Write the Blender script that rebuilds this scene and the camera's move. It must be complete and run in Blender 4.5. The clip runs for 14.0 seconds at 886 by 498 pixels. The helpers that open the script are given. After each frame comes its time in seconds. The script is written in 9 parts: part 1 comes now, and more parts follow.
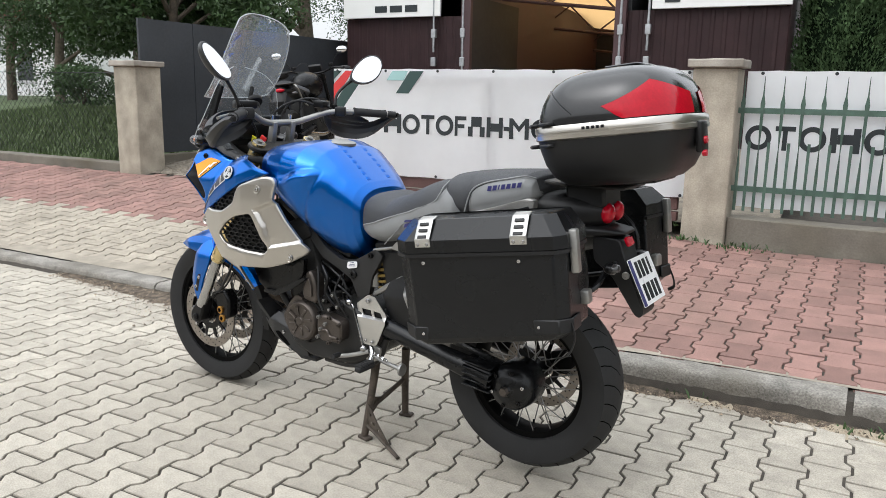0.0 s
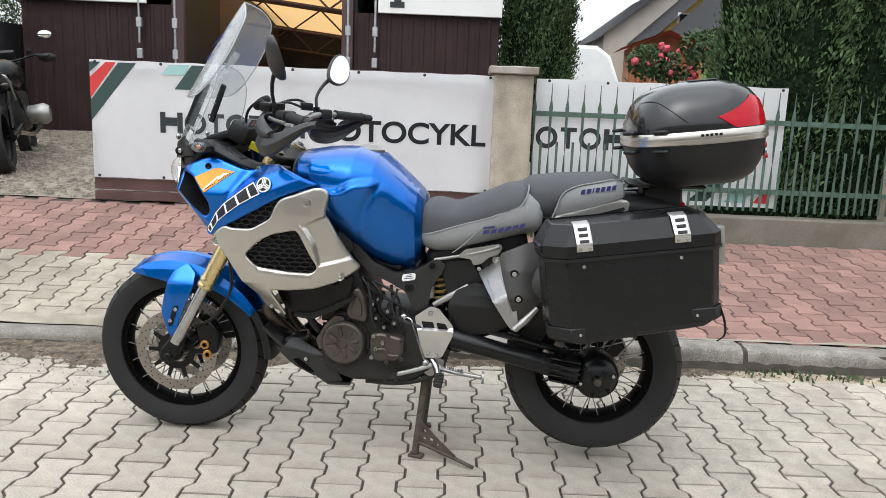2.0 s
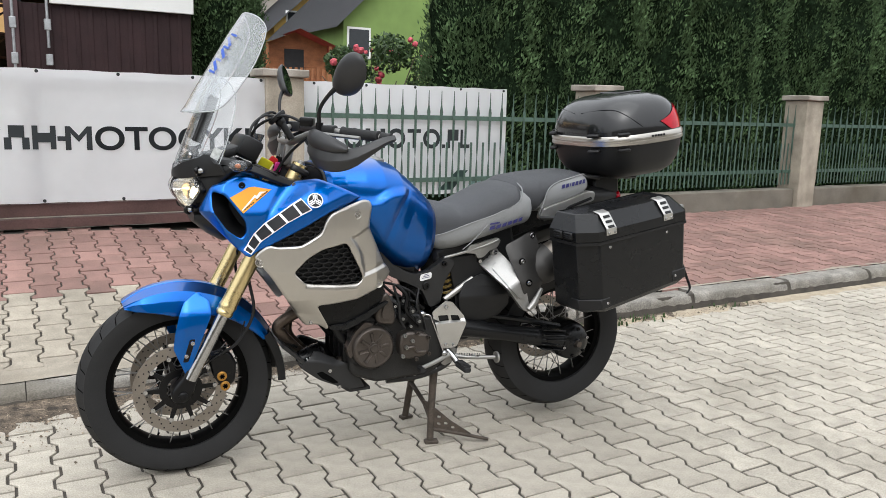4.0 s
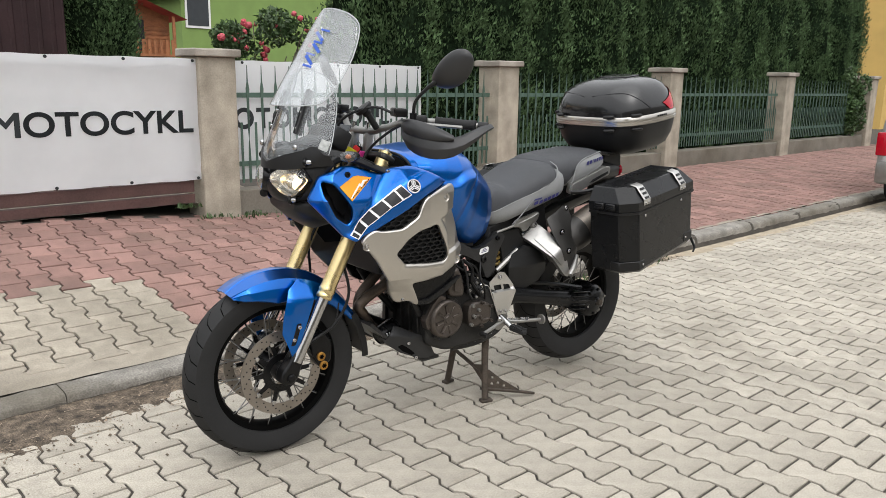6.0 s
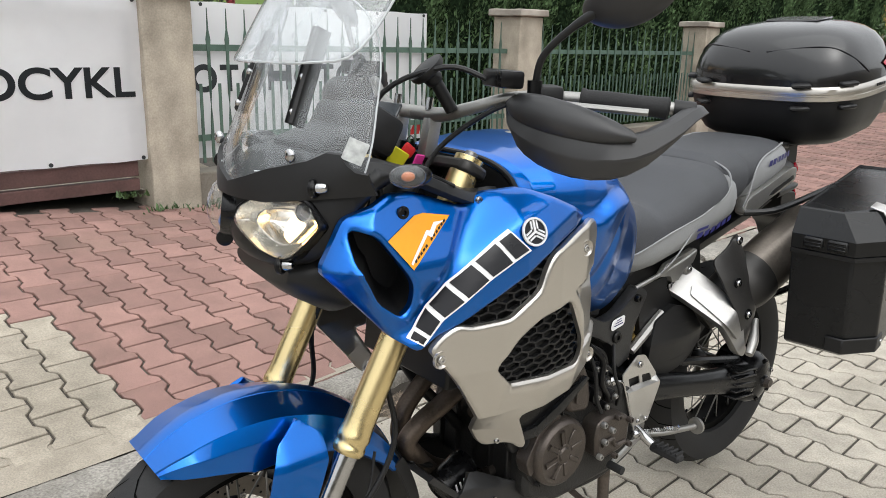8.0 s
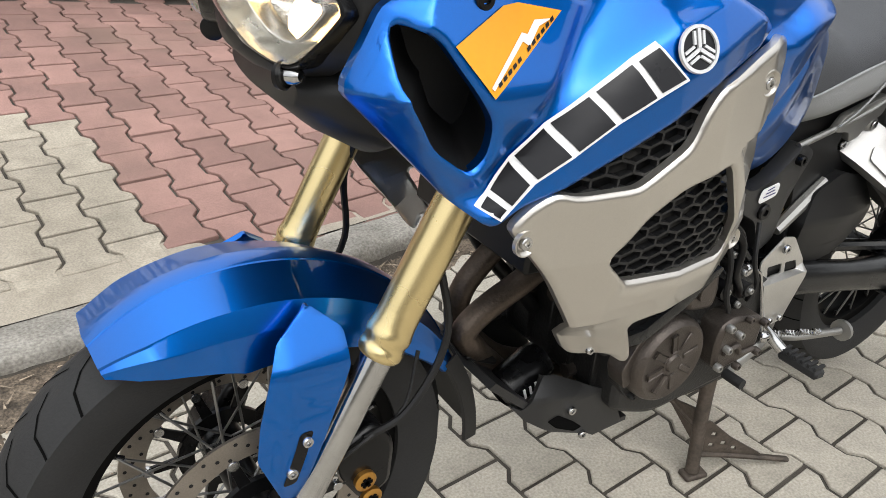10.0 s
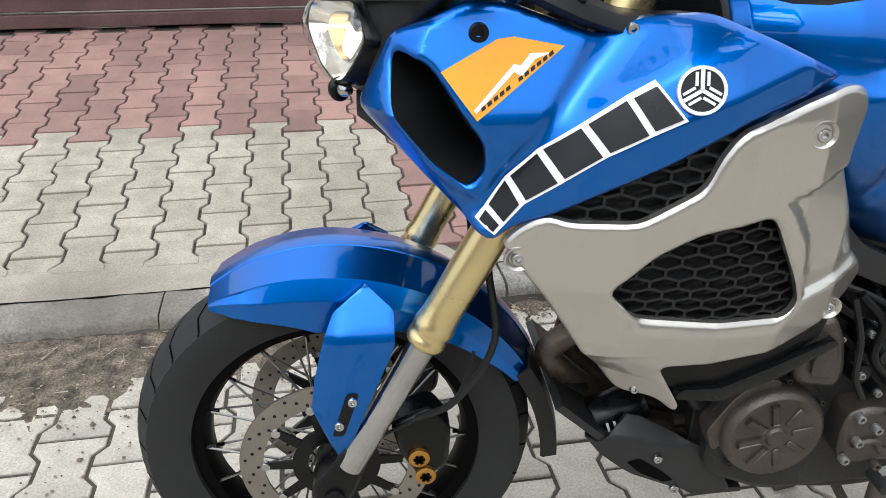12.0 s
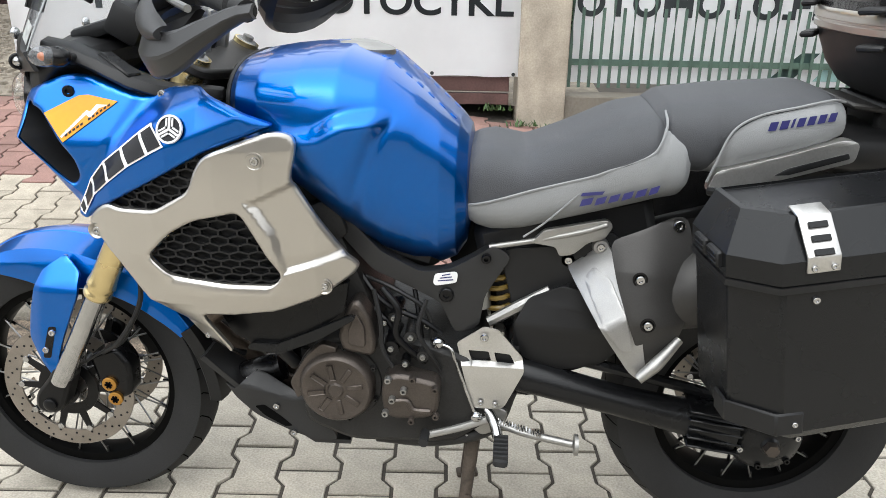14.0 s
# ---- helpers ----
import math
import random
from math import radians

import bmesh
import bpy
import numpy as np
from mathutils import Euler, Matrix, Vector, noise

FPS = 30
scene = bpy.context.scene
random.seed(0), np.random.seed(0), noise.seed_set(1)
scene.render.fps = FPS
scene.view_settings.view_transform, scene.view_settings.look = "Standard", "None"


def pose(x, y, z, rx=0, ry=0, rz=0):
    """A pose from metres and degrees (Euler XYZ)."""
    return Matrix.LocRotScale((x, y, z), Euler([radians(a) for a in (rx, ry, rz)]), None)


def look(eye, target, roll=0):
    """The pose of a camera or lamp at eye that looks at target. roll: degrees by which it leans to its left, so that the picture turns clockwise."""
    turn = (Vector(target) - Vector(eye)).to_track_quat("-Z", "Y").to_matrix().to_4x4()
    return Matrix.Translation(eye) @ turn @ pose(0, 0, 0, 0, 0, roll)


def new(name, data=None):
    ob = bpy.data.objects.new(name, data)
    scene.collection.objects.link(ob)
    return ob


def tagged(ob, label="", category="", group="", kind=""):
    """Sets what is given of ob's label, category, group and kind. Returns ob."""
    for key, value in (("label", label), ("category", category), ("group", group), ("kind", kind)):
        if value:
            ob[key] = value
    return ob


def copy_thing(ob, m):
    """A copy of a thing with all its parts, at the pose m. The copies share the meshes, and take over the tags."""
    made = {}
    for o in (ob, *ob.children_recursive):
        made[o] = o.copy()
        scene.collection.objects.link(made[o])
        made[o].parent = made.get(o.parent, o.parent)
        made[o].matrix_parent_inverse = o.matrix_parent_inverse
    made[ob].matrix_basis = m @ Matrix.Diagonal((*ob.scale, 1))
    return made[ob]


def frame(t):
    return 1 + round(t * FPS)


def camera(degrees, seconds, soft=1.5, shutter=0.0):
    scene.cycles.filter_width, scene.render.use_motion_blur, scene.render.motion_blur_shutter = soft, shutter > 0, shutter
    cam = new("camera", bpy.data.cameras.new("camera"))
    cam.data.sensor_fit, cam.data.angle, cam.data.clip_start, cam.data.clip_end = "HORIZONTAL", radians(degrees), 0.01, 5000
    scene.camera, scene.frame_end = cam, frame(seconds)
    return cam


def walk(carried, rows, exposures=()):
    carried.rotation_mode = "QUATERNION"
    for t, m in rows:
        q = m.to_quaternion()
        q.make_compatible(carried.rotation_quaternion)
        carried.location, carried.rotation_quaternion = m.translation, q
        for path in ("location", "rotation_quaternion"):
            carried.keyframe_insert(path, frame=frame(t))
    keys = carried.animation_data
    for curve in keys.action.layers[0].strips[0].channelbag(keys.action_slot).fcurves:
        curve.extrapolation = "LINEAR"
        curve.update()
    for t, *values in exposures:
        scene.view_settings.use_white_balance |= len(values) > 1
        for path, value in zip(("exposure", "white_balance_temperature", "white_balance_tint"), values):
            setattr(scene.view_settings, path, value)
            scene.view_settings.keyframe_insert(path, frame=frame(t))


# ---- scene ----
cam = camera(59.7, 14.0, soft=0.55)
# seconds, eye, target, roll
PATH = [
    (0, (1.88, -2.284, 1.305), (0.8107, -0.6413, 0.9074), 1.12),
    (0.5, (1.5396, -2.4772, 1.3001), (0.6812, -0.7136, 0.9093), 1.67),
    (1, (1.1648, -2.5942, 1.2857), (0.5154, -0.7417, 0.9031), 2.05),
    (1.5, (0.7867, -2.6915, 1.2887), (0.3681, -0.7731, 0.9085), 2.28),
    (2, (0.4287, -2.7641, 1.2903), (0.2659, -0.8068, 0.9127), 2.38),
    (2.5, (0.092, -2.7889, 1.2979), (0.188, -0.8271, 0.9211), 2.35),
    (3, (-0.2835, -2.8277, 1.2989), (0.0803, -0.8982, 0.9183), 2.25),
    (5.3, (-1.7605, -2.5865, 1.308), (-0.6229, -0.9854, 0.9225), 0.75),
    (5.5, (-1.8265, -2.5761, 1.3461), (-0.6787, -0.9911, 0.9335), 0.87),
    (6, (-1.9236, -2.4992, 1.3556), (-0.7322, -0.95, 0.9308), 0.87),
    (6.5, (-1.8207, -2.2509, 1.3401), (-0.6149, -0.7193, 0.8927), 0.98),
    (7, (-1.6556, -1.9049, 1.3278), (-0.4348, -0.3975, 0.8408), 1.24),
    (7.2, (-1.5935, -1.734, 1.3132), (-0.3592, -0.24, 0.8187), 1.15),
    (9.3, (-1.0096, -0.8292, 1.3034), (0.1671, 0.6142, 0.5739), 3.13),
    (9.5, (-1.0107, -0.823, 1.2704), (0.1281, 0.6181, 0.479), 3.50),
    (10, (-1.038, -0.8289, 1.1747), (-0.028, 0.614, 0.2272), 4.28),
    (10.5, (-1.0859, -0.8498, 1.1129), (-0.2555, 0.6289, 0.0529), 4.39),
    (11, (-1.053, -0.8675, 1.0991), (-0.4462, 0.7021, 0.0183), 3.05),
    (11.5, (-0.8647, -0.9271, 1.138), (-0.4987, 0.7581, 0.125), 1.10),
    (12, (-0.703, -1.0525, 1.2057), (-0.5386, 0.723, 0.2999), 0.34),
    (12.5, (-0.5006, -1.1954, 1.2674), (-0.4958, 0.6372, 0.4664), 0.26),
    (13, (-0.2523, -1.2976, 1.2595), (-0.3489, 0.557, 0.5171), 0.46),
    (13.5, (-0.0301, -1.4613, 1.2472), (-0.1583, 0.4036, 0.536), 0.99),
    (14, (0.2016, -1.5701, 1.2793), (0.0538, 0.295, 0.5725), 1.15),
]
walk(cam, [(t, look(eye, target, roll)) for t, eye, target, roll in PATH],
     exposures=[(0.0, 0.56, 6250, 9), (3.0, 0.54, 6250, 9), (6.0, 0.40, 6480, 10), (7.0, 0.44, 6400, 9), (9.5, 0.58, 6480, 9), (10.0, 0.58, 6450, 9), (10.5, 0.58, 6100, 9), (11.0, 0.60, 5850, 9), (11.5, 0.60, 5800, 9), (12.0, 0.54, 6050, 8), (12.5, 0.54, 6250, 8), (13.0, 0.54, 6300, 8), (13.5, 0.70, 6300, 8), (14.0, 0.82, 6300, 8)])

# ---- sky and light: bright overcast ----
world = bpy.data.worlds.new("sky")
scene.world = world
world.use_nodes = True
wn, wl = world.node_tree.nodes, world.node_tree.links
wn.clear()
sky = wn.new("ShaderNodeTexSky")
sky.sky_type, sky.sun_disc = "NISHITA", False
sky.sun_elevation, sky.sun_rotation = radians(52), radians(200)
sky.air_density, sky.dust_density = 1.0, 4.0
veil = wn.new("ShaderNodeHueSaturation")
veil.inputs["Saturation"].default_value = 0.22
veil.inputs["Value"].default_value = 1.0
back = wn.new("ShaderNodeBackground")
back.inputs["Strength"].default_value = 0.150
out = wn.new("ShaderNodeOutputWorld")
# a cloud layer is brightest overhead
way = wn.new("ShaderNodeTexCoord")
height = wn.new("ShaderNodeSeparateXYZ")
rise = wn.new("ShaderNodeMapRange")
rise.inputs["To Min"].default_value, rise.inputs["To Max"].default_value = 0.90, 1.80
cloud = wn.new("ShaderNodeVectorMath")
cloud.operation = "SCALE"
wl.new(way.outputs["Generated"], height.inputs[0])
wl.new(height.outputs["Z"], rise.inputs["Value"])
wl.new(rise.outputs[0], cloud.inputs["Scale"])
wl.new(sky.outputs[0], veil.inputs["Color"])
deck = wn.new("ShaderNodeMix")
deck.data_type = "RGBA"
deck.inputs[0].default_value = 0.62
deck.inputs[7].default_value = (5.75, 5.8, 5.85, 1)
wl.new(veil.outputs[0], deck.inputs[6])
wl.new(deck.outputs[2], cloud.inputs[0])
wl.new(cloud.outputs[0], back.inputs["Color"])
wl.new(back.outputs[0], out.inputs["Surface"])

sun_data = bpy.data.lights.new("sun", "SUN")
sun_data.energy, sun_data.angle, sun_data.color = 0.6, radians(75), (0.97, 0.98, 0.96)
sun = new("sun", sun_data)
sun.matrix_world = look((-2.5, -2.5, 13), (0, 0, 0))

# ---- materials ----
def mat(name, col, rough=0.6, metal=0.0, var=0.15, scale=6.0, bump=0.1, bscale=120.0, coat=0.0, rnd="", stain=0.0,
        fleck=0.0, rvar=0.1, ior=1.45, spread=(0.84, 1.14)):
    """A surface with colour variation at two scales and a fine relief."""
    m = bpy.data.materials.new(name)
    m.use_nodes = True
    nt = m.node_tree
    N, L = nt.nodes, nt.links
    b = N["Principled BSDF"]
    tc = N.new("ShaderNodeTexCoord")
    n1 = N.new("ShaderNodeTexNoise")
    n1.inputs["Scale"].default_value, n1.inputs["Detail"].default_value = scale, 6
    L.new(tc.outputs["Object"], n1.inputs["Vector"])
    n2 = N.new("ShaderNodeTexNoise")
    n2.inputs["Scale"].default_value, n2.inputs["Detail"].default_value = bscale, 4
    L.new(tc.outputs["Object"], n2.inputs["Vector"])
    ramp = N.new("ShaderNodeMapRange")
    ramp.inputs["From Min"].default_value, ramp.inputs["From Max"].default_value = 0.3, 0.7
    ramp.inputs["To Min"].default_value, ramp.inputs["To Max"].default_value = 1 - var, 1 + var
    L.new(n1.outputs["Fac"], ramp.inputs["Value"])
    ramp2 = N.new("ShaderNodeMapRange")
    f2 = fleck if fleck else var * 0.5
    ramp2.inputs["From Min"].default_value, ramp2.inputs["From Max"].default_value = 0.3, 0.7
    ramp2.inputs["To Min"].default_value, ramp2.inputs["To Max"].default_value = 1 - f2, 1 + f2
    L.new(n2.outputs["Fac"], ramp2.inputs["Value"])
    mul = N.new("ShaderNodeMath")
    mul.operation = "MULTIPLY"
    L.new(ramp.outputs[0], mul.inputs[0])
    L.new(ramp2.outputs[0], mul.inputs[1])
    value = mul.outputs[0]
    if rnd:
        src = N.new("ShaderNodeObjectInfo") if rnd == "object" else N.new("ShaderNodeNewGeometry")
        r3 = N.new("ShaderNodeMapRange")
        r3.inputs["To Min"].default_value, r3.inputs["To Max"].default_value = spread
        L.new(src.outputs["Random"] if rnd == "object" else src.outputs["Random Per Island"], r3.inputs["Value"])
        m3 = N.new("ShaderNodeMath")
        m3.operation = "MULTIPLY"
        L.new(value, m3.inputs[0])
        L.new(r3.outputs[0], m3.inputs[1])
        value = m3.outputs[0]
    vm = N.new("ShaderNodeVectorMath")
    vm.operation = "SCALE"
    vm.inputs[0].default_value = col
    L.new(value, vm.inputs["Scale"])
    colour = vm.outputs[0]
    if stain:
        n4 = N.new("ShaderNodeTexNoise")
        n4.inputs["Scale"].default_value, n4.inputs["Detail"].default_value = 1.7, 8
        L.new(tc.outputs["Object"], n4.inputs["Vector"])
        r4 = N.new("ShaderNodeMapRange")
        r4.inputs["From Min"].default_value, r4.inputs["From Max"].default_value = 0.48, 0.72
        r4.inputs["To Max"].default_value = stain
        L.new(n4.outputs["Fac"], r4.inputs["Value"])
        mx = N.new("ShaderNodeMix")
        mx.data_type = "RGBA"
        mx.inputs[7].default_value = (0.10, 0.085, 0.06, 1)
        L.new(r4.outputs[0], mx.inputs[0])
        L.new(colour, mx.inputs[6])
        colour = mx.outputs[2]
    L.new(colour, b.inputs["Base Color"])
    rr = N.new("ShaderNodeMapRange")
    rr.inputs["To Min"].default_value, rr.inputs["To Max"].default_value = max(0.02, rough - rvar), min(1, rough + rvar)
    L.new(n1.outputs["Fac"], rr.inputs["Value"])
    L.new(rr.outputs[0], b.inputs["Roughness"])
    b.inputs["Metallic"].default_value = metal
    b.inputs["IOR"].default_value = ior
    b.inputs["Coat Weight"].default_value = coat
    b.inputs["Coat Roughness"].default_value = 0.04
    if bump:
        bp = N.new("ShaderNodeBump")
        bp.inputs["Strength"].default_value, bp.inputs["Distance"].default_value = bump, 0.004
        L.new(n2.outputs["Fac"], bp.inputs["Height"])
        L.new(bp.outputs[0], b.inputs["Normal"])
    return m


def glass(name, col, rough=0.02, clear=0.9):
    """A thin clear sheet: see-through with a Fresnel gloss."""
    m = bpy.data.materials.new(name)
    m.use_nodes = True
    N, L = m.node_tree.nodes, m.node_tree.links
    N.clear()
    tr = N.new("ShaderNodeBsdfTransparent")
    tr.inputs[0].default_value = (*col, 1)
    gl = N.new("ShaderNodeBsdfGlossy")
    gl.inputs["Roughness"].default_value = rough
    df = N.new("ShaderNodeBsdfDiffuse")
    df.inputs[0].default_value = (0.75, 0.78, 0.8, 1)
    haze = N.new("ShaderNodeMixShader")
    haze.inputs[0].default_value = 1 - clear
    L.new(tr.outputs[0], haze.inputs[1])
    L.new(df.outputs[0], haze.inputs[2])
    lw = N.new("ShaderNodeLayerWeight")
    lw.inputs["Blend"].default_value = 0.5
    pw = N.new("ShaderNodeMath")
    pw.operation = "POWER"
    pw.inputs[1].default_value = 4.0
    L.new(lw.outputs["Facing"], pw.inputs[0])
    fr = N.new("ShaderNodeMath")
    fr.operation = "MULTIPLY_ADD"
    fr.inputs[1].default_value, fr.inputs[2].default_value = 0.85, 0.035
    L.new(pw.outputs[0], fr.inputs[0])
    mx = N.new("ShaderNodeMixShader")
    L.new(fr.outputs[0], mx.inputs[0])
    L.new(haze.outputs[0], mx.inputs[1])
    L.new(gl.outputs[0], mx.inputs[2])
    o = N.new("ShaderNodeOutputMaterial")
    L.new(mx.outputs[0], o.inputs[0])
    return m


def glow(name, col, strength):
    m = bpy.data.materials.new(name)
    m.use_nodes = True
    b = m.node_tree.nodes["Principled BSDF"]
    b.inputs["Base Color"].default_value = (*col, 1)
    b.inputs["Emission Color"].default_value = (*col, 1)
    b.inputs["Emission Strength"].default_value = strength
    return m


M_PAVER = mat("grey_paver", (0.398, 0.364, 0.306), 0.9, spread=(0.91, 1.08), var=0.15, scale=14, bump=0.4, bscale=170, rnd="island", stain=0.35, fleck=0.22)
M_PAVER_OB = mat("grey_paver_single", (0.398, 0.364, 0.306), 0.9, spread=(0.91, 1.08), var=0.15, scale=14, bump=0.4, bscale=170, rnd="object", stain=0.35, fleck=0.22)
M_RED = mat("red_paver", (0.248, 0.146, 0.124), 0.9, spread=(0.78, 1.2), var=0.13, scale=8, bump=0.35, bscale=260, rnd="island", stain=0.3, fleck=0.22)
M_SAND = mat("joint_sand", (0.060, 0.052, 0.043), 0.95, var=0.3, scale=12, bump=0.5, bscale=300)
M_APRON = mat("apron_paver", (0.325, 0.288, 0.232), 0.9, spread=(0.90, 1.09), var=0.16, scale=12, bump=0.4, bscale=170, rnd="island", stain=0.45, fleck=0.22)
M_FILL = mat("sand_fill", (0.305, 0.270, 0.218), 0.95, var=0.2, scale=7, bump=0.5, bscale=200, stain=0.5, fleck=0.2)
M_KERB = mat("kerb_concrete", (0.235, 0.22, 0.195), 0.9, var=0.3, scale=9, bump=0.9, bscale=120, stain=0.75, fleck=0.35)
M_GSAND = mat("gutter_sand", (0.36, 0.305, 0.225), 0.95, var=0.25, scale=9, bump=0.6, bscale=220, fleck=0.3)
M_DIRT = mat("dirt", (0.105, 0.082, 0.060), 0.95, var=0.7, scale=22, bump=1.0, bscale=160, fleck=0.6)
M_GRIT = mat("grit", (0.19, 0.15, 0.11), 0.95, spread=(0.3, 1.9), var=0.5, scale=30, bump=0.0, rnd="island")
M_GRAVEL = mat("yard_gravel", (0.215, 0.188, 0.150), 0.95, var=0.3, scale=10, bump=0.6, bscale=80, rnd="island")
M_PILLAR = mat("pillar_render", (0.37, 0.33, 0.265), 0.9, var=0.26, scale=5, bump=0.5, bscale=90, stain=0.6)
M_CAP = mat("pillar_cap", (0.33, 0.30, 0.26), 0.9, var=0.2, scale=8, bump=0.6, bscale=120, stain=0.6)
M_WALL = mat("low_wall", (0.172, 0.156, 0.128), 0.92, var=0.2, scale=4, bump=0.6, bscale=70, stain=0.8)
M_GREEN = mat("green_iron", (0.060, 0.104, 0.080), 0.5, var=0.25, scale=15, bump=0.25, bscale=200, rnd="island")
M_BANNER = mat("banner_vinyl", (0.85, 0.86, 0.87), 0.45, var=0.03, scale=2.5, bump=0.15, bscale=9, fleck=0.01)
M_INK = mat("banner_ink", (0.02, 0.025, 0.028), 0.5, var=0.05, bump=0.0)
M_INK_G = mat("banner_green", (0.03, 0.06, 0.055), 0.5, var=0.05, bump=0.0)
M_INK_R = mat("banner_red", (0.55, 0.04, 0.04), 0.5, var=0.05, bump=0.0)
M_INK_T = mat("banner_teal", (0.30, 0.48, 0.47), 0.5, var=0.05, bump=0.0)
M_BROWN = mat("brown_steel", (0.062, 0.032, 0.034), 0.55, var=0.2, scale=3, bump=0.15, bscale=60)
M_GATE = mat("gate_steel", (0.085, 0.045, 0.04), 0.6, var=0.25, scale=5, bump=0.2, bscale=80)
M_ANTH = mat("anthracite_sheet", (0.038, 0.042, 0.048), 0.5, var=0.18, scale=2, bump=0.15, bscale=30)
M_GALV = mat("galvanised", (0.42, 0.43, 0.44), 0.45, 0.8, var=0.2, scale=20)
M_SIGNW = mat("white_board", (0.74, 0.74, 0.72), 0.5, var=0.04, scale=2, bump=0.05)
M_TENT = mat("tent_canvas", (0.55, 0.42, 0.25), 0.8, var=0.12, scale=1.5, bump=0.2, bscale=8)
tent_nodes, tent_links = M_TENT.node_tree.nodes, M_TENT.node_tree.links
glow_through = tent_nodes.new("ShaderNodeBsdfTranslucent")
glow_through.inputs[0].default_value = (0.88, 0.70, 0.46, 1)
tent_mix = tent_nodes.new("ShaderNodeMixShader")
tent_mix.inputs[0].default_value = 0.8
tent_links.new(tent_nodes["Principled BSDF"].outputs[0], tent_mix.inputs[1])
tent_links.new(glow_through.outputs[0], tent_mix.inputs[2])
tent_links.new(tent_mix.outputs[0], tent_nodes["Material Output"].inputs[0])
# near-black: holds the shade of hall and doorway; also colours wheels and wire
M_NEARBLACK = mat("near_black", (0.02, 0.02, 0.022), 0.7, var=0.3, scale=1.5, bump=0.2, bscale=12)
M_LEAF = mat("leaf", (0.045, 0.085, 0.026), 0.6, var=0.35, scale=3, bump=0.0, rnd="island")
M_LEAF2 = mat("thuja_leaf", (0.0640, 0.1050, 0.0461), 0.8, ior=1.2, var=0.45, scale=2.2, bump=0.0, rnd="island", spread=(0.6, 1.55))
# near-black colour that holds the shade inside the thujas
M_LEAFSHADE = mat("foliage_shade", (0.009, 0.016, 0.008), 0.95, ior=1.05, var=0.6, scale=16, bump=1.0, bscale=45, fleck=0.6)
M_BARK = mat("bark", (0.10, 0.08, 0.06), 0.9, var=0.35, scale=14, bump=0.8, bscale=50)
M_LAWN = mat("lawn", (0.066, 0.094, 0.036), 0.9, var=0.35, scale=4, bump=0.6, bscale=60)
M_ROSE = mat("rose", (0.60, 0.10, 0.13), 0.6, var=0.3, scale=30, bump=0.0, rnd="island")
M_WOODP = mat("playhouse_wood", (0.30, 0.12, 0.05), 0.7, var=0.25, scale=7, bump=0.3, bscale=40)
M_ROOFR = mat("red_roof", (0.26, 0.07, 0.05), 0.75, var=0.2, scale=6, bump=0.4, bscale=30)
M_ROOFD = mat("dark_roof", (0.06, 0.06, 0.065), 0.7, var=0.2, scale=6, bump=0.4, bscale=30)
M_YEL = mat("yellow_plaster", (0.60, 0.40, 0.13), 0.9, var=0.08, scale=2, bump=0.2)
M_GRYP = mat("grey_plaster", (0.42, 0.38, 0.34), 0.9, var=0.08, scale=2, bump=0.2)
M_GRNP = mat("green_plaster", (0.20, 0.30, 0.09), 0.9, var=0.08, scale=2, bump=0.2)
M_PANE = mat("window_pane", (0.03, 0.035, 0.04), 0.08, var=0.1, bump=0.0)
M_WHITE = mat("white_paint", (0.78, 0.78, 0.77), 0.35, var=0.05, scale=3, bump=0.03)

# ---- building helpers ----
STREET = Matrix.Rotation(radians(4.8), 4, "Z")


def link(name, bm, material, parent=None, label="", smooth=40, mods=(), place=None):
    me = bpy.data.meshes.new(name)
    bm.normal_update()
    bm.to_mesh(me)
    bm.free()
    me.materials.append(material)
    if smooth:
        me.shade_smooth()
        me.set_sharp_from_angle(angle=radians(smooth))
    ob = new(name, me)
    if parent:
        ob.parent = parent
    elif place is not None:
        ob.matrix_world = place
    if label:
        ob["label"] = label
    for kind, vals in mods:
        md = ob.modifiers.new(kind.lower(), kind)
        if kind == "BEVEL":
            md.width, md.segments, md.limit_method, md.angle_limit = vals[0], vals[1], "ANGLE", radians(35)
            md.harden_normals = False
        if kind == "SOLIDIFY":
            md.thickness, md.offset = vals
        if kind == "SUBSURF":
            md.levels = md.render_levels = vals
    return ob


def part(name, bm, material, parent, label="", smooth=40, mods=()):
    """Links a bmesh as one mesh object under a thing or a part."""
    return link(name, bm, material, parent, label, smooth, mods)


def thing(name, label, category, group="", place=None):
    ob = new(name)
    ob.empty_display_size = 0.1
    if place is not None:
        ob.matrix_world = place
    return tagged(ob, label, category, group)


def box(x0, x1, y0, y1, z0, z1, bevel=0.0, bm=None, seg=1):
    bm = bm or bmesh.new()
    r = bmesh.ops.create_cube(bm, size=1)
    for v in r["verts"]:
        v.co = Vector(((x0 + x1) / 2 + v.co.x * (x1 - x0), (y0 + y1) / 2 + v.co.y * (y1 - y0), (z0 + z1) / 2 + v.co.z * (z1 - z0)))
    if bevel:
        es = {e for v in r["verts"] for e in v.link_edges}
        bmesh.ops.bevel(bm, geom=list(es), offset=bevel, segments=seg, profile=0.5, affect="EDGES")
    return bm


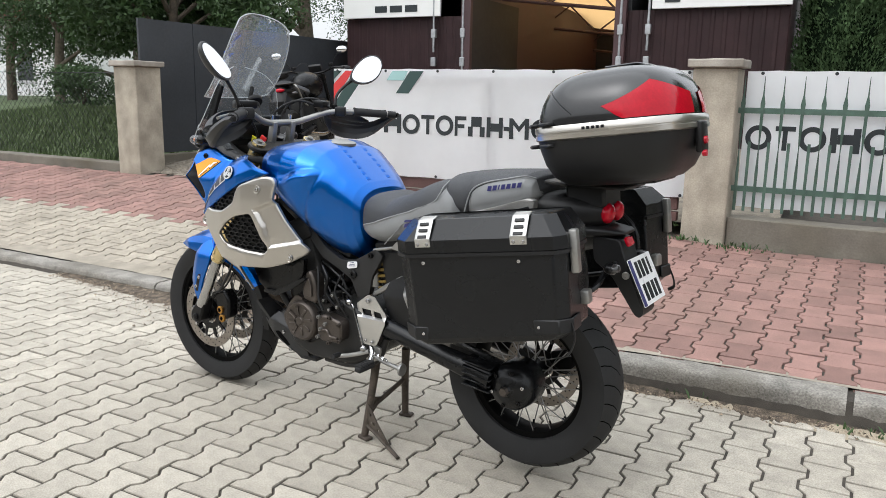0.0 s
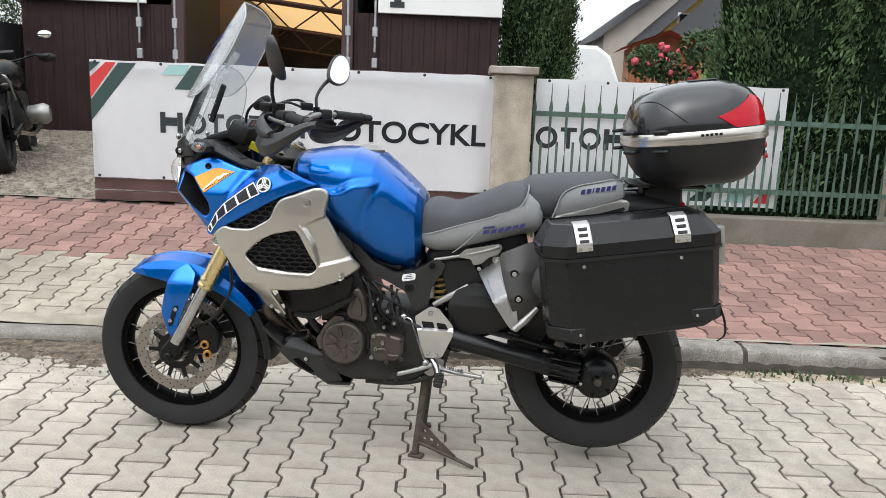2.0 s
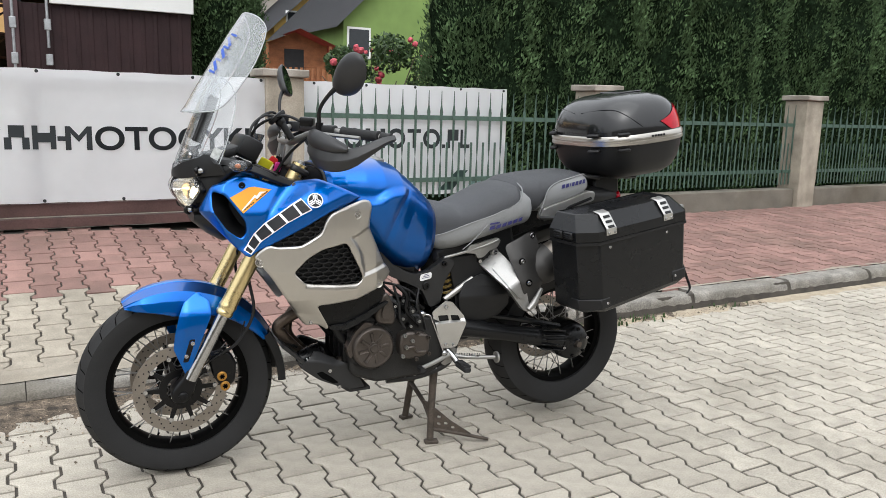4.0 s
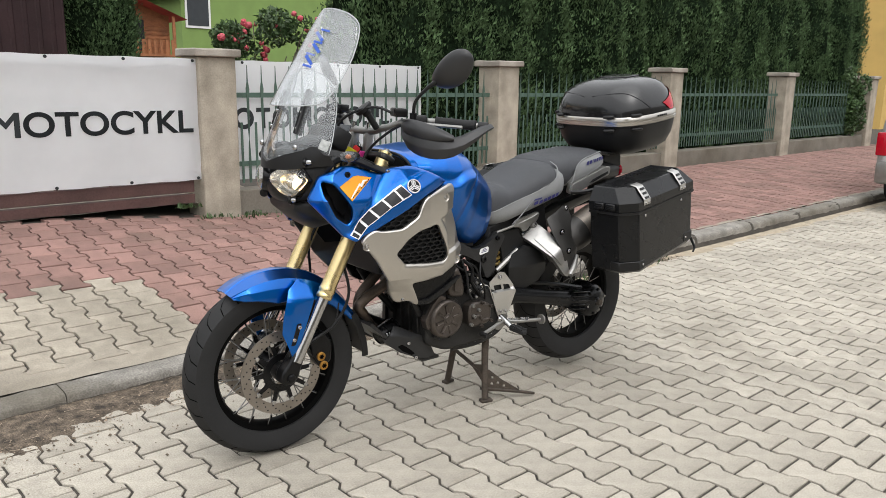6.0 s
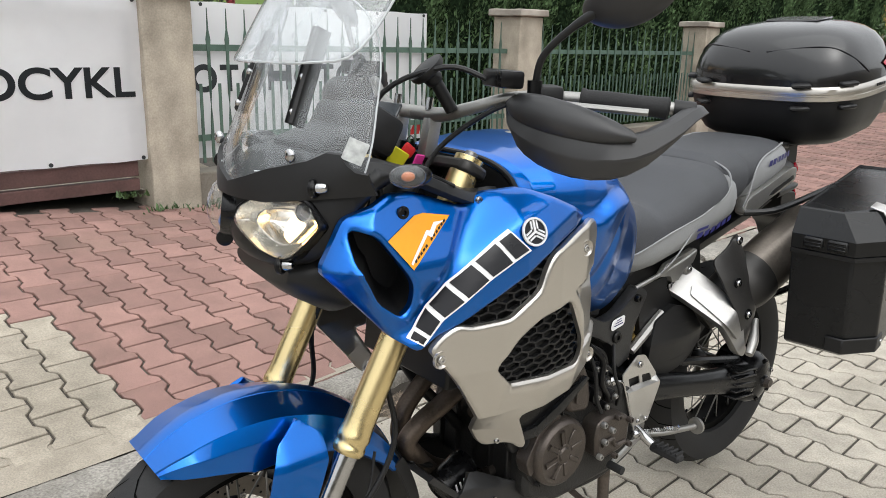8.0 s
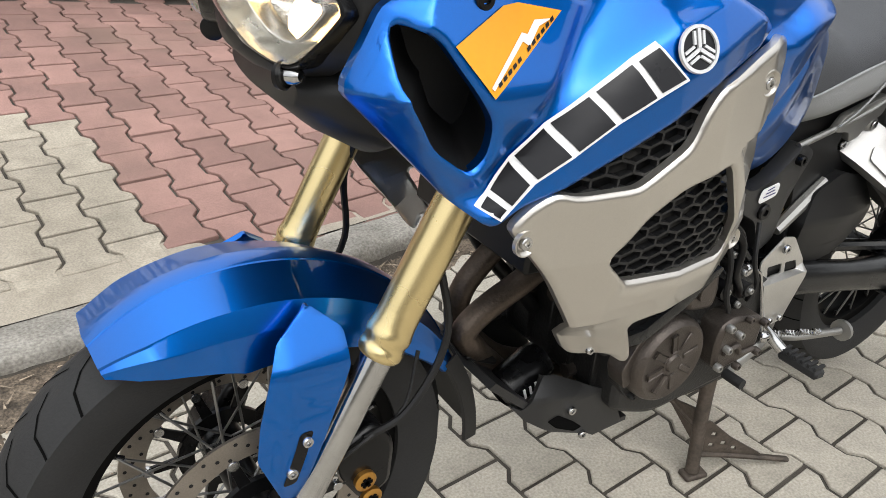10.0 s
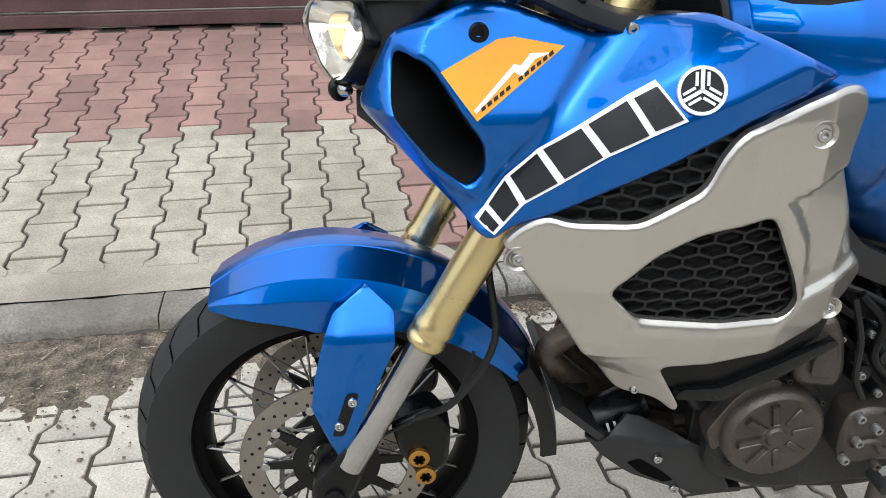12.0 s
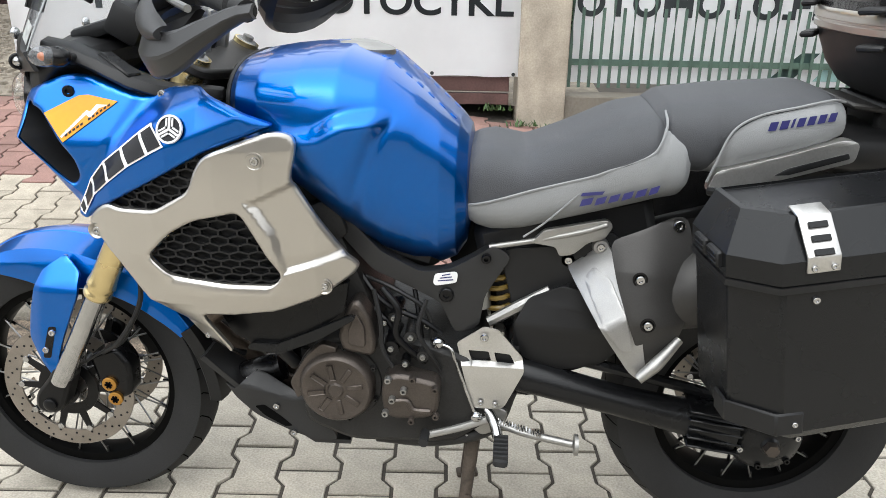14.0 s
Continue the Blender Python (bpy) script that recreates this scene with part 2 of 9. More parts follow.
def obox(cx, cy, cz, sx, sy, sz, rot, bevel=0.0, bm=None, seg=1):
    """A box of that size, turned by rot (a matrix) about its centre."""
    bm = bm or bmesh.new()
    r = bmesh.ops.create_cube(bm, size=1)
    for v in r["verts"]:
        v.co = Vector((cx, cy, cz)) + rot.to_3x3() @ Vector((v.co.x * sx, v.co.y * sy, v.co.z * sz))
    if bevel:
        es = {e for v in r["verts"] for e in v.link_edges}
        bmesh.ops.bevel(bm, geom=list(es), offset=bevel, segments=seg, profile=0.5, affect="EDGES")
    return bm


def prism(poly, y0, y1, bm=None, axis="y"):
    """A polygon in the x-z plane drawn out from y0 to y1 (axis z: a polygon in x-y drawn out in z)."""
    bm = bm or bmesh.new()
    def at(p, h):
        return (p[0], h, p[1]) if axis == "y" else (p[0], p[1], h) if axis == "z" else (h, p[0], p[1])
    a = [bm.verts.new(at(p, y0)) for p in poly]
    c = [bm.verts.new(at(p, y1)) for p in poly]
    bm.faces.new(a)
    bm.faces.new(c[::-1])
    n = len(poly)
    for i in range(n):
        bm.faces.new((a[i], c[i], c[(i + 1) % n], a[(i + 1) % n]))
    bmesh.ops.recalc_face_normals(bm, faces=bm.faces)
    return bm


def cyl(p, q, r, r2=None, n=16, bm=None, caps=True):
    bm = bm or bmesh.new()
    p, q = Vector(p), Vector(q)
    d = q - p
    rot = d.to_track_quat("Z", "Y").to_matrix().to_4x4()
    bmesh.ops.create_cone(bm, cap_ends=caps, segments=n, radius1=r, radius2=r if r2 is None else r2, depth=d.length,
                          matrix=Matrix.Translation((p + q) / 2) @ rot)
    return bm


def smooth_path(pts, k=6):
    """Catmull-Rom through the points."""
    P = [Vector(p) for p in pts]
    P = [2 * P[0] - P[1]] + P + [2 * P[-1] - P[-2]]
    res = []
    for i in range(1, len(P) - 2):
        a, b, c, d = P[i - 1], P[i], P[i + 1], P[i + 2]
        for j in range(k):
            t = j / k
            res.append(0.5 * (2 * b + (c - a) * t + (2 * a - 5 * b + 4 * c - d) * t * t + (3 * b - a - 3 * c + d) * t ** 3))
    res.append(P[-2])
    return res


def tube(pts, r, n=8, bm=None, k=6, flat=1.0):
    """A round bar along a smooth path; r may be a list, one radius a point of pts."""
    bm = bm or bmesh.new()
    path = smooth_path(pts, k) if k > 1 else [Vector(p) for p in pts]
    m = len(path)
    rs = [r] * m if not isinstance(r, (list, tuple)) else [float(np.interp(i / (m - 1), np.linspace(0, 1, len(r)), r)) for i in range(m)]
    up = Vector((0.13, 0.27, 0.95))
    rings = []
    for i, p in enumerate(path):
        d = (path[min(i + 1, m - 1)] - path[max(i - 1, 0)]).normalized()
        s = d.cross(up).normalized()
        w = s.cross(d).normalized()
        up = w
        rings.append([bm.verts.new(p + rs[i] * (math.cos(2 * math.pi * j / n) * s + flat * math.sin(2 * math.pi * j / n) * w)) for j in range(n)])
    for a, b in zip(rings, rings[1:]):
        for j in range(n):
            bm.faces.new((a[j], a[(j + 1) % n], b[(j + 1) % n], b[j]))
    bm.faces.new(rings[0][::-1])
    bm.faces.new(rings[-1])
    return bm


def lathe(profile, centre, axis="y", n=48, bm=None, closed=False, caps=True):
    """Turns a profile of (radius, along) round an axis through centre."""
    bm = bm or bmesh.new()
    c = Vector(centre)
    rings = []
    for r, h in profile:
        ring = []
        for j in range(n):
            t = 2 * math.pi * j / n
            u, w = r * math.cos(t), r * math.sin(t)
            ring.append(bm.verts.new(c + Vector((u, h, w) if axis == "y" else (u, w, h) if axis == "z" else (h, u, w))))
        rings.append(ring)
    if closed:
        rings.append(rings[0])
    for a, b in zip(rings, rings[1:]):
        for j in range(n):
            bm.faces.new((a[j], a[(j + 1) % n], b[(j + 1) % n], b[j]))
    if not closed and caps:
        for ring in (rings[0], rings[-1]):
            bm.faces.new(ring)
    bmesh.ops.recalc_face_normals(bm, faces=bm.faces)
    return bm


def loft(rings, bm=None, cap=True):
    bm = bm or bmesh.new()
    R = [[bm.verts.new(p) for p in ring] for ring in rings]
    n = len(R[0])
    for a, b in zip(R, R[1:]):
        for j in range(n):
            bm.faces.new((a[j], a[(j + 1) % n], b[(j + 1) % n], b[j]))
    if cap:
        bm.faces.new(R[0])
        bm.faces.new(R[-1])
    bmesh.ops.recalc_face_normals(bm, faces=bm.faces)
    return bm


def soup(name, verts, faces, material, parent=None, place=None, label="", smooth=0):
    me = bpy.data.meshes.new(name)
    me.from_pydata(verts, [], faces)
    me.materials.append(material)
    if smooth:
        me.shade_smooth()
        me.set_sharp_from_angle(angle=radians(smooth))
    ob = new(name, me)
    if parent:
        ob.parent = parent
    elif place is not None:
        ob.matrix_world = place
    if label:
        ob["label"] = label
    return ob


# ---- ground ----
KERB = 0.947


def walk_height(u, v):
    """Height of the pavement and the yard: a drop-kerb driveway that climbs to the gate, a gentler rise beside it."""
    s = np.clip((u + 0.9) / 2.2, 0, 1)
    s = s * s * (3 - 2 * s)
    near = 0.055 + 0.06 * s
    far = 0.365 - 0.13 * s
    return float(near + (far - near) * np.clip((v - 1.1) / 2.3, 0, 1) + 0.09 * np.clip(v - 3.45, 0, 5) * (u < 0.9))


def ground_sheet():
    us = [-400, -60, -25] + list(np.arange(-14, 18.1, 0.5)) + [30, 60, 400]
    vs = [-400, -60, -20, -8, KERB - 0.02, KERB + 0.02, 1.1, 1.6, 2.2, 2.8, 3.4, 3.6, 5, 8, 14, 25, 60, 400]
    V, F = [], []
    for v in vs:
        for u in us:
            z = -0.007 if v < KERB else walk_height(u, v) - 0.012
            V.append((u, v, z))
    n = len(us)
    for j in range(len(vs) - 1):
        for i in range(n - 1):
            F.append((j * n + i, j * n + i + 1, (j + 1) * n + i + 1, (j + 1) * n + i))
    g = soup("ground", V, F, M_SAND, place=STREET)
    tagged(g, "sandy bedding under the street paving, reaching far off", "ground", kind="structure")


def paver_shape(z0, z1, gap=0.0050, bev=0.0022):
    """The outline of an I-shaped interlocking paver, 200 by 165 mm."""
    w, n, l = 0.0825 - gap, 0.0575 - gap, 0.1 - gap
    pts = [(-w, -l), (w, -l), (w, -0.066), (n, -0.036), (n, 0.036), (w, 0.066), (w, l), (-w, l), (-w, 0.066), (-n, 0.036), (-n, -0.036), (-w, -0.066)]
    inner = [(x - bev * (1 if x > 0 else -1), y - (bev * (1 if y > 0 else -1) if abs(y) > 0.09 else 0)) for x, y in pts]
    V = [(x, y, z1) for x, y in inner] + [(x, y, z1 - bev) for x, y in pts] + [(x, y, z0) for x, y in pts]
    F = [tuple(range(12))]
    for k in (0, 12):
        for i in range(12):
            F.append((k + i, k + 12 + i, k + 12 + (i + 1) % 12, k + (i + 1) % 12))
    return V, F


def laid(u0, u1, v0, v1):
    """Middles of the pavers that cover a stretch of the plan."""
    for i in range(math.floor(u0 / 0.14), math.ceil(u1 / 0.14)):
        for j in range(math.floor(v0 / 0.2) - 1, math.ceil(v1 / 0.2) + 1):
            u, v = i * 0.14 + 0.015, j * 0.2 + (0.1 if i % 2 else 0.0) + 0.03
            if v0 + 0.1 <= v <= v1 - 0.06:
                yield u, v


def paving():
    rng = random.Random(5)
    road = tagged(new("road"), "grey interlocking concrete pavers of the street", "road", kind="structure")
    road.matrix_world = STREET
    V0, F0 = paver_shape(-0.05, 0.0)
    one = bpy.data.meshes.new("paver")
    one.from_pydata(V0, [], F0)
    one.materials.append(M_PAVER_OB)
    V, F, count = [], [], 0
    for u, v in laid(-9, 15, -8.0, KERB + 0.06):
        dz, tx, ty = rng.uniform(-0.0025, 0.0015), rng.uniform(-0.006, 0.006), rng.uniform(-0.006, 0.006)
        if -1.45 < u < 1.2 and -1.9 < v < 0.7 and count < 300 and (abs(u + 0.2) < 1.2):
            ob = new("paver", one)
            ob.parent = road
            ob.matrix_basis = Matrix.Translation((u, v, dz)) @ Euler((tx, ty, 0)).to_matrix().to_4x4()
            count += 1
        else:
            k = len(V)
            V += [(u + x, v + y, z + dz + tx * y + ty * x) for x, y, z in V0]
            F += [tuple(k + i for i in f) for f in F0]
    tagged(soup("paver_field", V, F, M_PAVER, road), kind="stuff")
    # pavement: red, with a grey apron before the gate
    walkway = tagged(new("pavement"), "red interlocking pavers with a grey apron by the drop kerb", "pavement", kind="structure")
    walkway.matrix_world = STREET
    red, grey = ([], []), ([], [])
    for u, v in laid(-9, 15, 0.96, 3.52):
        V, F = grey if (u < -0.42 and v < 2.16) else red
        dz, tx, ty = rng.uniform(-0.003, 0.002), rng.uniform(-0.006, 0.006), rng.uniform(-0.006, 0.006)
        k = len(V)
        if v < 1.14 and u < -0.4:
            continue
        V += [(u + x, max(1.09, v + y), walk_height(u + x, max(1.09, v + y)) + z + dz + tx * y + ty * x) for x, y, z in V0]
        F += [tuple(k + i for i in f) for f in F0]
    tagged(soup("paver_field", *red, M_RED, walkway), kind="stuff")
    tagged(soup("paver_field", *grey, M_APRON, walkway), kind="stuff")


def kerbs():
    """Worn kerb stones with chipped upper edges, some of them sunk or tilted."""
    rng = random.Random(8)
    base = tagged(new("kerb"), "worn grey concrete kerb stones along the street", "kerb", kind="structure")
    base.matrix_world = STREET
    u = -9.25
    while u < 15:
        bm = bmesh.new()
        broken = 1.0 if u > 0.3 else 0.45
        gap, sink, tilt = rng.uniform(0.004, 0.022) * broken, rng.uniform(-0.010, 0.003) * broken, rng.uniform(-0.008, 0.008) * broken
        n, rows = 30, []
        for i in range(n + 1):
            uu = u + gap + i * (1.0 - 2 * gap) / n
            t = walk_height(uu, 1.1) + 0.004 + sink + tilt * (i / n - 0.5)
            end = 0.010 * broken * max(0, 1 - min(i, n - i) / 2.0)
            chip = max(0, noise.noise((uu * 6.5, 1.3, 0)) - 0.10) * 0.030 * broken + end
            row = []
            for w, z in ((0, -0.1), (0, t - 0.045), (0.002 + chip * 0.5, t - 0.016 - chip * 0.8), (0.013 + chip, t - 0.003 - chip * 0.4), (0.040 + chip * 0.6, t), (0.085, t), (0.125, t), (0.15, t - 0.003), (0.15, -0.1)):
                g = 0.0 if z == -0.1 else 1.0
                row.append(bm.verts.new((uu, KERB + w + g * 0.0045 * noise.noise((uu * 19, w * 30, z * 20)), z + g * (0.004 * noise.noise((uu * 15, w * 28, 4)) + 0.002 * noise.noise((uu * 50, w * 60, 7))))))
            rows.append(row)
        for a, b in zip(rows, rows[1:]):
            for k in range(len(a) - 1):
                bm.faces.new((a[k], b[k], b[k + 1], a[k + 1]))
        bm.faces.new(rows[0])
        bm.faces.new(rows[-1][::-1])
        bmesh.ops.recalc_face_normals(bm, faces=bm.faces)
        part("kerb_stone", bm, M_KERB, base, smooth=50)
        u += 1.0


def edge_fill():
    """Sand and old concrete between the kerb and the first pavers."""
    V, F = [], []
    us = np.arange(-9, 15, 0.06)
    for u in us:
        for k in range(5):
            v = 1.095 + k * (0.045 if u < -0.4 else 0.026)
            lift = (0.006 if u < -0.4 else 0.004) * (1 - k / (4.5 if u < -0.4 else 2.2)) + 0.004 * noise.noise((u * 5, v * 9, 0)) - 0.004 * (k / 4)
            V.append((u, v, walk_height(u, v) - 0.001 + lift))
    for i in range(len(us) - 1):
        for k in range(4):
            a = i * 5 + k
            F.append((a, a + 5, a + 6, a + 1))
    tagged(soup("edge_fill", V, F, M_FILL, place=STREET, smooth=60), "sandy concrete fill behind the kerb", "ground", kind="structure")


def dirt_strip():
    """Soil and grit gathered in the gutter, with scattered crumbs."""
    rng = random.Random(3)
    V, F = [], []
    n, m = 320, 14
    for i in range(n + 1):
        u = -3.2 + i * 0.02
        w = 0.07 + 0.26 * max(0, 1 - abs(u + 1.4) / 1.3) + 0.09 * noise.noise((u * 2.3, 0, 0)) + 0.07 * noise.noise((u * 9, 3, 0)) + 0.03 * noise.noise((u * 31, 3, 0))
        for k in range(m):
            f = k / (m - 1)
            v = KERB + 0.002 - f * max(0.02, w)
            V.append((u, v, 0.016 * (1 - f) ** 0.8 + 0.005 * noise.noise((u * 14, v * 14, 2)) + 0.004 * noise.noise((u * 45, v * 45, 5)) - 0.005 * f))
    for i in range(n):
        for k in range(m - 1):
            a = i * m + k
            F.append((a, a + 1, a + m + 1, a + m))
    ob = soup("dirt", V, F, M_DIRT, place=STREET, smooth=60)
    tagged(ob, "brown soil and grit gathered along the kerb", "dirt", kind="stuff")
    V, F = [], []
    for i in range(300):
        u = 0.7 + i * 0.03
        w = 0.13 + 0.08 * noise.noise((u * 1.7, 0, 5)) + 0.05 * noise.noise((u * 7, 3, 1)) + 0.02 * noise.noise((u * 25, 3, 1))
        for k in range(10):
            f = k / 9
            v = KERB + 0.003 - f * max(0.015, w * min(1, i / 25))
            V.append((u, v, 0.013 * (1 - f) + 0.003 * noise.noise((u * 14, v * 14, 2)) - 0.006 * f))
    for i in range(299):
        for k in range(9):
            a = i * 10 + k
            F.append((a, a + 1, a + 11, a + 10))
    tagged(soup("gutter_sand", V, F, M_GSAND, place=STREET, smooth=60), "pale sand washed up along the kerb", "sand", kind="stuff")
    V, F = [], []
    for _ in range(6500):
        u = rng.uniform(-3.2, 3.4)
        spread = 0.05 + 0.24 * max(0, 1 - abs(u + 1.4) / 1.4)
        v = KERB - abs(rng.gauss(0, spread))
        s = rng.uniform(0.0015, 0.005) if rng.random() < 0.93 else rng.uniform(0.005, 0.010)
        k = len(V)
        a = rng.uniform(0, 6.3)
        for q in range(4):
            V.append((u + s * math.cos(a + q * 1.57), v + s * math.sin(a + q * 1.57) * rng.uniform(0.5, 1.4), 0.002 + rng.uniform(0, 0.004)))
        V.append((u, v, 0.003 + s))
        F += [(k + q, k + (q + 1) % 4, k + 4) for q in range(4)]
    # dry stalks and leaf scraps
    for _ in range(420):
        u = rng.uniform(-3.2, 0.4)
        v = KERB - abs(rng.gauss(0, 0.05 + 0.16 * max(0, 1 - abs(u + 1.4) / 1.4)))
        a, l, w, k = rng.uniform(0, 6.3), rng.uniform(0.008, 0.035), rng.uniform(0.001, 0.004), len(V)
        dx, dy = math.cos(a), math.sin(a)
        V += [(u - dx * l - dy * w, v - dy * l + dx * w, 0.018), (u - dx * l + dy * w, v - dy * l - dx * w, 0.018), (u + dx * l, v + dy * l, 0.024)]
        F.append((k, k + 1, k + 2))
    tagged(soup("grit", V, F, M_GRIT, place=STREET), "loose crumbs of soil and grit by the kerb", "grit", kind="stuff")


def blades(name, spots, material, seed, label, category, size=(0.012, 0.045), count=60):
    """Small weeds: tufts of narrow blades and leaves round the given spots."""
    rng = random.Random(seed)
    V, F = [], []
    for u, v, z, spread, n in spots:
        for _ in range(n):
            a, h, w = rng.uniform(0, 6.3), rng.uniform(*size), rng.uniform(0.003, 0.009)
            x, y = u + rng.gauss(0, spread), v + rng.gauss(0, spread * 0.45)
            lean = rng.uniform(0.2, 0.9) * h
            k = len(V)
            dx, dy = math.cos(a), math.sin(a)
            V += [(x - dy * w, y + dx * w, z), (x + dy * w, y - dx * w, z), (x + dx * lean * 0.5 + dy * w, y + dy * lean * 0.5 - dx * w, z + h * 0.7), (x + dx * lean, y + dy * lean, z + h)]
            F += [(k, k + 1, k + 2), (k, k + 2, k + 3)]
    tagged(soup(name, V, F, material, place=STREET), label, category, kind="stuff")


# ---- fence, gate and banners ----
def pillar(u, w, z0, wide=0.31):
    p = thing("gate_pillar", "weathered beige rendered fence pillar with a flat cap", "pillar", "fence pillars", STREET @ Matrix.Translation((u, 3.4, 0)))
    bm = box(0, wide, 0, wide, z0 - 0.15, 1.515)
    bmesh.ops.subdivide_edges(bm, edges=bm.edges, cuts=7, use_grid_fill=True)
    for v in bm.verts:
        v.co += Vector(noise.noise_vector(v.co * 4 + Vector((u, 0, 0)))) * 0.006
    part("shaft", bm, M_PILLAR, p, mods=[("BEVEL", (0.01, 2))])
    bm = box(-0.035, wide + 0.035, -0.035, wide + 0.035, 1.515, 1.575)
    bmesh.ops.subdivide_edges(bm, edges=bm.edges, cuts=5, use_grid_fill=True)
    for v in bm.verts:
        v.co += Vector(noise.noise_vector(v.co * 9 + Vector((u, 3, 0)))) * 0.007
    part("cap", bm, M_CAP, p, "rough grey concrete cap", mods=[("BEVEL", (0.012, 2))])


def low_wall(u0, u1, top=0.45, v0=3.46, v1=3.66):
    bm = box(u0, u1, v0, v1, 0.0, top)
    bmesh.ops.subdivide_edges(bm, edges=[e for e in bm.edges if abs(e.verts[0].co.x - e.verts[1].co.x) > 0.5], cuts=14)
    bmesh.ops.subdivide_edges(bm, edges=[e for e in bm.edges if abs(e.verts[0].co.z - e.verts[1].co.z) > 0.2], cuts=3)
    for v in bm.verts:
        v.co += Vector(noise.noise_vector(v.co * 3)) * 0.007
    w = link("fence_wall", bm, M_WALL, place=STREET, mods=[("BEVEL", (0.008, 1))])
    tagged(w, "low mossy concrete plinth under the fence", "wall", kind="structure")


def fence_panel(u0, u1, first=False):
    f = thing("iron_fence", "green painted iron fence panel with twisted pointed bars", "fence", "iron fence panels", STREET)
    for z in (0.66, 1.22):
        part("rail", box(u0, u1, 3.535, 3.543, z - 0.02, z + 0.02), M_GREEN, f, smooth=0)
    n = round((u1 - u0) / 0.0655)
    for i in range(n):
        u = u0 + (i + 0.5) * (u1 - u0) / n
        bm = bmesh.new()
        if i % 2 == 0:
            # flat bar, twisted between the rails, drawn to a point
            rings = []
            for z, turn, w in ((0.5, 0, 1), (0.68, 0, 1), (0.78, 0.5, 1), (0.94, 1.57, 1), (1.10, 2.6, 1), (1.2, 3.14, 1), (1.27, 3.14, 1.5), (1.33, 3.14, 0.5), (1.46, 3.14, 0.15)):
                a, b = 0.0105 * w, 0.003
                rings.append([(u + math.cos(turn) * x - math.sin(turn) * y, 3.530 + math.sin(turn) * x + math.cos(turn) * y, z) for x, y in ((-a, -b), (a, -b), (a, b), (-a, b))])
            loft(rings, bm)
            part("twisted_bar", bm, M_GREEN, f, smooth=0)
        else:
            box(u - 0.0100, u + 0.0100, 3.527, 3.533, 0.5, 1.0, bm=bm)
            part("short_bar", bm, M_GREEN, f, smooth=0)


GLYPH_BLOCKS = {"M": ((0, .24, 0, 1), (.76, 1, 0, 1), (.24, .76, .35, .75)), "T": ((0, 1, .8, 1), (.38, .62, 0, .8)), "F": ((0, .25, 0, 1), (.25, 1, .8, 1), (.25, .85, .4, .6)),
                "A": ((.02, .3, 0, .5), (.2, .8, .5, 1), (.7, .98, 0, .5)), "N": ((0, .24, 0, 1), (.76, 1, 0, 1), (.24, .76, .3, .7)), "-": ((0, 1, .36, .56),),
                "P": ((0, .25, 0, 1), (.25, 1, .4, 1)), "L": ((0, .25, 0, 1), (.25, 1, 0, .2)), ".": ((0, 1, 0, .2),)}


def sign_row(blocks, u, z, h, v, parent, step):
    """A row of plain blocks and rings of the size and colour of the banner's lettering."""
    for ch in blocks:
        w = h * {"M": 1.1, "O": 1.04, "T": 0.78, "F": 0.66, "A": 0.98, "N": 0.9, "-": 0.4, ".": 0.2, "P": 0.68, "L": 0.6}[ch]
        bm = bmesh.new()
        if ch == "O":
            c = (u + w / 2, v, z + h / 2)
            ring = []
            for r in (h * 0.52, h * 0.31):
                ring.append([bm.verts.new((c[0] + r * math.cos(t * math.pi / 16), v, c[2] + r * math.sin(t * math.pi / 16))) for t in range(32)])
            for j in range(32):
                bm.faces.new((ring[0][j], ring[1][j], ring[1][(j + 1) % 32], ring[0][(j + 1) % 32]))
        else:
            for a, b, c, d in GLYPH_BLOCKS[ch]:
                vs = [bm.verts.new((u + w * x, v, z + h * y)) for x, y in ((a, c), (b, c), (b, d), (a, d))]
                bm.faces.new(vs)
        bmesh.ops.recalc_face_normals(bm, faces=bm.faces)
        part("mark", bm, M_INK, parent, smooth=0)
        u += w + step * h
    return u


def text_part(body, size, parent, material, place, name="lettering", extrude=0.0004):
    cu = bpy.data.curves.new(name, "FONT")
    cu.body, cu.size, cu.extrude = body, size, extrude
    cu.offset = size * 0.022
    tmp = bpy.data.objects.new(name, cu)
    scene.collection.objects.link(tmp)
    me = bpy.data.meshes.new_from_object(tmp.evaluated_get(bpy.context.evaluated_depsgraph_get()))
    bpy.data.objects.remove(tmp)
    if body[0] == "M":
        # the first letter is drawn anew, with clean notches
        bm = bmesh.new()
        bm.from_mesh(me)
        bmesh.ops.delete(bm, geom=[v for v in bm.verts if v.co.x < 0.76 * size], context="VERTS")
        w = [(0.051, -0.022), (0.193, -0.022), (0.193, 0.485), (0.391, 0.225), (0.589, 0.485), (0.589, -0.022), (0.731, -0.022), (0.731, 0.704), (0.607, 0.704), (0.391, 0.427), (0.175, 0.704), (0.051, 0.704)]
        bm.faces.new([bm.verts.new((x * size, y * size, extrude)) for x, y in w])
        bm.to_mesh(me)
        bm.free()
    me.materials.clear()
    me.materials.append(material)
    ob = new(name, me)
    ob.parent = parent
    ob.matrix_basis = place
    return ob


def cloth_wave(u, z, seed, sag=0.012):
    return sag * (noise.noise((u * 1.7, z * 2.3, seed)) + 0.4 * noise.noise((u * 4, z * 2, seed + 4)))


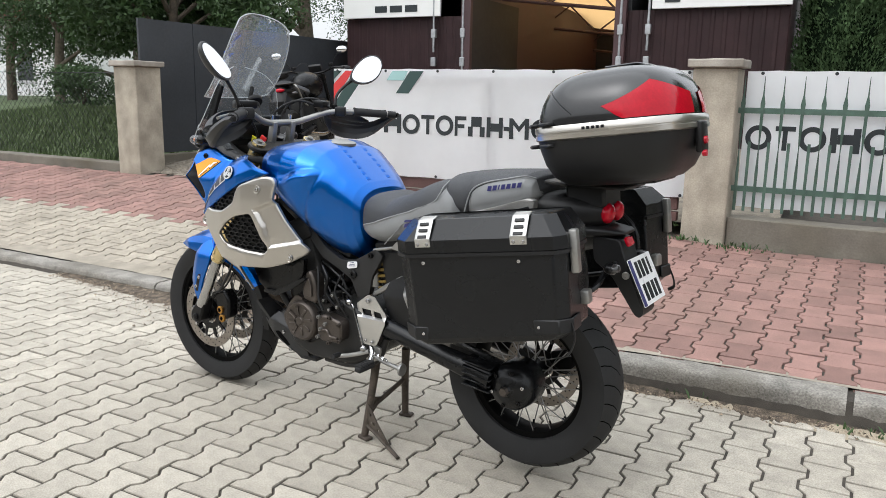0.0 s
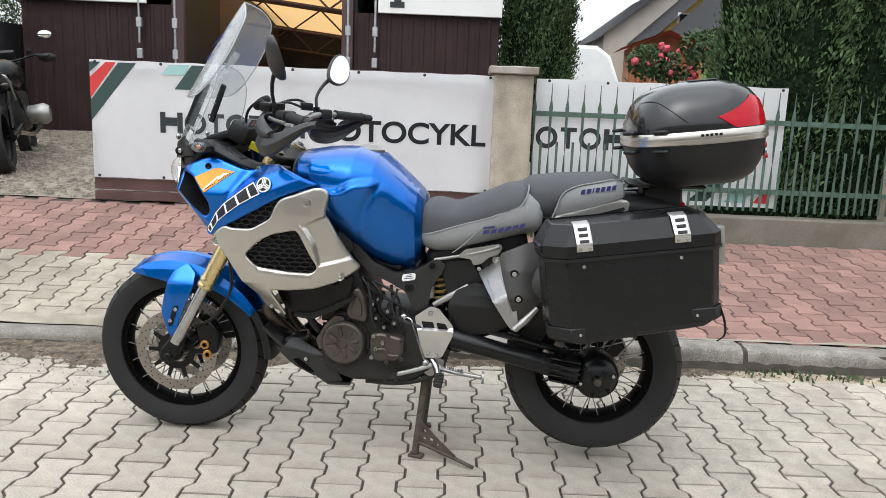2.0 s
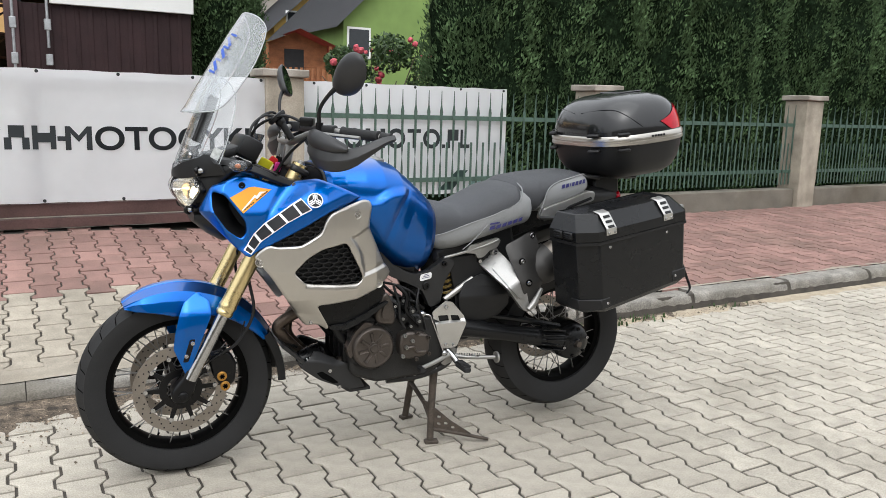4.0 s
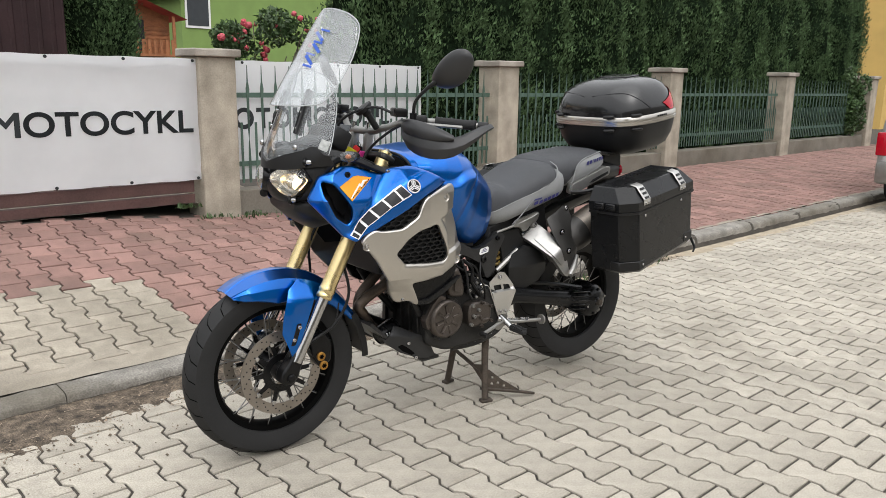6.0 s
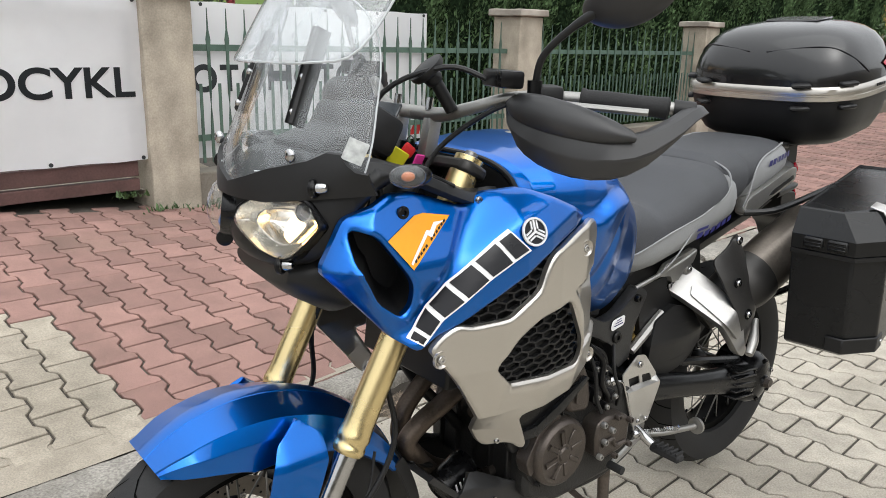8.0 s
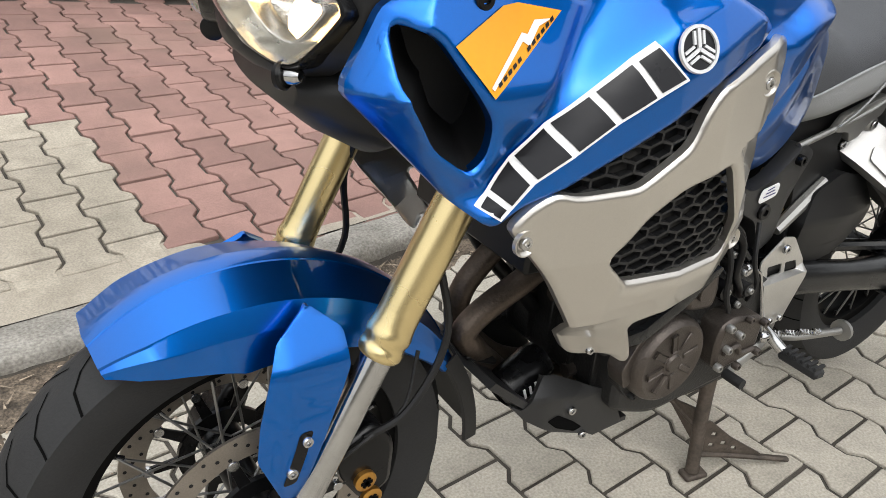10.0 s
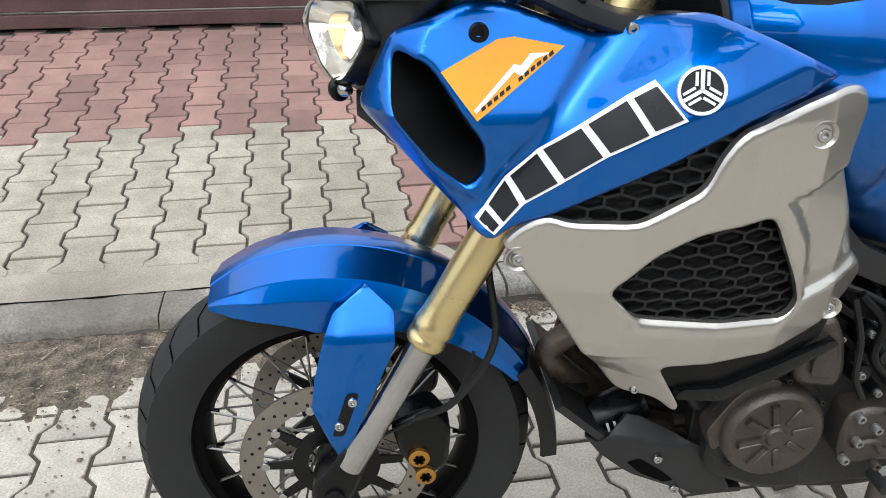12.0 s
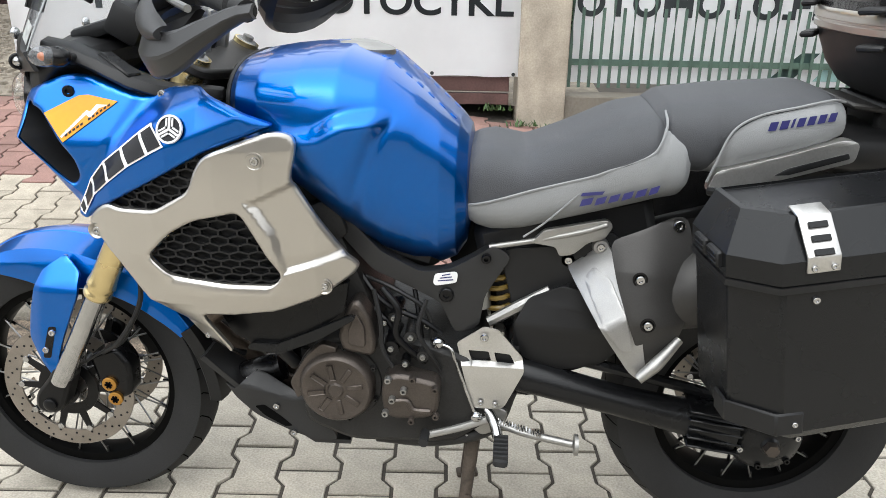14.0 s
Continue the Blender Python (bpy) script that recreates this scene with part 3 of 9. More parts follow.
def lay_on_cloth(thing_, names, v, seed):
    """Presses the printed marks of a banner onto its waving sheet."""
    for ob in thing_.children:
        if ob.name.split(".")[0] in names:
            bm = bmesh.new()
            bm.from_mesh(ob.data)
            bmesh.ops.triangulate(bm, faces=bm.faces)
            bm.to_mesh(ob.data)
            bm.free()
            m = ob.matrix_basis.copy()
            back = m.inverted()
            for p in ob.data.vertices:
                q = m @ p.co
                p.co = back @ Vector((q.x, v + cloth_wave(q.x, q.z, seed) - 0.0045, q.z))


def cloth(u0, u1, z0, z1, v, seed, material, parent=None, name="sheet", nu=60, nz=16, sag=0.012):
    """A hung sheet of vinyl with soft waves, pulled at its eyelets."""
    bm = bmesh.new()
    g = []
    for j in range(nz + 1):
        row = []
        for i in range(nu + 1):
            u, z = u0 + (u1 - u0) * i / nu, z0 + (z1 - z0) * j / nz
            w = cloth_wave(u, z, seed, sag)
            edge = 0.006 * abs(math.sin(u * 8.5)) * ((j == 0) - (j == nz))
            row.append(bm.verts.new((u, v + w, z + edge)))
        g.append(row)
    for j in range(nz):
        for i in range(nu):
            bm.faces.new((g[j][i], g[j][i + 1], g[j + 1][i + 1], g[j + 1][i]))
    bmesh.ops.solidify(bm, geom=bm.faces, thickness=0.0015)
    return part(name, bm, material, parent)


def eyelets(us, zs, v, parent):
    for z in zs:
        for u in us:
            bm = lathe([(0.004, 0), (0.012, 0), (0.012, -0.004), (0.004, -0.004)], (u, v, z), n=10)
            part("eyelet", bm, M_INK, parent)


def gate_and_banners():
    g = thing("sliding_gate", "dark brown steel gate leaf with two bottom beams", "gate", place=STREET)
    part("beam", box(-2.66, 0.5, 3.47, 3.53, 0.385, 0.455, 0.004), M_GATE, g)
    part("beam", box(-2.66, 0.5, 3.475, 3.525, 0.47, 0.56, 0.004), M_GATE, g)
    part("beam", box(-2.66, 0.5, 3.475, 3.525, 1.40, 1.46, 0.004), M_GATE, g)
    for u in (-2.66, -1.1, 0.44):
        part("post", box(u, u + 0.06, 3.478, 3.522, 0.56, 1.40), M_GATE, g, smooth=0)
    for i in range(24):
        u = -2.52 + i * 0.125
        part("bar", box(u, u + 0.02, 3.49, 3.51, 0.56, 1.40), M_GATE, g, smooth=0)
    b = thing("gate_banner", "white vinyl banner with dark lettering tied to the gate", "banner", "banners", STREET)
    cloth(-2.65, 0.56, 0.565, 1.50, 3.452, 2, M_BANNER, b)
    u = sign_row("MOTOFAN", -2.10, 0.945, 0.165, 3.432, b, 0.085)
    sign_row("-", -0.935, 0.945, 0.165, 3.432, b, 0.1)
    text_part("MOTOCYKL", 0.232, b, M_INK, Matrix.Translation((-0.898, 3.432, 0.945)) @ pose(0, 0, 0, 90) @ Matrix.Diagonal((1.10, 1, 1, 1)))
    # striped corner: slanting bars
    for pts, m in ((((-2.65, 1.36), (-2.65, 1.20), (-2.44, 1.48), (-2.52, 1.48)), M_INK_R), (((-2.65, 1.18), (-2.65, 1.02), (-2.28, 1.48), (-2.42, 1.48)), M_INK_G),
                   (((-2.65, 1.40), (-2.56, 1.48), (-2.65, 1.48)), M_INK_G), (((-1.98, 1.29), (-1.85, 1.29), (-1.70, 1.48), (-1.84, 1.48)), M_INK_G), (((-2.08, 1.40), (-1.9, 1.40), (-1.86, 1.48), (-2.02, 1.48)), M_INK_T)):
        bm = bmesh.new()
        bm.faces.new([bm.verts.new((p[0], 3.433, p[1])) for p in pts])
        part("stripe", bm, m, b, smooth=0)
    lay_on_cloth(b, ("mark", "lettering", "stripe"), 3.452, 2)
    eyelets([-2.6 + i * 0.52 for i in range(7)], (0.585, 1.48), 3.44, b)
    b = thing("fence_banner", "white vinyl banner hung behind the iron fence", "banner", "banners", STREET)
    cloth(0.90, 2.93, 0.52, 1.50, 3.575, 7, M_BANNER, b, nu=40)
    sign_row("OTOMOTO.PL", 0.92, 0.945, 0.17, 3.556, b, 0.13)
    for pts, m in ((((2.2, 0.56), (2.36, 0.56), (2.52, 0.74), (2.40, 0.74)), M_INK_G), (((2.5, 0.56), (2.66, 0.56), (2.76, 0.68), (2.6, 0.68)), M_INK_T), (((2.74, 0.56), (2.86, 0.56), (2.9, 0.66), (2.82, 0.66)), M_INK_R)):
        bm = bmesh.new()
        bm.faces.new([bm.verts.new((p[0], 3.558, p[1])) for p in pts])
        part("stripe", bm, m, b, smooth=0)
    lay_on_cloth(b, ("mark", "stripe"), 3.575, 7)
    eyelets([1.0 + i * 0.47 for i in range(5)], (1.48,), 3.56, b)


# ---- yard, hall and neighbourhood ----
def yard():
    V, F = [], []
    rng = random.Random(21)
    us, vs = np.arange(-5.62, 1.2, 0.17), np.arange(3.53, 9.0, 0.17)
    for v in vs:
        for u in us:
            V.append((u, v, 0.367 + 0.09 * max(0, v - 3.45) + 0.012 * noise.noise((u * 3, v * 3, 1))))
    n = len(us)
    for j in range(len(vs) - 1):
        for i in range(n - 1):
            F.append((j * n + i, j * n + i + 1, (j + 1) * n + i + 1, (j + 1) * n + i))
    tagged(soup("yard_ground", V, F, M_GRAVEL, place=STREET, smooth=60), "pale gravel and worn cobbles of the yard", "yard", kind="structure")
    V, F = [], []
    for _ in range(4200):
        u, v = rng.uniform(-5.5, -2.2), rng.uniform(3.55, 7.2)
        s = rng.uniform(0.012, 0.04)
        k = len(V)
        a = rng.uniform(0, 6.3)
        for q in range(5):
            V.append((u + s * math.cos(a + q * 1.257) * rng.uniform(0.7, 1.1), v + s * math.sin(a + q * 1.257) * rng.uniform(0.7, 1.1), 0.362 + 0.09 * max(0, v - 3.45)))
        for q in range(5):
            V.append((u + 0.6 * s * math.cos(a + q * 1.257), v + 0.6 * s * math.sin(a + q * 1.257), 0.366 + s * 0.45 + 0.09 * max(0, v - 3.45)))
        F += [(k + q, k + (q + 1) % 5, k + 5 + (q + 1) % 5, k + 5 + q) for q in range(5)] + [(k + 5, k + 6, k + 7, k + 8, k + 9)]
    tagged(soup("gravel", V, F, M_GRAVEL, place=STREET), "loose stones and cobbles in the yard", "gravel", kind="stuff")


def ribbed(u0, u1, v, z0, z1, pitch, depth, material, parent, name="wall_sheet"):
    """Steel sheeting with trapezoid ribs."""
    bm = bmesh.new()
    pts = []
    u = u0
    while u < u1:
        for f, d in ((0, 0), (0.55, 0), (0.65, depth), (0.9, depth)):
            if u + f * pitch <= u1:
                pts.append((u + f * pitch, v - d))
        u += pitch
    pts.append((u1, v))
    a = [bm.verts.new((x, y, z0)) for x, y in pts]
    b = [bm.verts.new((x, y, z1)) for x, y in pts]
    for i in range(len(pts) - 1):
        bm.faces.new((a[i], a[i + 1], b[i + 1], b[i]))
    bmesh.ops.solidify(bm, geom=bm.faces, thickness=0.04)
    return part(name, bm, material, parent, smooth=0)


def lock_rod(u, z0, z1, parent):
    rod = part("lock_rod", cyl((u, 7.22, z0), (u, 7.22, z1), 0.016, n=8), M_GALV, parent)
    for z in (1.72, 2.1):
        part("keeper", box(u - 0.035, u + 0.035, 7.2, 7.25, z - 0.06, z + 0.06, 0.006), M_GALV, rod, smooth=0)


def storage_building():
    w = tagged(new("wall_building"), "dark brown ribbed steel sheds with a wide opening", "shed", kind="structure")
    w.matrix_world = STREET
    for u0, u1 in ((-5.23, -3.22), (-1.12, 0.80)):
        ribbed(u0, u1, 7.3, 0.70, 2.33, 0.14, 0.008, M_BROWN, w)
        part("shed_side", box(u0 + 0.002, u0 + 0.05, 7.35, 13.2, 0.36, 3.0), M_BROWN, w, smooth=0)
        part("shed_side", box(u1 - 0.05, u1 - 0.002, 7.35, 13.2, 0.36, 3.0), M_BROWN, w, smooth=0)
        part("shed_top", box(u0, u1, 7.31, 13.2, 2.95, 3.0), M_BROWN, w, smooth=0)
    part("corner_post", box(-3.30, -3.16, 7.22, 7.30, 0.36, 3.0, 0.006), M_BROWN, w)
    part("corner_post", box(-1.18, -1.04, 7.22, 7.30, 0.36, 3.0, 0.006), M_BROWN, w)
    for u0, u1 in ((-5.23, -3.62), (-0.73, 0.82)):
        s = thing("sign_board", "white advertising board on the brown shed", "sign", "sign boards", STREET)
        part("board", box(u0, u1, 7.21, 7.25, 2.33, 2.98, 0.006), M_SIGNW, s)
        if u0 < -2:
            for i in range(3):
                part("print_bar", box(u0 + 0.55 + i * 0.25, u0 + 0.75 + i * 0.25, 7.204, 7.208, 2.40, 2.49), M_INK, s, smooth=0)
        else:
            part("print_bar", box(u0 + 0.15, u0 + 0.33, 7.204, 7.208, 2.40, 2.47), M_INK, s, smooth=0)
            part("print_bar", box(u0 + 0.20, u0 + 0.29, 7.200, 7.203, 2.44, 2.52), M_INK, s, smooth=0)
    d = thing("shed_lock", "galvanised lock rods on the shed doors", "lock", place=STREET)
    for u in (-3.72, -3.27, -1.1, -0.76):
        lock_rod(u, 1.0 if u in (-3.27, -1.1) else 1.85, 2.9, d)
    # hall behind the opening: indoor shade put into near-black low wall, sides and floor; pale canvas roof on steel
    # trusses
    h = tagged(new("wall_hall"), "dark interior of a canvas-roofed hall", "hall", kind="structure")
    h.matrix_world = STREET
    part("back_wall", prism([(-7.0, 0.36), (0.74, 0.36), (0.74, 2.12), (-7.0, 2.98)], 13.0, 13.1), M_NEARBLACK, h, smooth=0)
    part("side_wall", box(-3.34, -3.22, 7.32, 9, 0.36, 2.6), M_NEARBLACK, h, smooth=0)
    part("side_wall", box(-1.12, -1.0, 7.32, 9, 0.36, 2.6), M_NEARBLACK, h, smooth=0)
    part("floor_slab", box(-7, 0.74, 7.3, 13, 0.30, 0.55), M_NEARBLACK, h, smooth=0)
    roof = box(-7.0, 0.74, 7.6, 13.2, 3.02, 3.025)
    bmesh.ops.subdivide_edges(roof, edges=roof.edges[:], cuts=12, use_grid_fill=True)
    for v in roof.verts:
        v.co.z += -0.11 * (v.co.x + 7) + 0.55 * (13.0 - v.co.y) / 5 + 0.03 * math.sin(v.co.y * 2.8)
    c = link("ceiling", roof, M_TENT, place=STREET, smooth=60)
    tagged(c, "beige canvas ceiling of the hall", "ceiling", kind="structure")
    for k, v in enumerate((8.4, 10.6, 12.8)):
        t = thing("roof_truss", "dark steel lattice truss under the canvas roof", "truss", "roof trusses", STREET)
        def top(u):
            return 2.97 - 0.11 * (u + 7) + 0.55 * (13.0 - v) / 5
        part("chord", cyl((-6.8, v, top(-6.8)), (0.7, v, top(0.7)), 0.025, n=8), M_BROWN, t)
        part("chord", cyl((-6.8, v, top(-6.8) - 0.4), (0.7, v, top(0.7) - 0.4), 0.025, n=8), M_BROWN, t)
        for i in range(15):
            u = -6.8 + i * 0.48
            part("web_bar", cyl((u, v, top(u) - (0.4 if i % 2 else 0)), (u + 0.48, v, top(u + 0.48) - (0 if i % 2 else 0.4)), 0.014, n=6), M_BROWN, t)


def dark_fence():
    f = tagged(new("wall_fence"), "anthracite sheet-metal fence on a concrete base", "fence", kind="structure")
    f.matrix_world = STREET @ Matrix.Translation((0.1, 0, 0.03))
    n = 11
    for i in range(n):
        v0, v1 = 3.75 + i * 0.8, 3.75 + (i + 1) * 0.8 - 0.006
        part("sheet", box(-5.66, -5.63 + 0.004 * (i % 2), v0, v1, 0.52, 2.02), M_ANTH, f, smooth=0)
    part("base", box(-5.70, -5.60, 3.72, 12.6, 0.2, 0.50, 0.01), M_WALL, f)
    part("sheet_end", box(-12, -5.0, 12.55, 12.6, 0.3, 2.1), M_ANTH, f, smooth=0)


def leaf_cloud(blobs, n, size, seed, up=0.0):
    """Leaves on the shells of uneven blobs: (u, v, z, ru, rv, rz)."""
    rng = np.random.default_rng(seed)
    V, F = [], []
    tot = sum(b[3] * b[5] for b in blobs)
    for u, v, z, ru, rv, rz in blobs:
        m = int(n * ru * rz / tot)
        d = rng.normal(size=(m, 3))
        d /= np.linalg.norm(d, axis=1)[:, None]
        rad = rng.uniform(0.55, 1.05, m) ** 0.6
        p = np.array([u, v, z]) + d * rad[:, None] * np.array([ru, rv, rz])
        a = rng.normal(size=(m, 3)) + np.array([0, 0, up])
        a /= np.linalg.norm(a, axis=1)[:, None]
        b = np.cross(a, rng.normal(size=(m, 3)))
        b /= np.linalg.norm(b, axis=1)[:, None]
        s = size * rng.uniform(0.6, 1.5, m)[:, None]
        k = len(V)
        quad = np.stack([p - a * s, p + b * s * 0.45, p + a * s, p - b * s * 0.45], 1).reshape(-1, 3)
        V += [tuple(q) for q in quad]
        F += [(k + 4 * i, k + 4 * i + 1, k + 4 * i + 2, k + 4 * i + 3) for i in range(m)]
    return V, F


def tree(u, v, height, crown, seed, label, lean=0.1, trunk=0.11, n=9000, z0=0.3, clear=0.45):
    t = thing("tree", label, "tree", "garden trees", STREET @ Matrix.Translation((u, v, z0)))
    rng = random.Random(seed)
    bm = tube([(0, 0, -0.1), (lean * 0.3, 0, height * 0.25), (lean, 0.05, height * 0.55), (lean * 1.4, 0, height * 0.85)], [trunk, trunk * 0.8, trunk * 0.6, trunk * 0.2], 9)
    blobs = []
    for i in range(9):
        a, h = rng.uniform(0, 6.3), height * rng.uniform(clear, 0.95)
        r = crown * rng.uniform(0.4, 0.8)
        q = (lean + r * math.cos(a), r * math.sin(a), h + 0.2)
        tube([(lean * 0.7, 0, h * 0.72), ((lean + q[0]) / 2, q[1] / 2, h * 0.93), q], [trunk * 0.4, trunk * 0.25, trunk * 0.08], 6, bm)
        for _ in range(3):
            blobs.append((q[0] + rng.gauss(0, 0.25), q[1] + rng.gauss(0, 0.25), q[2] + rng.gauss(0.1, 0.25), crown * rng.uniform(0.25, 0.42), crown * rng.uniform(0.25, 0.42), crown * rng.uniform(0.2, 0.36)))
    part("trunk", bm, M_BARK, t)
    V, F = leaf_cloud(blobs, int(n * 1.7), 0.042, seed)
    soup("crown", V, F, M_LEAF, t)


def thuja(u, v, height, radius, seed, n=9000, z0=0.3):
    t = thing("thuja", "dense dark green columnar thuja", "conifer", "hedge trees", STREET @ Matrix.Translation((u, v, z0)))
    part("trunk", tube([(0, 0, -0.1), (0.02, 0, height * 0.5), (0, 0.02, height * 0.92)], [0.06, 0.04, 0.01], 7), M_BARK, t)
    rng = np.random.default_rng(seed)
    V, F = [], []
    fans = max(800, n // 45)
    # sprays of fine scale leaves round the column, densest where it can be seen
    m = n // fans
    for _ in range(fans):
        h = rng.uniform(0.02, 0.72) if rng.uniform() < 0.85 else rng.uniform(0.7, 1)
        a = rng.uniform(0, 2 * math.pi)
        prof = radius * (1 - h ** 3.2) ** 0.6 * (0.90 + 0.10 * math.sin(h * 14 + seed + 3 * math.sin(a * 2))) * rng.uniform(0.84, 1.08)
        c = np.array([prof * math.cos(a), prof * math.sin(a), h * height])
        p = c + rng.normal(size=(m, 3)) * np.array([0.05, 0.05, 0.075])
        up = np.array([math.cos(a) * 0.6, math.sin(a) * 0.6, 1.0]) + rng.normal(size=(m, 3)) * 0.45
        up /= np.linalg.norm(up, axis=1)[:, None]
        side = np.cross(up, rng.normal(size=(m, 3)))
        side /= np.linalg.norm(side, axis=1)[:, None]
        s = rng.uniform(0.016, 0.042, m)[:, None]
        k = len(V)
        quad = np.stack([p - up * s * 0.7, p + side * s * 0.32, p + up * s, p - side * s * 0.32], 1).reshape(-1, 3)
        V += [tuple(q) for q in quad]
        F += [(k + 4 * i, k + 4 * i + 1, k + 4 * i + 2, k + 4 * i + 3) for i in range(m)]
    soup("foliage", V, F, M_LEAF2, t)
    # dense body that stops the light; the shade within is in its near-black colour
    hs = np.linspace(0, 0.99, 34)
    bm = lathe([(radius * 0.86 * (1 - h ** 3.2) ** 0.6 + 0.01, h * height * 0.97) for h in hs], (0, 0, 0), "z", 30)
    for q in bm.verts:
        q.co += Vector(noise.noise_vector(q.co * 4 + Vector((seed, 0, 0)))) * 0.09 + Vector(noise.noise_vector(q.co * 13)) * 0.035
    part("inner_body", bm, M_LEAFSHADE, t)
    return t


def gabled_house(name, label, u, v, w, d, eave, ridge, wall_mat, roof_mat, windows, along="u", z0=0.2):
    h = thing(name, label, "house", "houses", STREET @ Matrix.Translation((u, v, z0)))
    if along == "u":
        bm = prism([(0, 0), (d, 0), (d, eave), (d / 2, ridge), (0, eave)], 0, w, axis="x")
    else:
        bm = prism([(0, 0), (w, 0), (w, eave), (w / 2, ridge), (0, eave)], 0, d)
    part("wall", bm, wall_mat, h, smooth=0)
    over = 0.4
    for s in (-1, 1):
        bm = bmesh.new()
        if along == "u":
            y_e, z_e = d / 2 + s * (d / 2 + over), eave - over * (ridge - eave) / (d / 2)
            vs = [(-over, y_e, z_e), (w + over, y_e, z_e), (w + over, d / 2, ridge + 0.06), (-over, d / 2, ridge + 0.06)]
        else:
            x_e, z_e = w / 2 + s * (w / 2 + over), eave - over * (ridge - eave) / (w / 2)
            vs = [(x_e, -over, z_e), (x_e, d + over, z_e), (w / 2, d + over, ridge + 0.06), (w / 2, -over, ridge + 0.06)]
        bm.faces.new([bm.verts.new(q) for q in vs])
        bmesh.ops.solidify(bm, geom=bm.faces, thickness=0.14)
        part("roof", bm, roof_mat, h, smooth=0)
    for x, z, ww, wh in windows:
        fr = part("window", box(x, x + ww, -0.04, 0.02, z, z + wh), M_WHITE, h, smooth=0)
        part("pane", box(x + 0.07, x + ww - 0.07, -0.05, -0.03, z + 0.07, z + wh - 0.07), M_PANE, fr, smooth=0)
    return h


def playhouse():
    p = thing("playhouse", "small brown wooden playhouse with a red roof", "playhouse", place=STREET @ pose(4.98, 18.3, 1.93, 0, 0, -6) @ Matrix.Diagonal((1.2, 1.0, 0.88, 1.0)))
    part("wall", prism([(0, 0), (1.5, 0), (1.5, 1.1), (0.75, 1.52), (0, 1.1)], 0.35, 1.7), M_WOODP, p, smooth=0)
    for i in range(9):
        part("plank_line", box(0, 1.5, 0.33, 0.349, 0.1 + i * 0.12, 0.2 + i * 0.12), M_WOODP, p, smooth=0)
    # black slab on the wall, its colour standing for the shade indoors
    part("doorway", box(0.5, 0.95, 0.31, 0.329, 0.12, 1.0), M_NEARBLACK, p, smooth=0)
    for s in (-1, 1):
        bm = bmesh.new()
        bm.faces.new([bm.verts.new(q) for q in ((0.75 + s * 1.0, -0.3, 1.02), (0.75 + s * 1.0, 1.9, 1.02), (0.75, 1.9, 1.58), (0.75, -0.3, 1.58))])
        bmesh.ops.solidify(bm, geom=bm.faces, thickness=0.05)
        part("roof", bm, M_ROOFR, p, smooth=0)
    for x in (0.0, 1.44):
        part("post", box(x, x + 0.06, -0.2, -0.14, 0, 1.1), M_WOODP, p, smooth=0)
        part("stilt", box(x, x + 0.08, 0.4, 0.48, -1.5, 0), M_WOODP, p, smooth=0)
        part("stilt", box(x, x + 0.08, 1.5, 1.58, -1.5, 0), M_WOODP, p, smooth=0)
    part("platform", box(-0.1, 1.6, -0.25, 1.75, -0.06, 0), M_WOODP, p, smooth=0)
    for i in range(12):
        part("rail_bar", box(0.02 + i * 0.125, 0.08 + i * 0.125, -0.2, -0.17, 0, 0.42), M_WOODP, p, smooth=0)


def caravan():
    c = thing("caravan", "white caravan with rounded corners parked behind the fence", "caravan", place=STREET @ pose(0.2, 14.6, 0.3))
    prof = [(0.25, 0.45), (3.6, 0.45), (3.75, 0.7), (3.75, 1.5), (3.5, 2.1), (3.2, 2.3), (0.5, 2.3), (0.15, 2.0), (0.0, 1.3), (0.05, 0.7)]
    part("body", prism(prof, 0, 2.1), M_WHITE, c, mods=[("BEVEL", (0.08, 3))])
    part("roof_hatch", box(1.5, 2.0, 0.7, 1.2, 2.3, 2.38, 0.02), M_WHITE, c)
    part("window", box(0.9, 2.2, -0.012, 0.01, 1.25, 1.8, 0.004), M_PANE, c)
    for y in (0.1, 2.0):
        part("wheel", lathe([(0.02, 0), (0.3, 0), (0.32, 0.03), (0.32, 0.12), (0.3, 0.15), (0.02, 0.15)], (1.9, y - 0.08, 0.32), n=24), M_NEARBLACK, c)


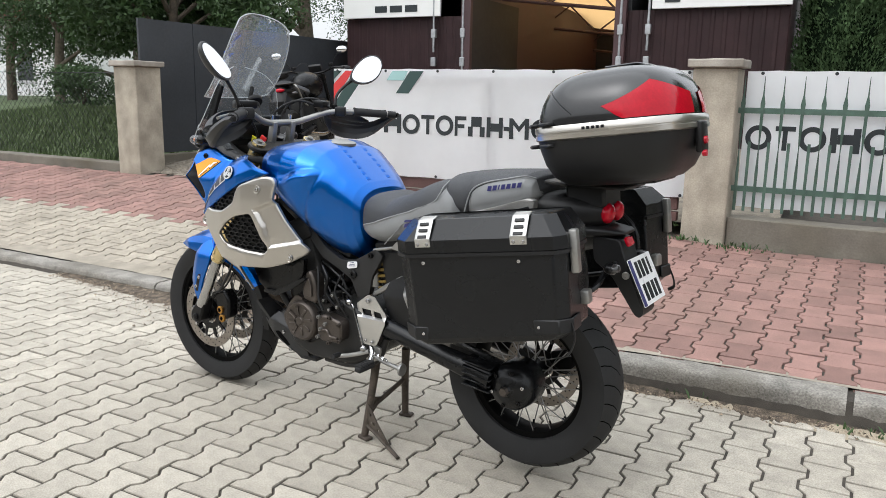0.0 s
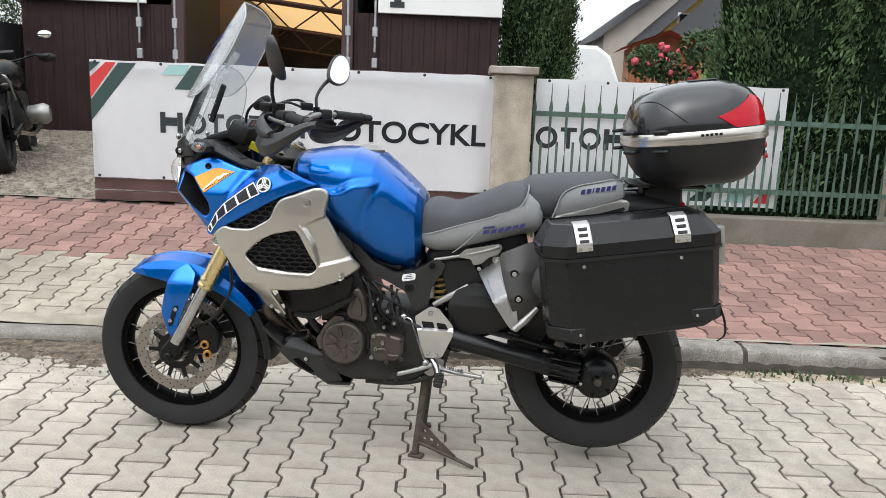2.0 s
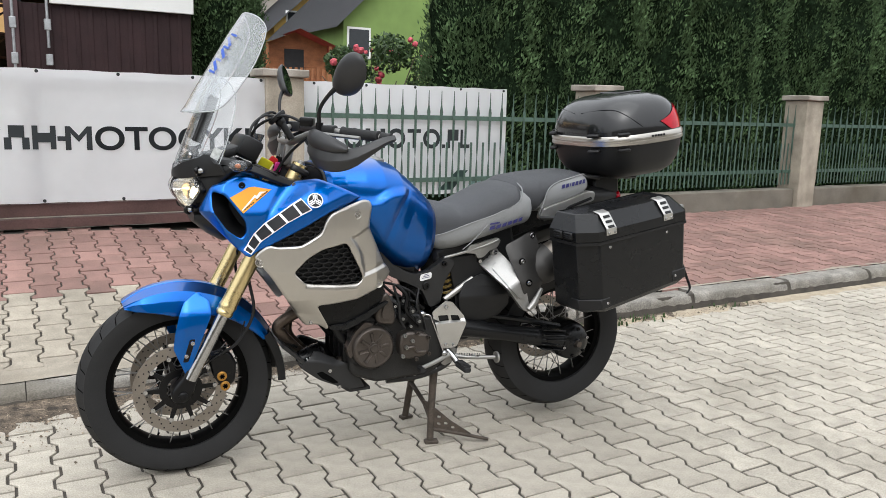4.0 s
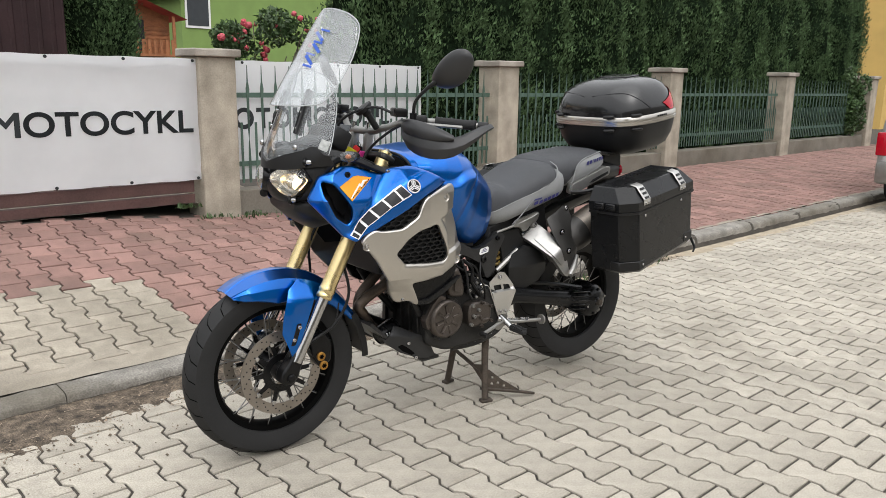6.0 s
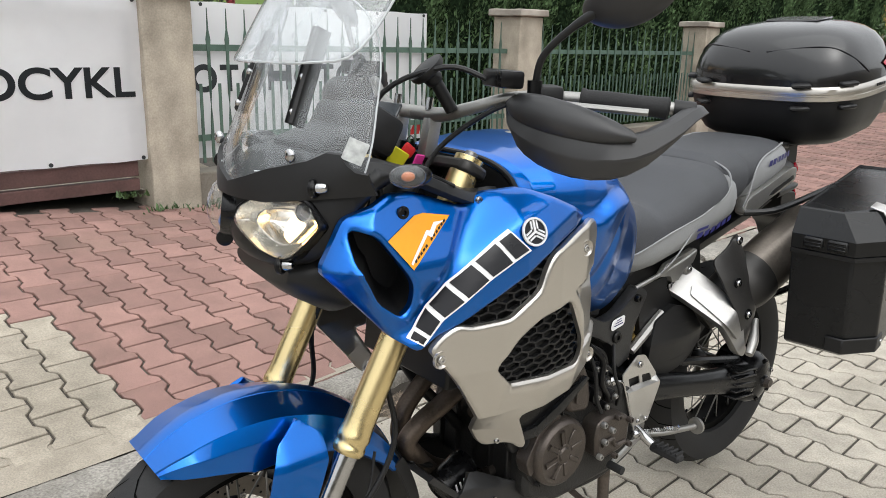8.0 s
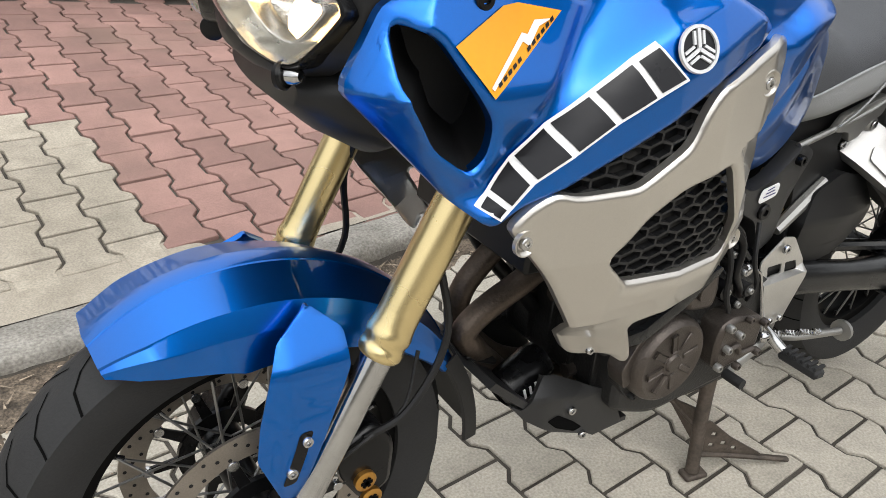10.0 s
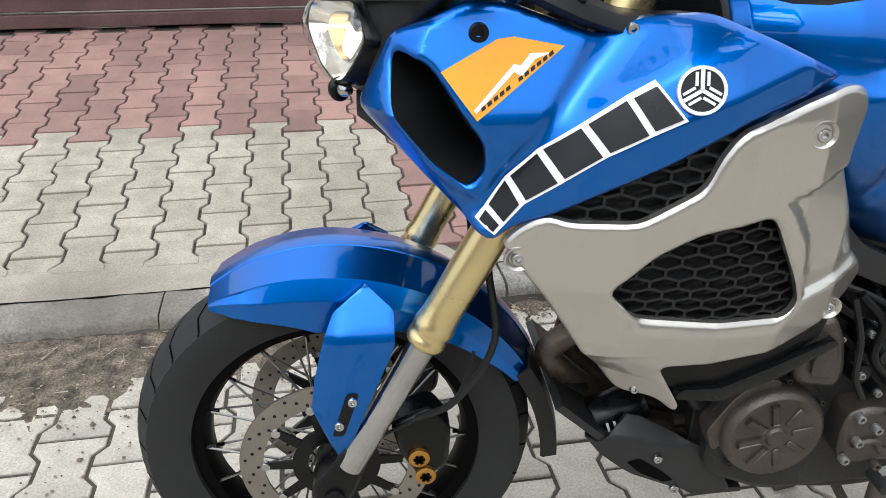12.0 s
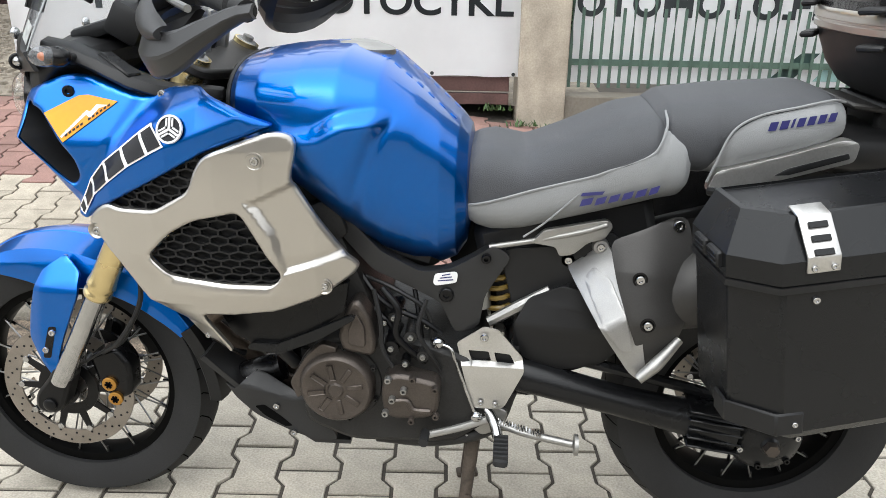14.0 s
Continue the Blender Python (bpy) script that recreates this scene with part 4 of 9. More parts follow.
def rose_bush(u, v):
    r = thing("rose_bush", "rose bush with red blooms behind the fence", "shrub", place=STREET @ Matrix.Translation((u, v, 0.3)))
    rng = random.Random(4)
    bm = bmesh.new()
    for i in range(9):
        a = rng.uniform(0, 6.3)
        tube([(0, 0, 0), (0.3 * math.cos(a), 0.25 * math.sin(a), 0.8), (0.8 * math.cos(a), 0.5 * math.sin(a), rng.uniform(1.2, 1.8))], [0.02, 0.014, 0.006], 6, bm)
    part("canes", bm, M_BARK, r)
    blobs = [(rng.uniform(-0.6, 0.8), rng.uniform(-0.3, 0.3), rng.uniform(0.5, 1.85), 0.24, 0.22, 0.2) for _ in range(30)]
    V, F = leaf_cloud(blobs, 9000, 0.036, 9)
    soup("foliage", V, F, M_LEAF, r)
    high = [b for b in blobs if b[2] > 0.95]
    for _ in range(46):
        b = rng.choice(high)
        x, y, z, rr = b[0] + rng.uniform(-0.2, 0.2), b[1] - rng.uniform(0.1, 0.2), b[2] + rng.uniform(-0.05, 0.2), rng.uniform(0.026, 0.050)
        bm = bmesh.new()
        bmesh.ops.create_icosphere(bm, subdivisions=2, radius=rr, matrix=Matrix.Translation((x, y, z)))
        for q in bm.verts:
            q.co += Vector(noise.noise_vector(q.co * 30)) * rr * 0.4
        part("bloom", bm, M_ROSE, r)


def chain_link(u0, u1):
    f = thing("wire_fence", "chain-link wire fence on a low concrete edge", "fence", place=STREET)
    s, z0, z1 = 0.09, 0.5, 1.45
    n = int((u1 - u0 + (z1 - z0)) / s)
    V, F = [], []
    for d in (-1, 1):
        for i in range(n):
            a = u0 + i * s if d < 0 else u0 + i * s - (z1 - z0)
            p, q = (a, z0), (a + d * (z1 - z0) * -1 if d < 0 else a + (z1 - z0), z1)
            if d < 0:
                p, q = (a, z0), (a - (z1 - z0), z1)
            pts = []
            for (x, z) in (p, q):
                pts.append((x, z))
            (xa, za), (xb, zb) = pts
            for lim in (u0, u1):
                if (xa - lim) * (xb - lim) < 0:
                    zc = za + (zb - za) * (lim - xa) / (xb - xa)
                    inside_a = u0 <= xa <= u1
                    if inside_a:
                        xb, zb = lim, zc
                    else:
                        xa, za = lim, zc
            if not (u0 - 1e-6 <= xa <= u1 + 1e-6 and u0 - 1e-6 <= xb <= u1 + 1e-6):
                continue
            k = len(V)
            w = 0.0022
            V += [(xa - w, 3.62, za), (xa + w, 3.62, za), (xb + w, 3.62, zb), (xb - w, 3.62, zb), (xa, 3.616, za), (xb, 3.616, zb)]
            F += [(k, k + 4, k + 5, k + 3), (k + 4, k + 1, k + 2, k + 5)]
    soup("mesh", V, F, M_NEARBLACK, f)
    for u in (u0 + 0.05, u0 + 2.4, u1 - 0.05):
        part("post", cyl((u, 3.62, 0.2), (u, 3.62, 1.5), 0.022, n=8), M_NEARBLACK, f)
    part("wire", cyl((u0, 3.62, 1.45), (u1, 3.62, 1.45), 0.004, n=6), M_NEARBLACK, f)


def lawn():
    rng = np.random.default_rng(12)
    us, vs = np.linspace(-30, -5.75, 26), np.linspace(3.7, 30, 28)
    V = [(u, v, walk_height(u, v) + 0.015) for v in vs for u in us]
    F = [(j * 26 + i, j * 26 + i + 1, (j + 1) * 26 + i + 1, (j + 1) * 26 + i) for j in range(27) for i in range(25)]
    tagged(soup("lawn_ground", V, F, M_LAWN, place=STREET), "green lawn behind the wire fence", "lawn", kind="structure")
    V, F = [], []
    m = 22000
    u, v = rng.uniform(-14, -5.8, m), rng.uniform(3.75, 9, m)
    a, h = rng.uniform(0, 6.3, m), rng.uniform(0.03, 0.10, m)
    for i in range(m):
        k = len(V)
        z = walk_height(u[i], v[i]) + 0.015
        dx, dy = math.cos(a[i]) * 0.009, math.sin(a[i]) * 0.009
        V += [(u[i] - dx, v[i] - dy, z), (u[i] + dx, v[i] + dy, z), (u[i] + dy * 2, v[i] + dx * 2, z + h[i])]
        F.append((k, k + 1, k + 2))
    tagged(soup("grass", V, F, M_LAWN, place=STREET), "short green grass blades", "grass", kind="stuff")


def shrub(u, v, seed):
    s = thing("shrub", "leafy green garden shrub beyond the lawn", "shrub", "garden shrubs", STREET @ Matrix.Translation((u, v, walk_height(u, v))))
    rng = random.Random(seed)
    bm = bmesh.new()
    for _ in range(6):
        a = rng.uniform(0, 6.3)
        tube([(0, 0, -0.05), (0.2 * math.cos(a), 0.2 * math.sin(a), 0.4), (0.5 * math.cos(a), 0.4 * math.sin(a), 0.8)], [0.02, 0.013, 0.006], 6, bm)
    part("stems", bm, M_BARK, s)
    blobs = [(rng.uniform(-0.8, 0.8), rng.uniform(-0.3, 0.3), rng.uniform(0.15, 0.75), 0.36, 0.32, 0.28) for _ in range(14)]
    V, F = leaf_cloud(blobs, 5200, 0.036, seed)
    soup("foliage", V, F, M_LEAF, s)


def neighbourhood():
    dark_fence()
    storage_building()
    yard()
    lawn()
    chain_link(-11.5, -5.6)
    low_wall(-12, -5.58, 0.46)
    for i in range(7):
        shrub(-14.6 + i * 1.35, 9.8 + 0.3 * (i % 2), 40 + i)
    tree(-7.6, 6.0, 3.9, 1.8, 3, "small garden tree with a bare trunk and dark leaves", 0.15, 0.1, 26000)
    tree(-9.6, 7.5, 3.8, 1.8, 31, "leafy garden tree behind the wire fence", -0.2, 0.12, 22000)
    tree(-5.2, 16.5, 7.0, 3.4, 14, "large leafy tree beyond the dark fence", 0.2, 0.3, 16000, clear=0.25)
    tree(-9.0, 18.0, 7.5, 4.2, 17, "large leafy tree beyond the dark fence", -0.3, 0.3, 16000, clear=0.2)
    tree(-13.5, 17.0, 7.5, 4.2, 19, "large leafy tree beyond the dark fence", -0.3, 0.3, 16000, clear=0.2)
    tree(-18.5, 15.0, 7.5, 4.2, 23, "large leafy tree beyond the lawn", -0.3, 0.3, 12000, clear=0.2)
    for u, v, h, c, k in ((-17.8, 11.5, 5.5, 2.4, 51), (-21.0, 12.2, 6.0, 2.8, 52), (-25.5, 13.0, 6.5, 3.2, 53), (-30.0, 12.0, 7.0, 3.4, 54)):
        tree(u, v, h, c, k, "leafy garden tree beyond the lawn", 0.2, 0.16, 13000, clear=0.3)
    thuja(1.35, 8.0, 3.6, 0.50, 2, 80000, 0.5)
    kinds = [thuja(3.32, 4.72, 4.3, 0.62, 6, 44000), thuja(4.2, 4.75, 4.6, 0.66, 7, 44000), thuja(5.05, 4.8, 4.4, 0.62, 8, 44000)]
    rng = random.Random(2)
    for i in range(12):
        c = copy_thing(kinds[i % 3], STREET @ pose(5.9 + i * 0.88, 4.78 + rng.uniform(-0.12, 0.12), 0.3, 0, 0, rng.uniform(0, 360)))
    playhouse()
    caravan()
    rose_bush(3.1, 7.0)
    gabled_house("grey_house", "grey plastered gabled house in the distance", 7.4, 35, 6.6, 9, 4.5, 7.0, M_GRYP, M_ROOFD, [(1.2, 1.2, 1.2, 1.4), (4.2, 1.2, 1.2, 1.4)], "v")
    gabled_house("yellow_house", "yellow plastered house with a brown roof in the distance", 8.9, 30, 9, 9, 4.4, 8.5, M_YEL, M_ROOFD, [(0.5, 3.9, 0.8, 1.1), (3.4, 1.2, 1.2, 1.4), (4.0, 4.6, 1.0, 1.2)], "v")
    gabled_house("green_house", "green plastered house with a dark roof behind the hedge", 8.75, 22, 8, 7, 3.6, 7.4, M_GRNP, M_ROOFD, [(0.12, 2.3, 0.85, 1.0), (5.2, 1.5, 0.9, 1.1)], "v", 0.6)
    gabled_house("corner_house", "yellow plastered house at the end of the hedge", 21.5, 5.6, 9, 8, 5.5, 8.5, M_YEL, M_ROOFR, [(1.2, 1.2, 1.2, 1.4)], "v")
    ivy = thing("climbing_plant", "green climbing plant grown through the iron fence", "climbing plant", place=STREET @ pose(13.75, 3.5, 0.45))
    part("canes", tube([(0, 0.03, 0), (0.08, 0.02, 0.4), (0.02, 0.0, 0.8), (0.10, 0.02, 1.15)], 0.010, 6), M_BARK, ivy)
    irng = random.Random(12)
    V, F = leaf_cloud([(irng.uniform(-0.2, 0.25), irng.uniform(-0.08, 0.08), irng.uniform(0.1, 1.15), 0.17, 0.12, 0.2) for _ in range(14)], 2600, 0.04, 21)
    soup("foliage", V, F, M_LEAF, ivy)
    gabled_house("white_house", "pale house beyond the garden", -37, 19, 10, 8, 4.0, 7.0, M_WHITE, M_ROOFR, [(2, 1.2, 1.2, 1.4), (6, 1.2, 1.2, 1.4)], "u")


def street_edge():
    # unseen plain wall, added to close the far side and darken reflections
    far = thing("wall_opposite", "unseen plain rendered wall added across the street to shape reflections", "wall", place=STREET)
    tagged(far, kind="structure")
    part("wall_body", box(-22, 24, -9.6, -9.3, 0.0, 3.4), M_WALL, far)
    part("coping", box(-22, 24, -9.68, -9.22, 3.402, 3.48, 0.01), M_CAP, far)
    pillar(-5.55, 0.3, 0.3, 0.34)
    for u, z in ((0.55, 0.28), (3.86, 0.23), (7.14, 0.23), (10.58, 0.22), (14.25, 0.22)):
        pillar(u, 0.3, z)
    for u0, u1 in ((0.86, 3.86), (4.17, 7.14), (7.45, 10.58), (10.89, 14.25)):
        low_wall(u0, u1)
        fence_panel(u0, u1)
    gate_and_banners()
    dirt_strip()
    blades("weed", [(0.95, 3.36, 0.25, 0.14, 90), (0.6, 3.36, 0.27, 0.06, 40), (0.40, 3.42, 0.36, 0.05, 50), (2.3, 3.43, 0.22, 0.12, 50), (-5.3, 3.37, 0.3, 0.2, 90), (1.9, 0.93, 0.0, 0.1, 60), (2.2, 0.93, 0, 0.12, 70), (3.0, 0.93, 0, 0.1, 40), (1.1, 0.94, 0, 0.05, 20), (4.3, 3.42, 0.22, 0.15, 40)],
           M_LEAF, 6, "small green weeds growing in the joints", "weeds")


# ---- the motorcycle: front towards -x, its left side towards -y ----
M_BLUE = mat("blue_metallic", (0.0002, 0.128, 0.53), 0.36, 1.0, var=0.03, scale=3, bump=0.01, bscale=900, coat=0.70, fleck=0.06, rvar=0.03, ior=1.3)
M_SILVER = mat("silver_paint", (0.50, 0.472, 0.430), 0.30, 0.88, var=0.03, scale=4, bump=0.01, bscale=900, coat=0.7, fleck=0.05, rvar=0.03)
M_BLKPL = mat("black_plastic", (0.010, 0.010, 0.0105), 0.46, ior=1.38, var=0.2, scale=8, bump=0.04, bscale=900)
M_GUARD = mat("guard_plastic", (0.022, 0.022, 0.023), 0.44, ior=1.5, var=0.1, scale=8, bump=0.03, bscale=1100)
M_BLKSAT = mat("black_satin", (0.004, 0.004, 0.0045), 0.28, ior=1.33, var=0.2, scale=10, bump=0.05, bscale=300)
M_BLKPAINT = mat("black_powdercoat", (0.0075, 0.0078, 0.0085), 0.27, var=0.15, scale=6, bump=0.08, bscale=600, ior=1.36)
M_RIM = mat("rim_gloss_black", (0.003, 0.003, 0.003), 0.42, var=0.15, scale=8, bump=0.0, ior=1.12)
M_SPAR = mat("frame_grey_black", (0.020, 0.020, 0.0205), 0.42, 0.1, var=0.12, scale=8, bump=0.12, bscale=500)
M_RUB = mat("tyre_rubber", (0.017, 0.017, 0.0175), 0.70, ior=1.40, var=0.2, scale=9, bump=0.15, bscale=300)
M_GOLD = mat("gold_anodised", (0.72, 0.58, 0.30), 0.28, 0.95, var=0.06, scale=6, bump=0.02, bscale=600, rvar=0.06)
M_GOLD2 = mat("caliper_gold", (0.50, 0.26, 0.06), 0.35, 0.9, var=0.1, scale=20)
M_CHROME = mat("chrome", (0.46, 0.46, 0.46), 0.18, 1.0, var=0.1, scale=20, bump=0.02, rvar=0.08)
M_ALU = mat("cast_aluminium", (0.34, 0.335, 0.32), 0.46, 0.9, var=0.12, scale=12, bump=0.1, bscale=500)
M_BRUSH = mat("brushed_steel", (0.56, 0.55, 0.53), 0.36, 0.9, var=0.12, scale=9, bump=0.1, bscale=300)
M_ENG = mat("engine_bronze", (0.086, 0.073, 0.064), 0.42, 0.7, var=0.25, scale=14, bump=0.2, bscale=300)
M_ENGD = mat("engine_dark", (0.017, 0.0165, 0.016), 0.48, 0.0, ior=1.38, var=0.3, scale=14, bump=0.3, bscale=200)
M_PIPE = mat("header_pipe", (0.10, 0.078, 0.062), 0.45, 0.7, var=0.3, scale=16, bump=0.2, bscale=200)
M_DISC = mat("brake_disc", (0.30, 0.27, 0.24), 0.35, 0.9, var=0.15, scale=12, bump=0.1, bscale=400)
M_SEATG = mat("seat_grey", (0.245, 0.25, 0.252), 0.62, var=0.08, scale=6, bump=0.35, bscale=700)
M_SEATB = mat("seat_black", (0.050, 0.052, 0.057), 0.6, var=0.15, scale=6, bump=0.4, bscale=650)
M_GROOVE = mat("tread_groove", (0.004, 0.004, 0.004), 1.0, ior=1.1, var=0.1, bump=0.0)
M_EMB = mat("emblem_silver", (0.72, 0.72, 0.72), 0.35, 0.4, var=0.05, bump=0.0)
M_PAD = mat("tank_pad_blue", (0.001, 0.11, 0.50), 0.42, 0.9, var=0.1, scale=20, bump=0.1, bscale=500)
M_RUST = mat("stand_steel", (0.075, 0.060, 0.048), 0.65, 0.3, var=0.35, scale=25, bump=0.3, bscale=150)
M_HEAT = mat("heat_shield", (0.048, 0.046, 0.044), 0.45, 0.6, var=0.12, scale=6, bump=0.1, bscale=400)
M_SCREEN = glass("screen_clear", (0.97, 0.98, 0.985), 0.03, 0.955)
M_SCREEN2 = glass("screen_extension", (0.97, 0.98, 0.985), 0.06, 0.84)
M_AMBER = mat("amber_bulb", (0.60, 0.16, 0.03), 0.3, var=0.1, bump=0.0)
M_CLEARL = glass("indicator_clear", (0.80, 0.80, 0.82), 0.05, 0.92)
M_LENS = glass("lamp_lens", (0.97, 0.97, 0.97), 0.02, 0.97)
M_MIRROR = mat("mirror_glass", (0.82, 0.84, 0.86), 0.03, 1.0, var=0.0, bump=0.0, rvar=0.0)
M_REFL = mat("lamp_reflector", (0.93, 0.91, 0.85), 0.24, 1.0, var=0.06, scale=30, bump=0.6, bscale=32)
M_WARM = glow("lamp_filament", (1.0, 0.70, 0.34), 5.0)
M_LID = mat("gloss_black", (0.006, 0.006, 0.0065), 0.24, var=0.1, scale=5, bump=0.0, coat=0.5, rvar=0.04)
M_REDL = mat("red_lens", (0.40, 0.004, 0.016), 0.10, var=0.12, scale=40, bump=0.06, bscale=160, coat=0.2, ior=1.3)
M_REDG = glow("tail_lamp", (1.0, 0.06, 0.05), 1.6)
M_DECALW = mat("decal_white", (0.78, 0.78, 0.78), 0.3, var=0.03, bump=0.0)
M_DECALK = mat("decal_black", (0.010, 0.010, 0.012), 0.3, var=0.1, bump=0.0, coat=0.1, ior=1.3)
M_DECALY = mat("decal_yellow", (0.80, 0.33, 0.012), 0.35, var=0.04, bump=0.0)
M_DECALB = mat("decal_violet", (0.03, 0.03, 0.13), 0.4, var=0.05, bump=0.0)
M_KEYY = mat("tag_yellow", (0.72, 0.68, 0.03), 0.4, var=0.05, bump=0.0)
M_KEYR = mat("tag_red", (0.6, 0.03, 0.03), 0.35, var=0.05, bump=0.0)
M_KEYP = mat("tag_pink", (0.6, 0.04, 0.25), 0.35, var=0.05, bump=0.0)
M_SPRING = mat("spring_yellow", (0.15, 0.10, 0.022), 0.4, var=0.1)
M_SPOKE = mat("spoke_steel", (0.26, 0.26, 0.26), 0.35, 0.95, var=0.1)

FX, FZ, RX, RZ = -0.784, 0.327, 0.768, 0.360      # axles
moto = thing("motorcycle", "blue and silver adventure motorcycle standing on its centre stand", "motorcycle")


def interp(x, xs, ys):
    return float(np.interp(x, xs, ys))


def side_y(x, z):
    """Half width of the side fairing."""
    w = interp(x, (-0.76, -0.72, -0.69, -0.66, -0.62, -0.58, -0.50, -0.42, -0.30, -0.22, -0.14, -0.05, 0.1), (0.13, 0.185, 0.214, 0.235, 0.254, 0.262, 0.287, 0.306, 0.312, 0.300, 0.262, 0.190, 0.15))
    w *= interp(z, (0.42, 0.52, 0.60, 0.68, 0.76, 0.90, 0.96, 1.00, 1.03, 1.06, 1.09), (0.70, 0.80, 0.88, 0.95, 1.0, 1.0, 0.995, 0.975, 0.92, 0.82, 0.74) if x > -0.5 else (0.70, 0.80, 0.88, 0.95, 1.0, 1.0, 0.99, 0.98, 0.965, 0.94, 0.90))
    return w


STRIPE_LOW = ((-0.571, -0.541, -0.503, -0.459, -0.415, -0.383, -0.25), (0.819, 0.862, 0.892, 0.924, 0.949, 0.966, 1.02))


def ramp(v, w):
    """max(0, v) with a soft start, w metres to each side."""
    return 0.0 if v < -w else v if v > w else (v + w) ** 2 / (4 * w)


def cheek_y(x, z):
    """The front cheek round the air intake: it leans in above and turns away along its front edge."""
    y = 0.262 - 0.42 * ramp(z - 0.955, 0.012) - 0.03 * (x + 0.593) - 0.27 * ramp(0.935 - z, 0.012)
    front = (x + 0.682) * 0.913 - (z - 1.042) * 0.408
    under = (x + 0.720) * 0.749 + (z - 0.957) * 0.663
    return y - max(interp(z, (0.957, 1.04), (0.068, 0.028)) * max(0, 1 - front / 0.034), interp(z, (0.826, 0.957), (0.012, 0.068)) * max(0, 1 - under / 0.030))


def wing_y(x, z):
    """The wing that carries the stripe: fullest along the stripe's lower edge, rolled in towards the tank."""
    u = ramp(z - interp(x, *STRIPE_LOW), 0.006)
    return interp(x, (-0.60, -0.575, -0.506, -0.44, -0.385, -0.327, -0.25, -0.177), (0.252, 0.261, 0.289, 0.304, 0.314, 0.313, 0.298, 0.266)) - 0.40 * u - 1.3 * ramp(u - 0.052, 0.010)


def blue_y(x, z):
    """Half width of the blue upper fairing: the cheek, and the wing that folds out of it."""
    e = (x + 0.462) * 0.816 - (z - 1.030) * 0.578
    k = min(1, max(0, e / interp(z, (0.83, 1.03), (0.026, 0.085)) + 0.15))
    k = k * k * (3 - 2 * k)
    return cheek_y(x, z) * (1 - k) + wing_y(x, z) * k


def inset(poly, d):
    """The outline moved by d towards its left."""
    res = []
    for i in range(len(poly)):
        a, b, c = Vector(poly[i - 1]), Vector(poly[i]), Vector(poly[(i + 1) % len(poly)])
        n1, n2 = (b - a).normalized(), (c - b).normalized()
        m = Vector((-n1.y - n2.y, n1.x + n2.x))
        m = m * (2 * d / max(0.8, m.length_squared))
        res.append(tuple(b + m))
    return res


def turning(poly):
    """Positive when the outline runs anticlockwise."""
    return sum(poly[i - 1][0] * poly[i][1] - poly[i][0] * poly[i - 1][1] for i in range(len(poly)))


def fitted(polys, side, f=side_y, off=0.0, grid=0.03, bm=None, creases=(), turn=0.0, rolls=()):
    """A polygon of the x-z plane (the first outline; the others are holes) laid on the surface y = f(x, z) of one side."""
    bm = bm or bmesh.new()
    from mathutils.geometry import tessellate_polygon
    # bands along the edges, so that these can be rolled over
    loops = []
    for k, poly in enumerate(polys):
        way = 1 if (turning(poly) > 0) == (k == 0) else -1
        loops.append([poly] + [inset(poly, way * d) for d in rolls])
    flat = [Vector((p[0], 0, p[1])) for poly in polys for p in poly]
    rows = [[[bm.verts.new((p[0], 0, p[1])) for p in poly] for poly in band] for band in loops]
    for band in rows:
        for a, b in zip(band, band[1:]):
            for i in range(len(a)):
                bm.faces.new((a[i - 1], a[i], b[i], b[i - 1]))
    vs = [v for band in rows for v in band[-1]]
    for t in tessellate_polygon([[Vector((v.co.x, v.co.z, 0)) for v in band[-1]] for band in rows]):
        if len(set(t)) == 3:
            bm.faces.new([vs[i] for i in t])
    for a in (turn, turn + 90):
        no = Vector((math.cos(radians(a)), 0, math.sin(radians(a))))
        lo = min(p.dot(no) for p in flat)
        hi = max(p.dot(no) for p in flat)
        c = math.floor(lo / grid) * grid + grid / 2
        while c < hi:
            bmesh.ops.bisect_plane(bm, geom=bm.verts[:] + bm.edges[:] + bm.faces[:], plane_co=no * c, plane_no=no, dist=1e-5)
            c += grid
    for px, pz, nx, nz in creases:
        bmesh.ops.bisect_plane(bm, geom=bm.verts[:] + bm.edges[:] + bm.faces[:], plane_co=(px, 0, pz), plane_no=(nx, 0, nz), dist=1e-4)
    for v in bm.verts:
        if abs(v.co.y) < 1e-9:
            v.co.y = side * (f(v.co.x, v.co.z) + off)
    bmesh.ops.recalc_face_normals(bm, faces=bm.faces)
    for face in bm.faces:
        if face.normal.y * side < 0:
            face.normal_flip()
    return bm


def thicken(bm, side, t):
    """Gives a sheet that faces one side a depth t towards the middle."""
    rim = [e for e in bm.edges if len(e.link_faces) == 1]
    twin = {v: bm.verts.new((v.co.x, v.co.y - side * t, v.co.z)) for v in bm.verts[:]}
    for f in bm.faces[:]:
        bm.faces.new([twin[v] for v in reversed(f.verts)])
    for e in rim:
        a, b = e.verts
        if len(e.link_faces) and e.link_faces[0].loops[0] is not None:
            bm.faces.new((b, a, twin[a], twin[b]))
    bmesh.ops.recalc_face_normals(bm, faces=bm.faces)
    return bm


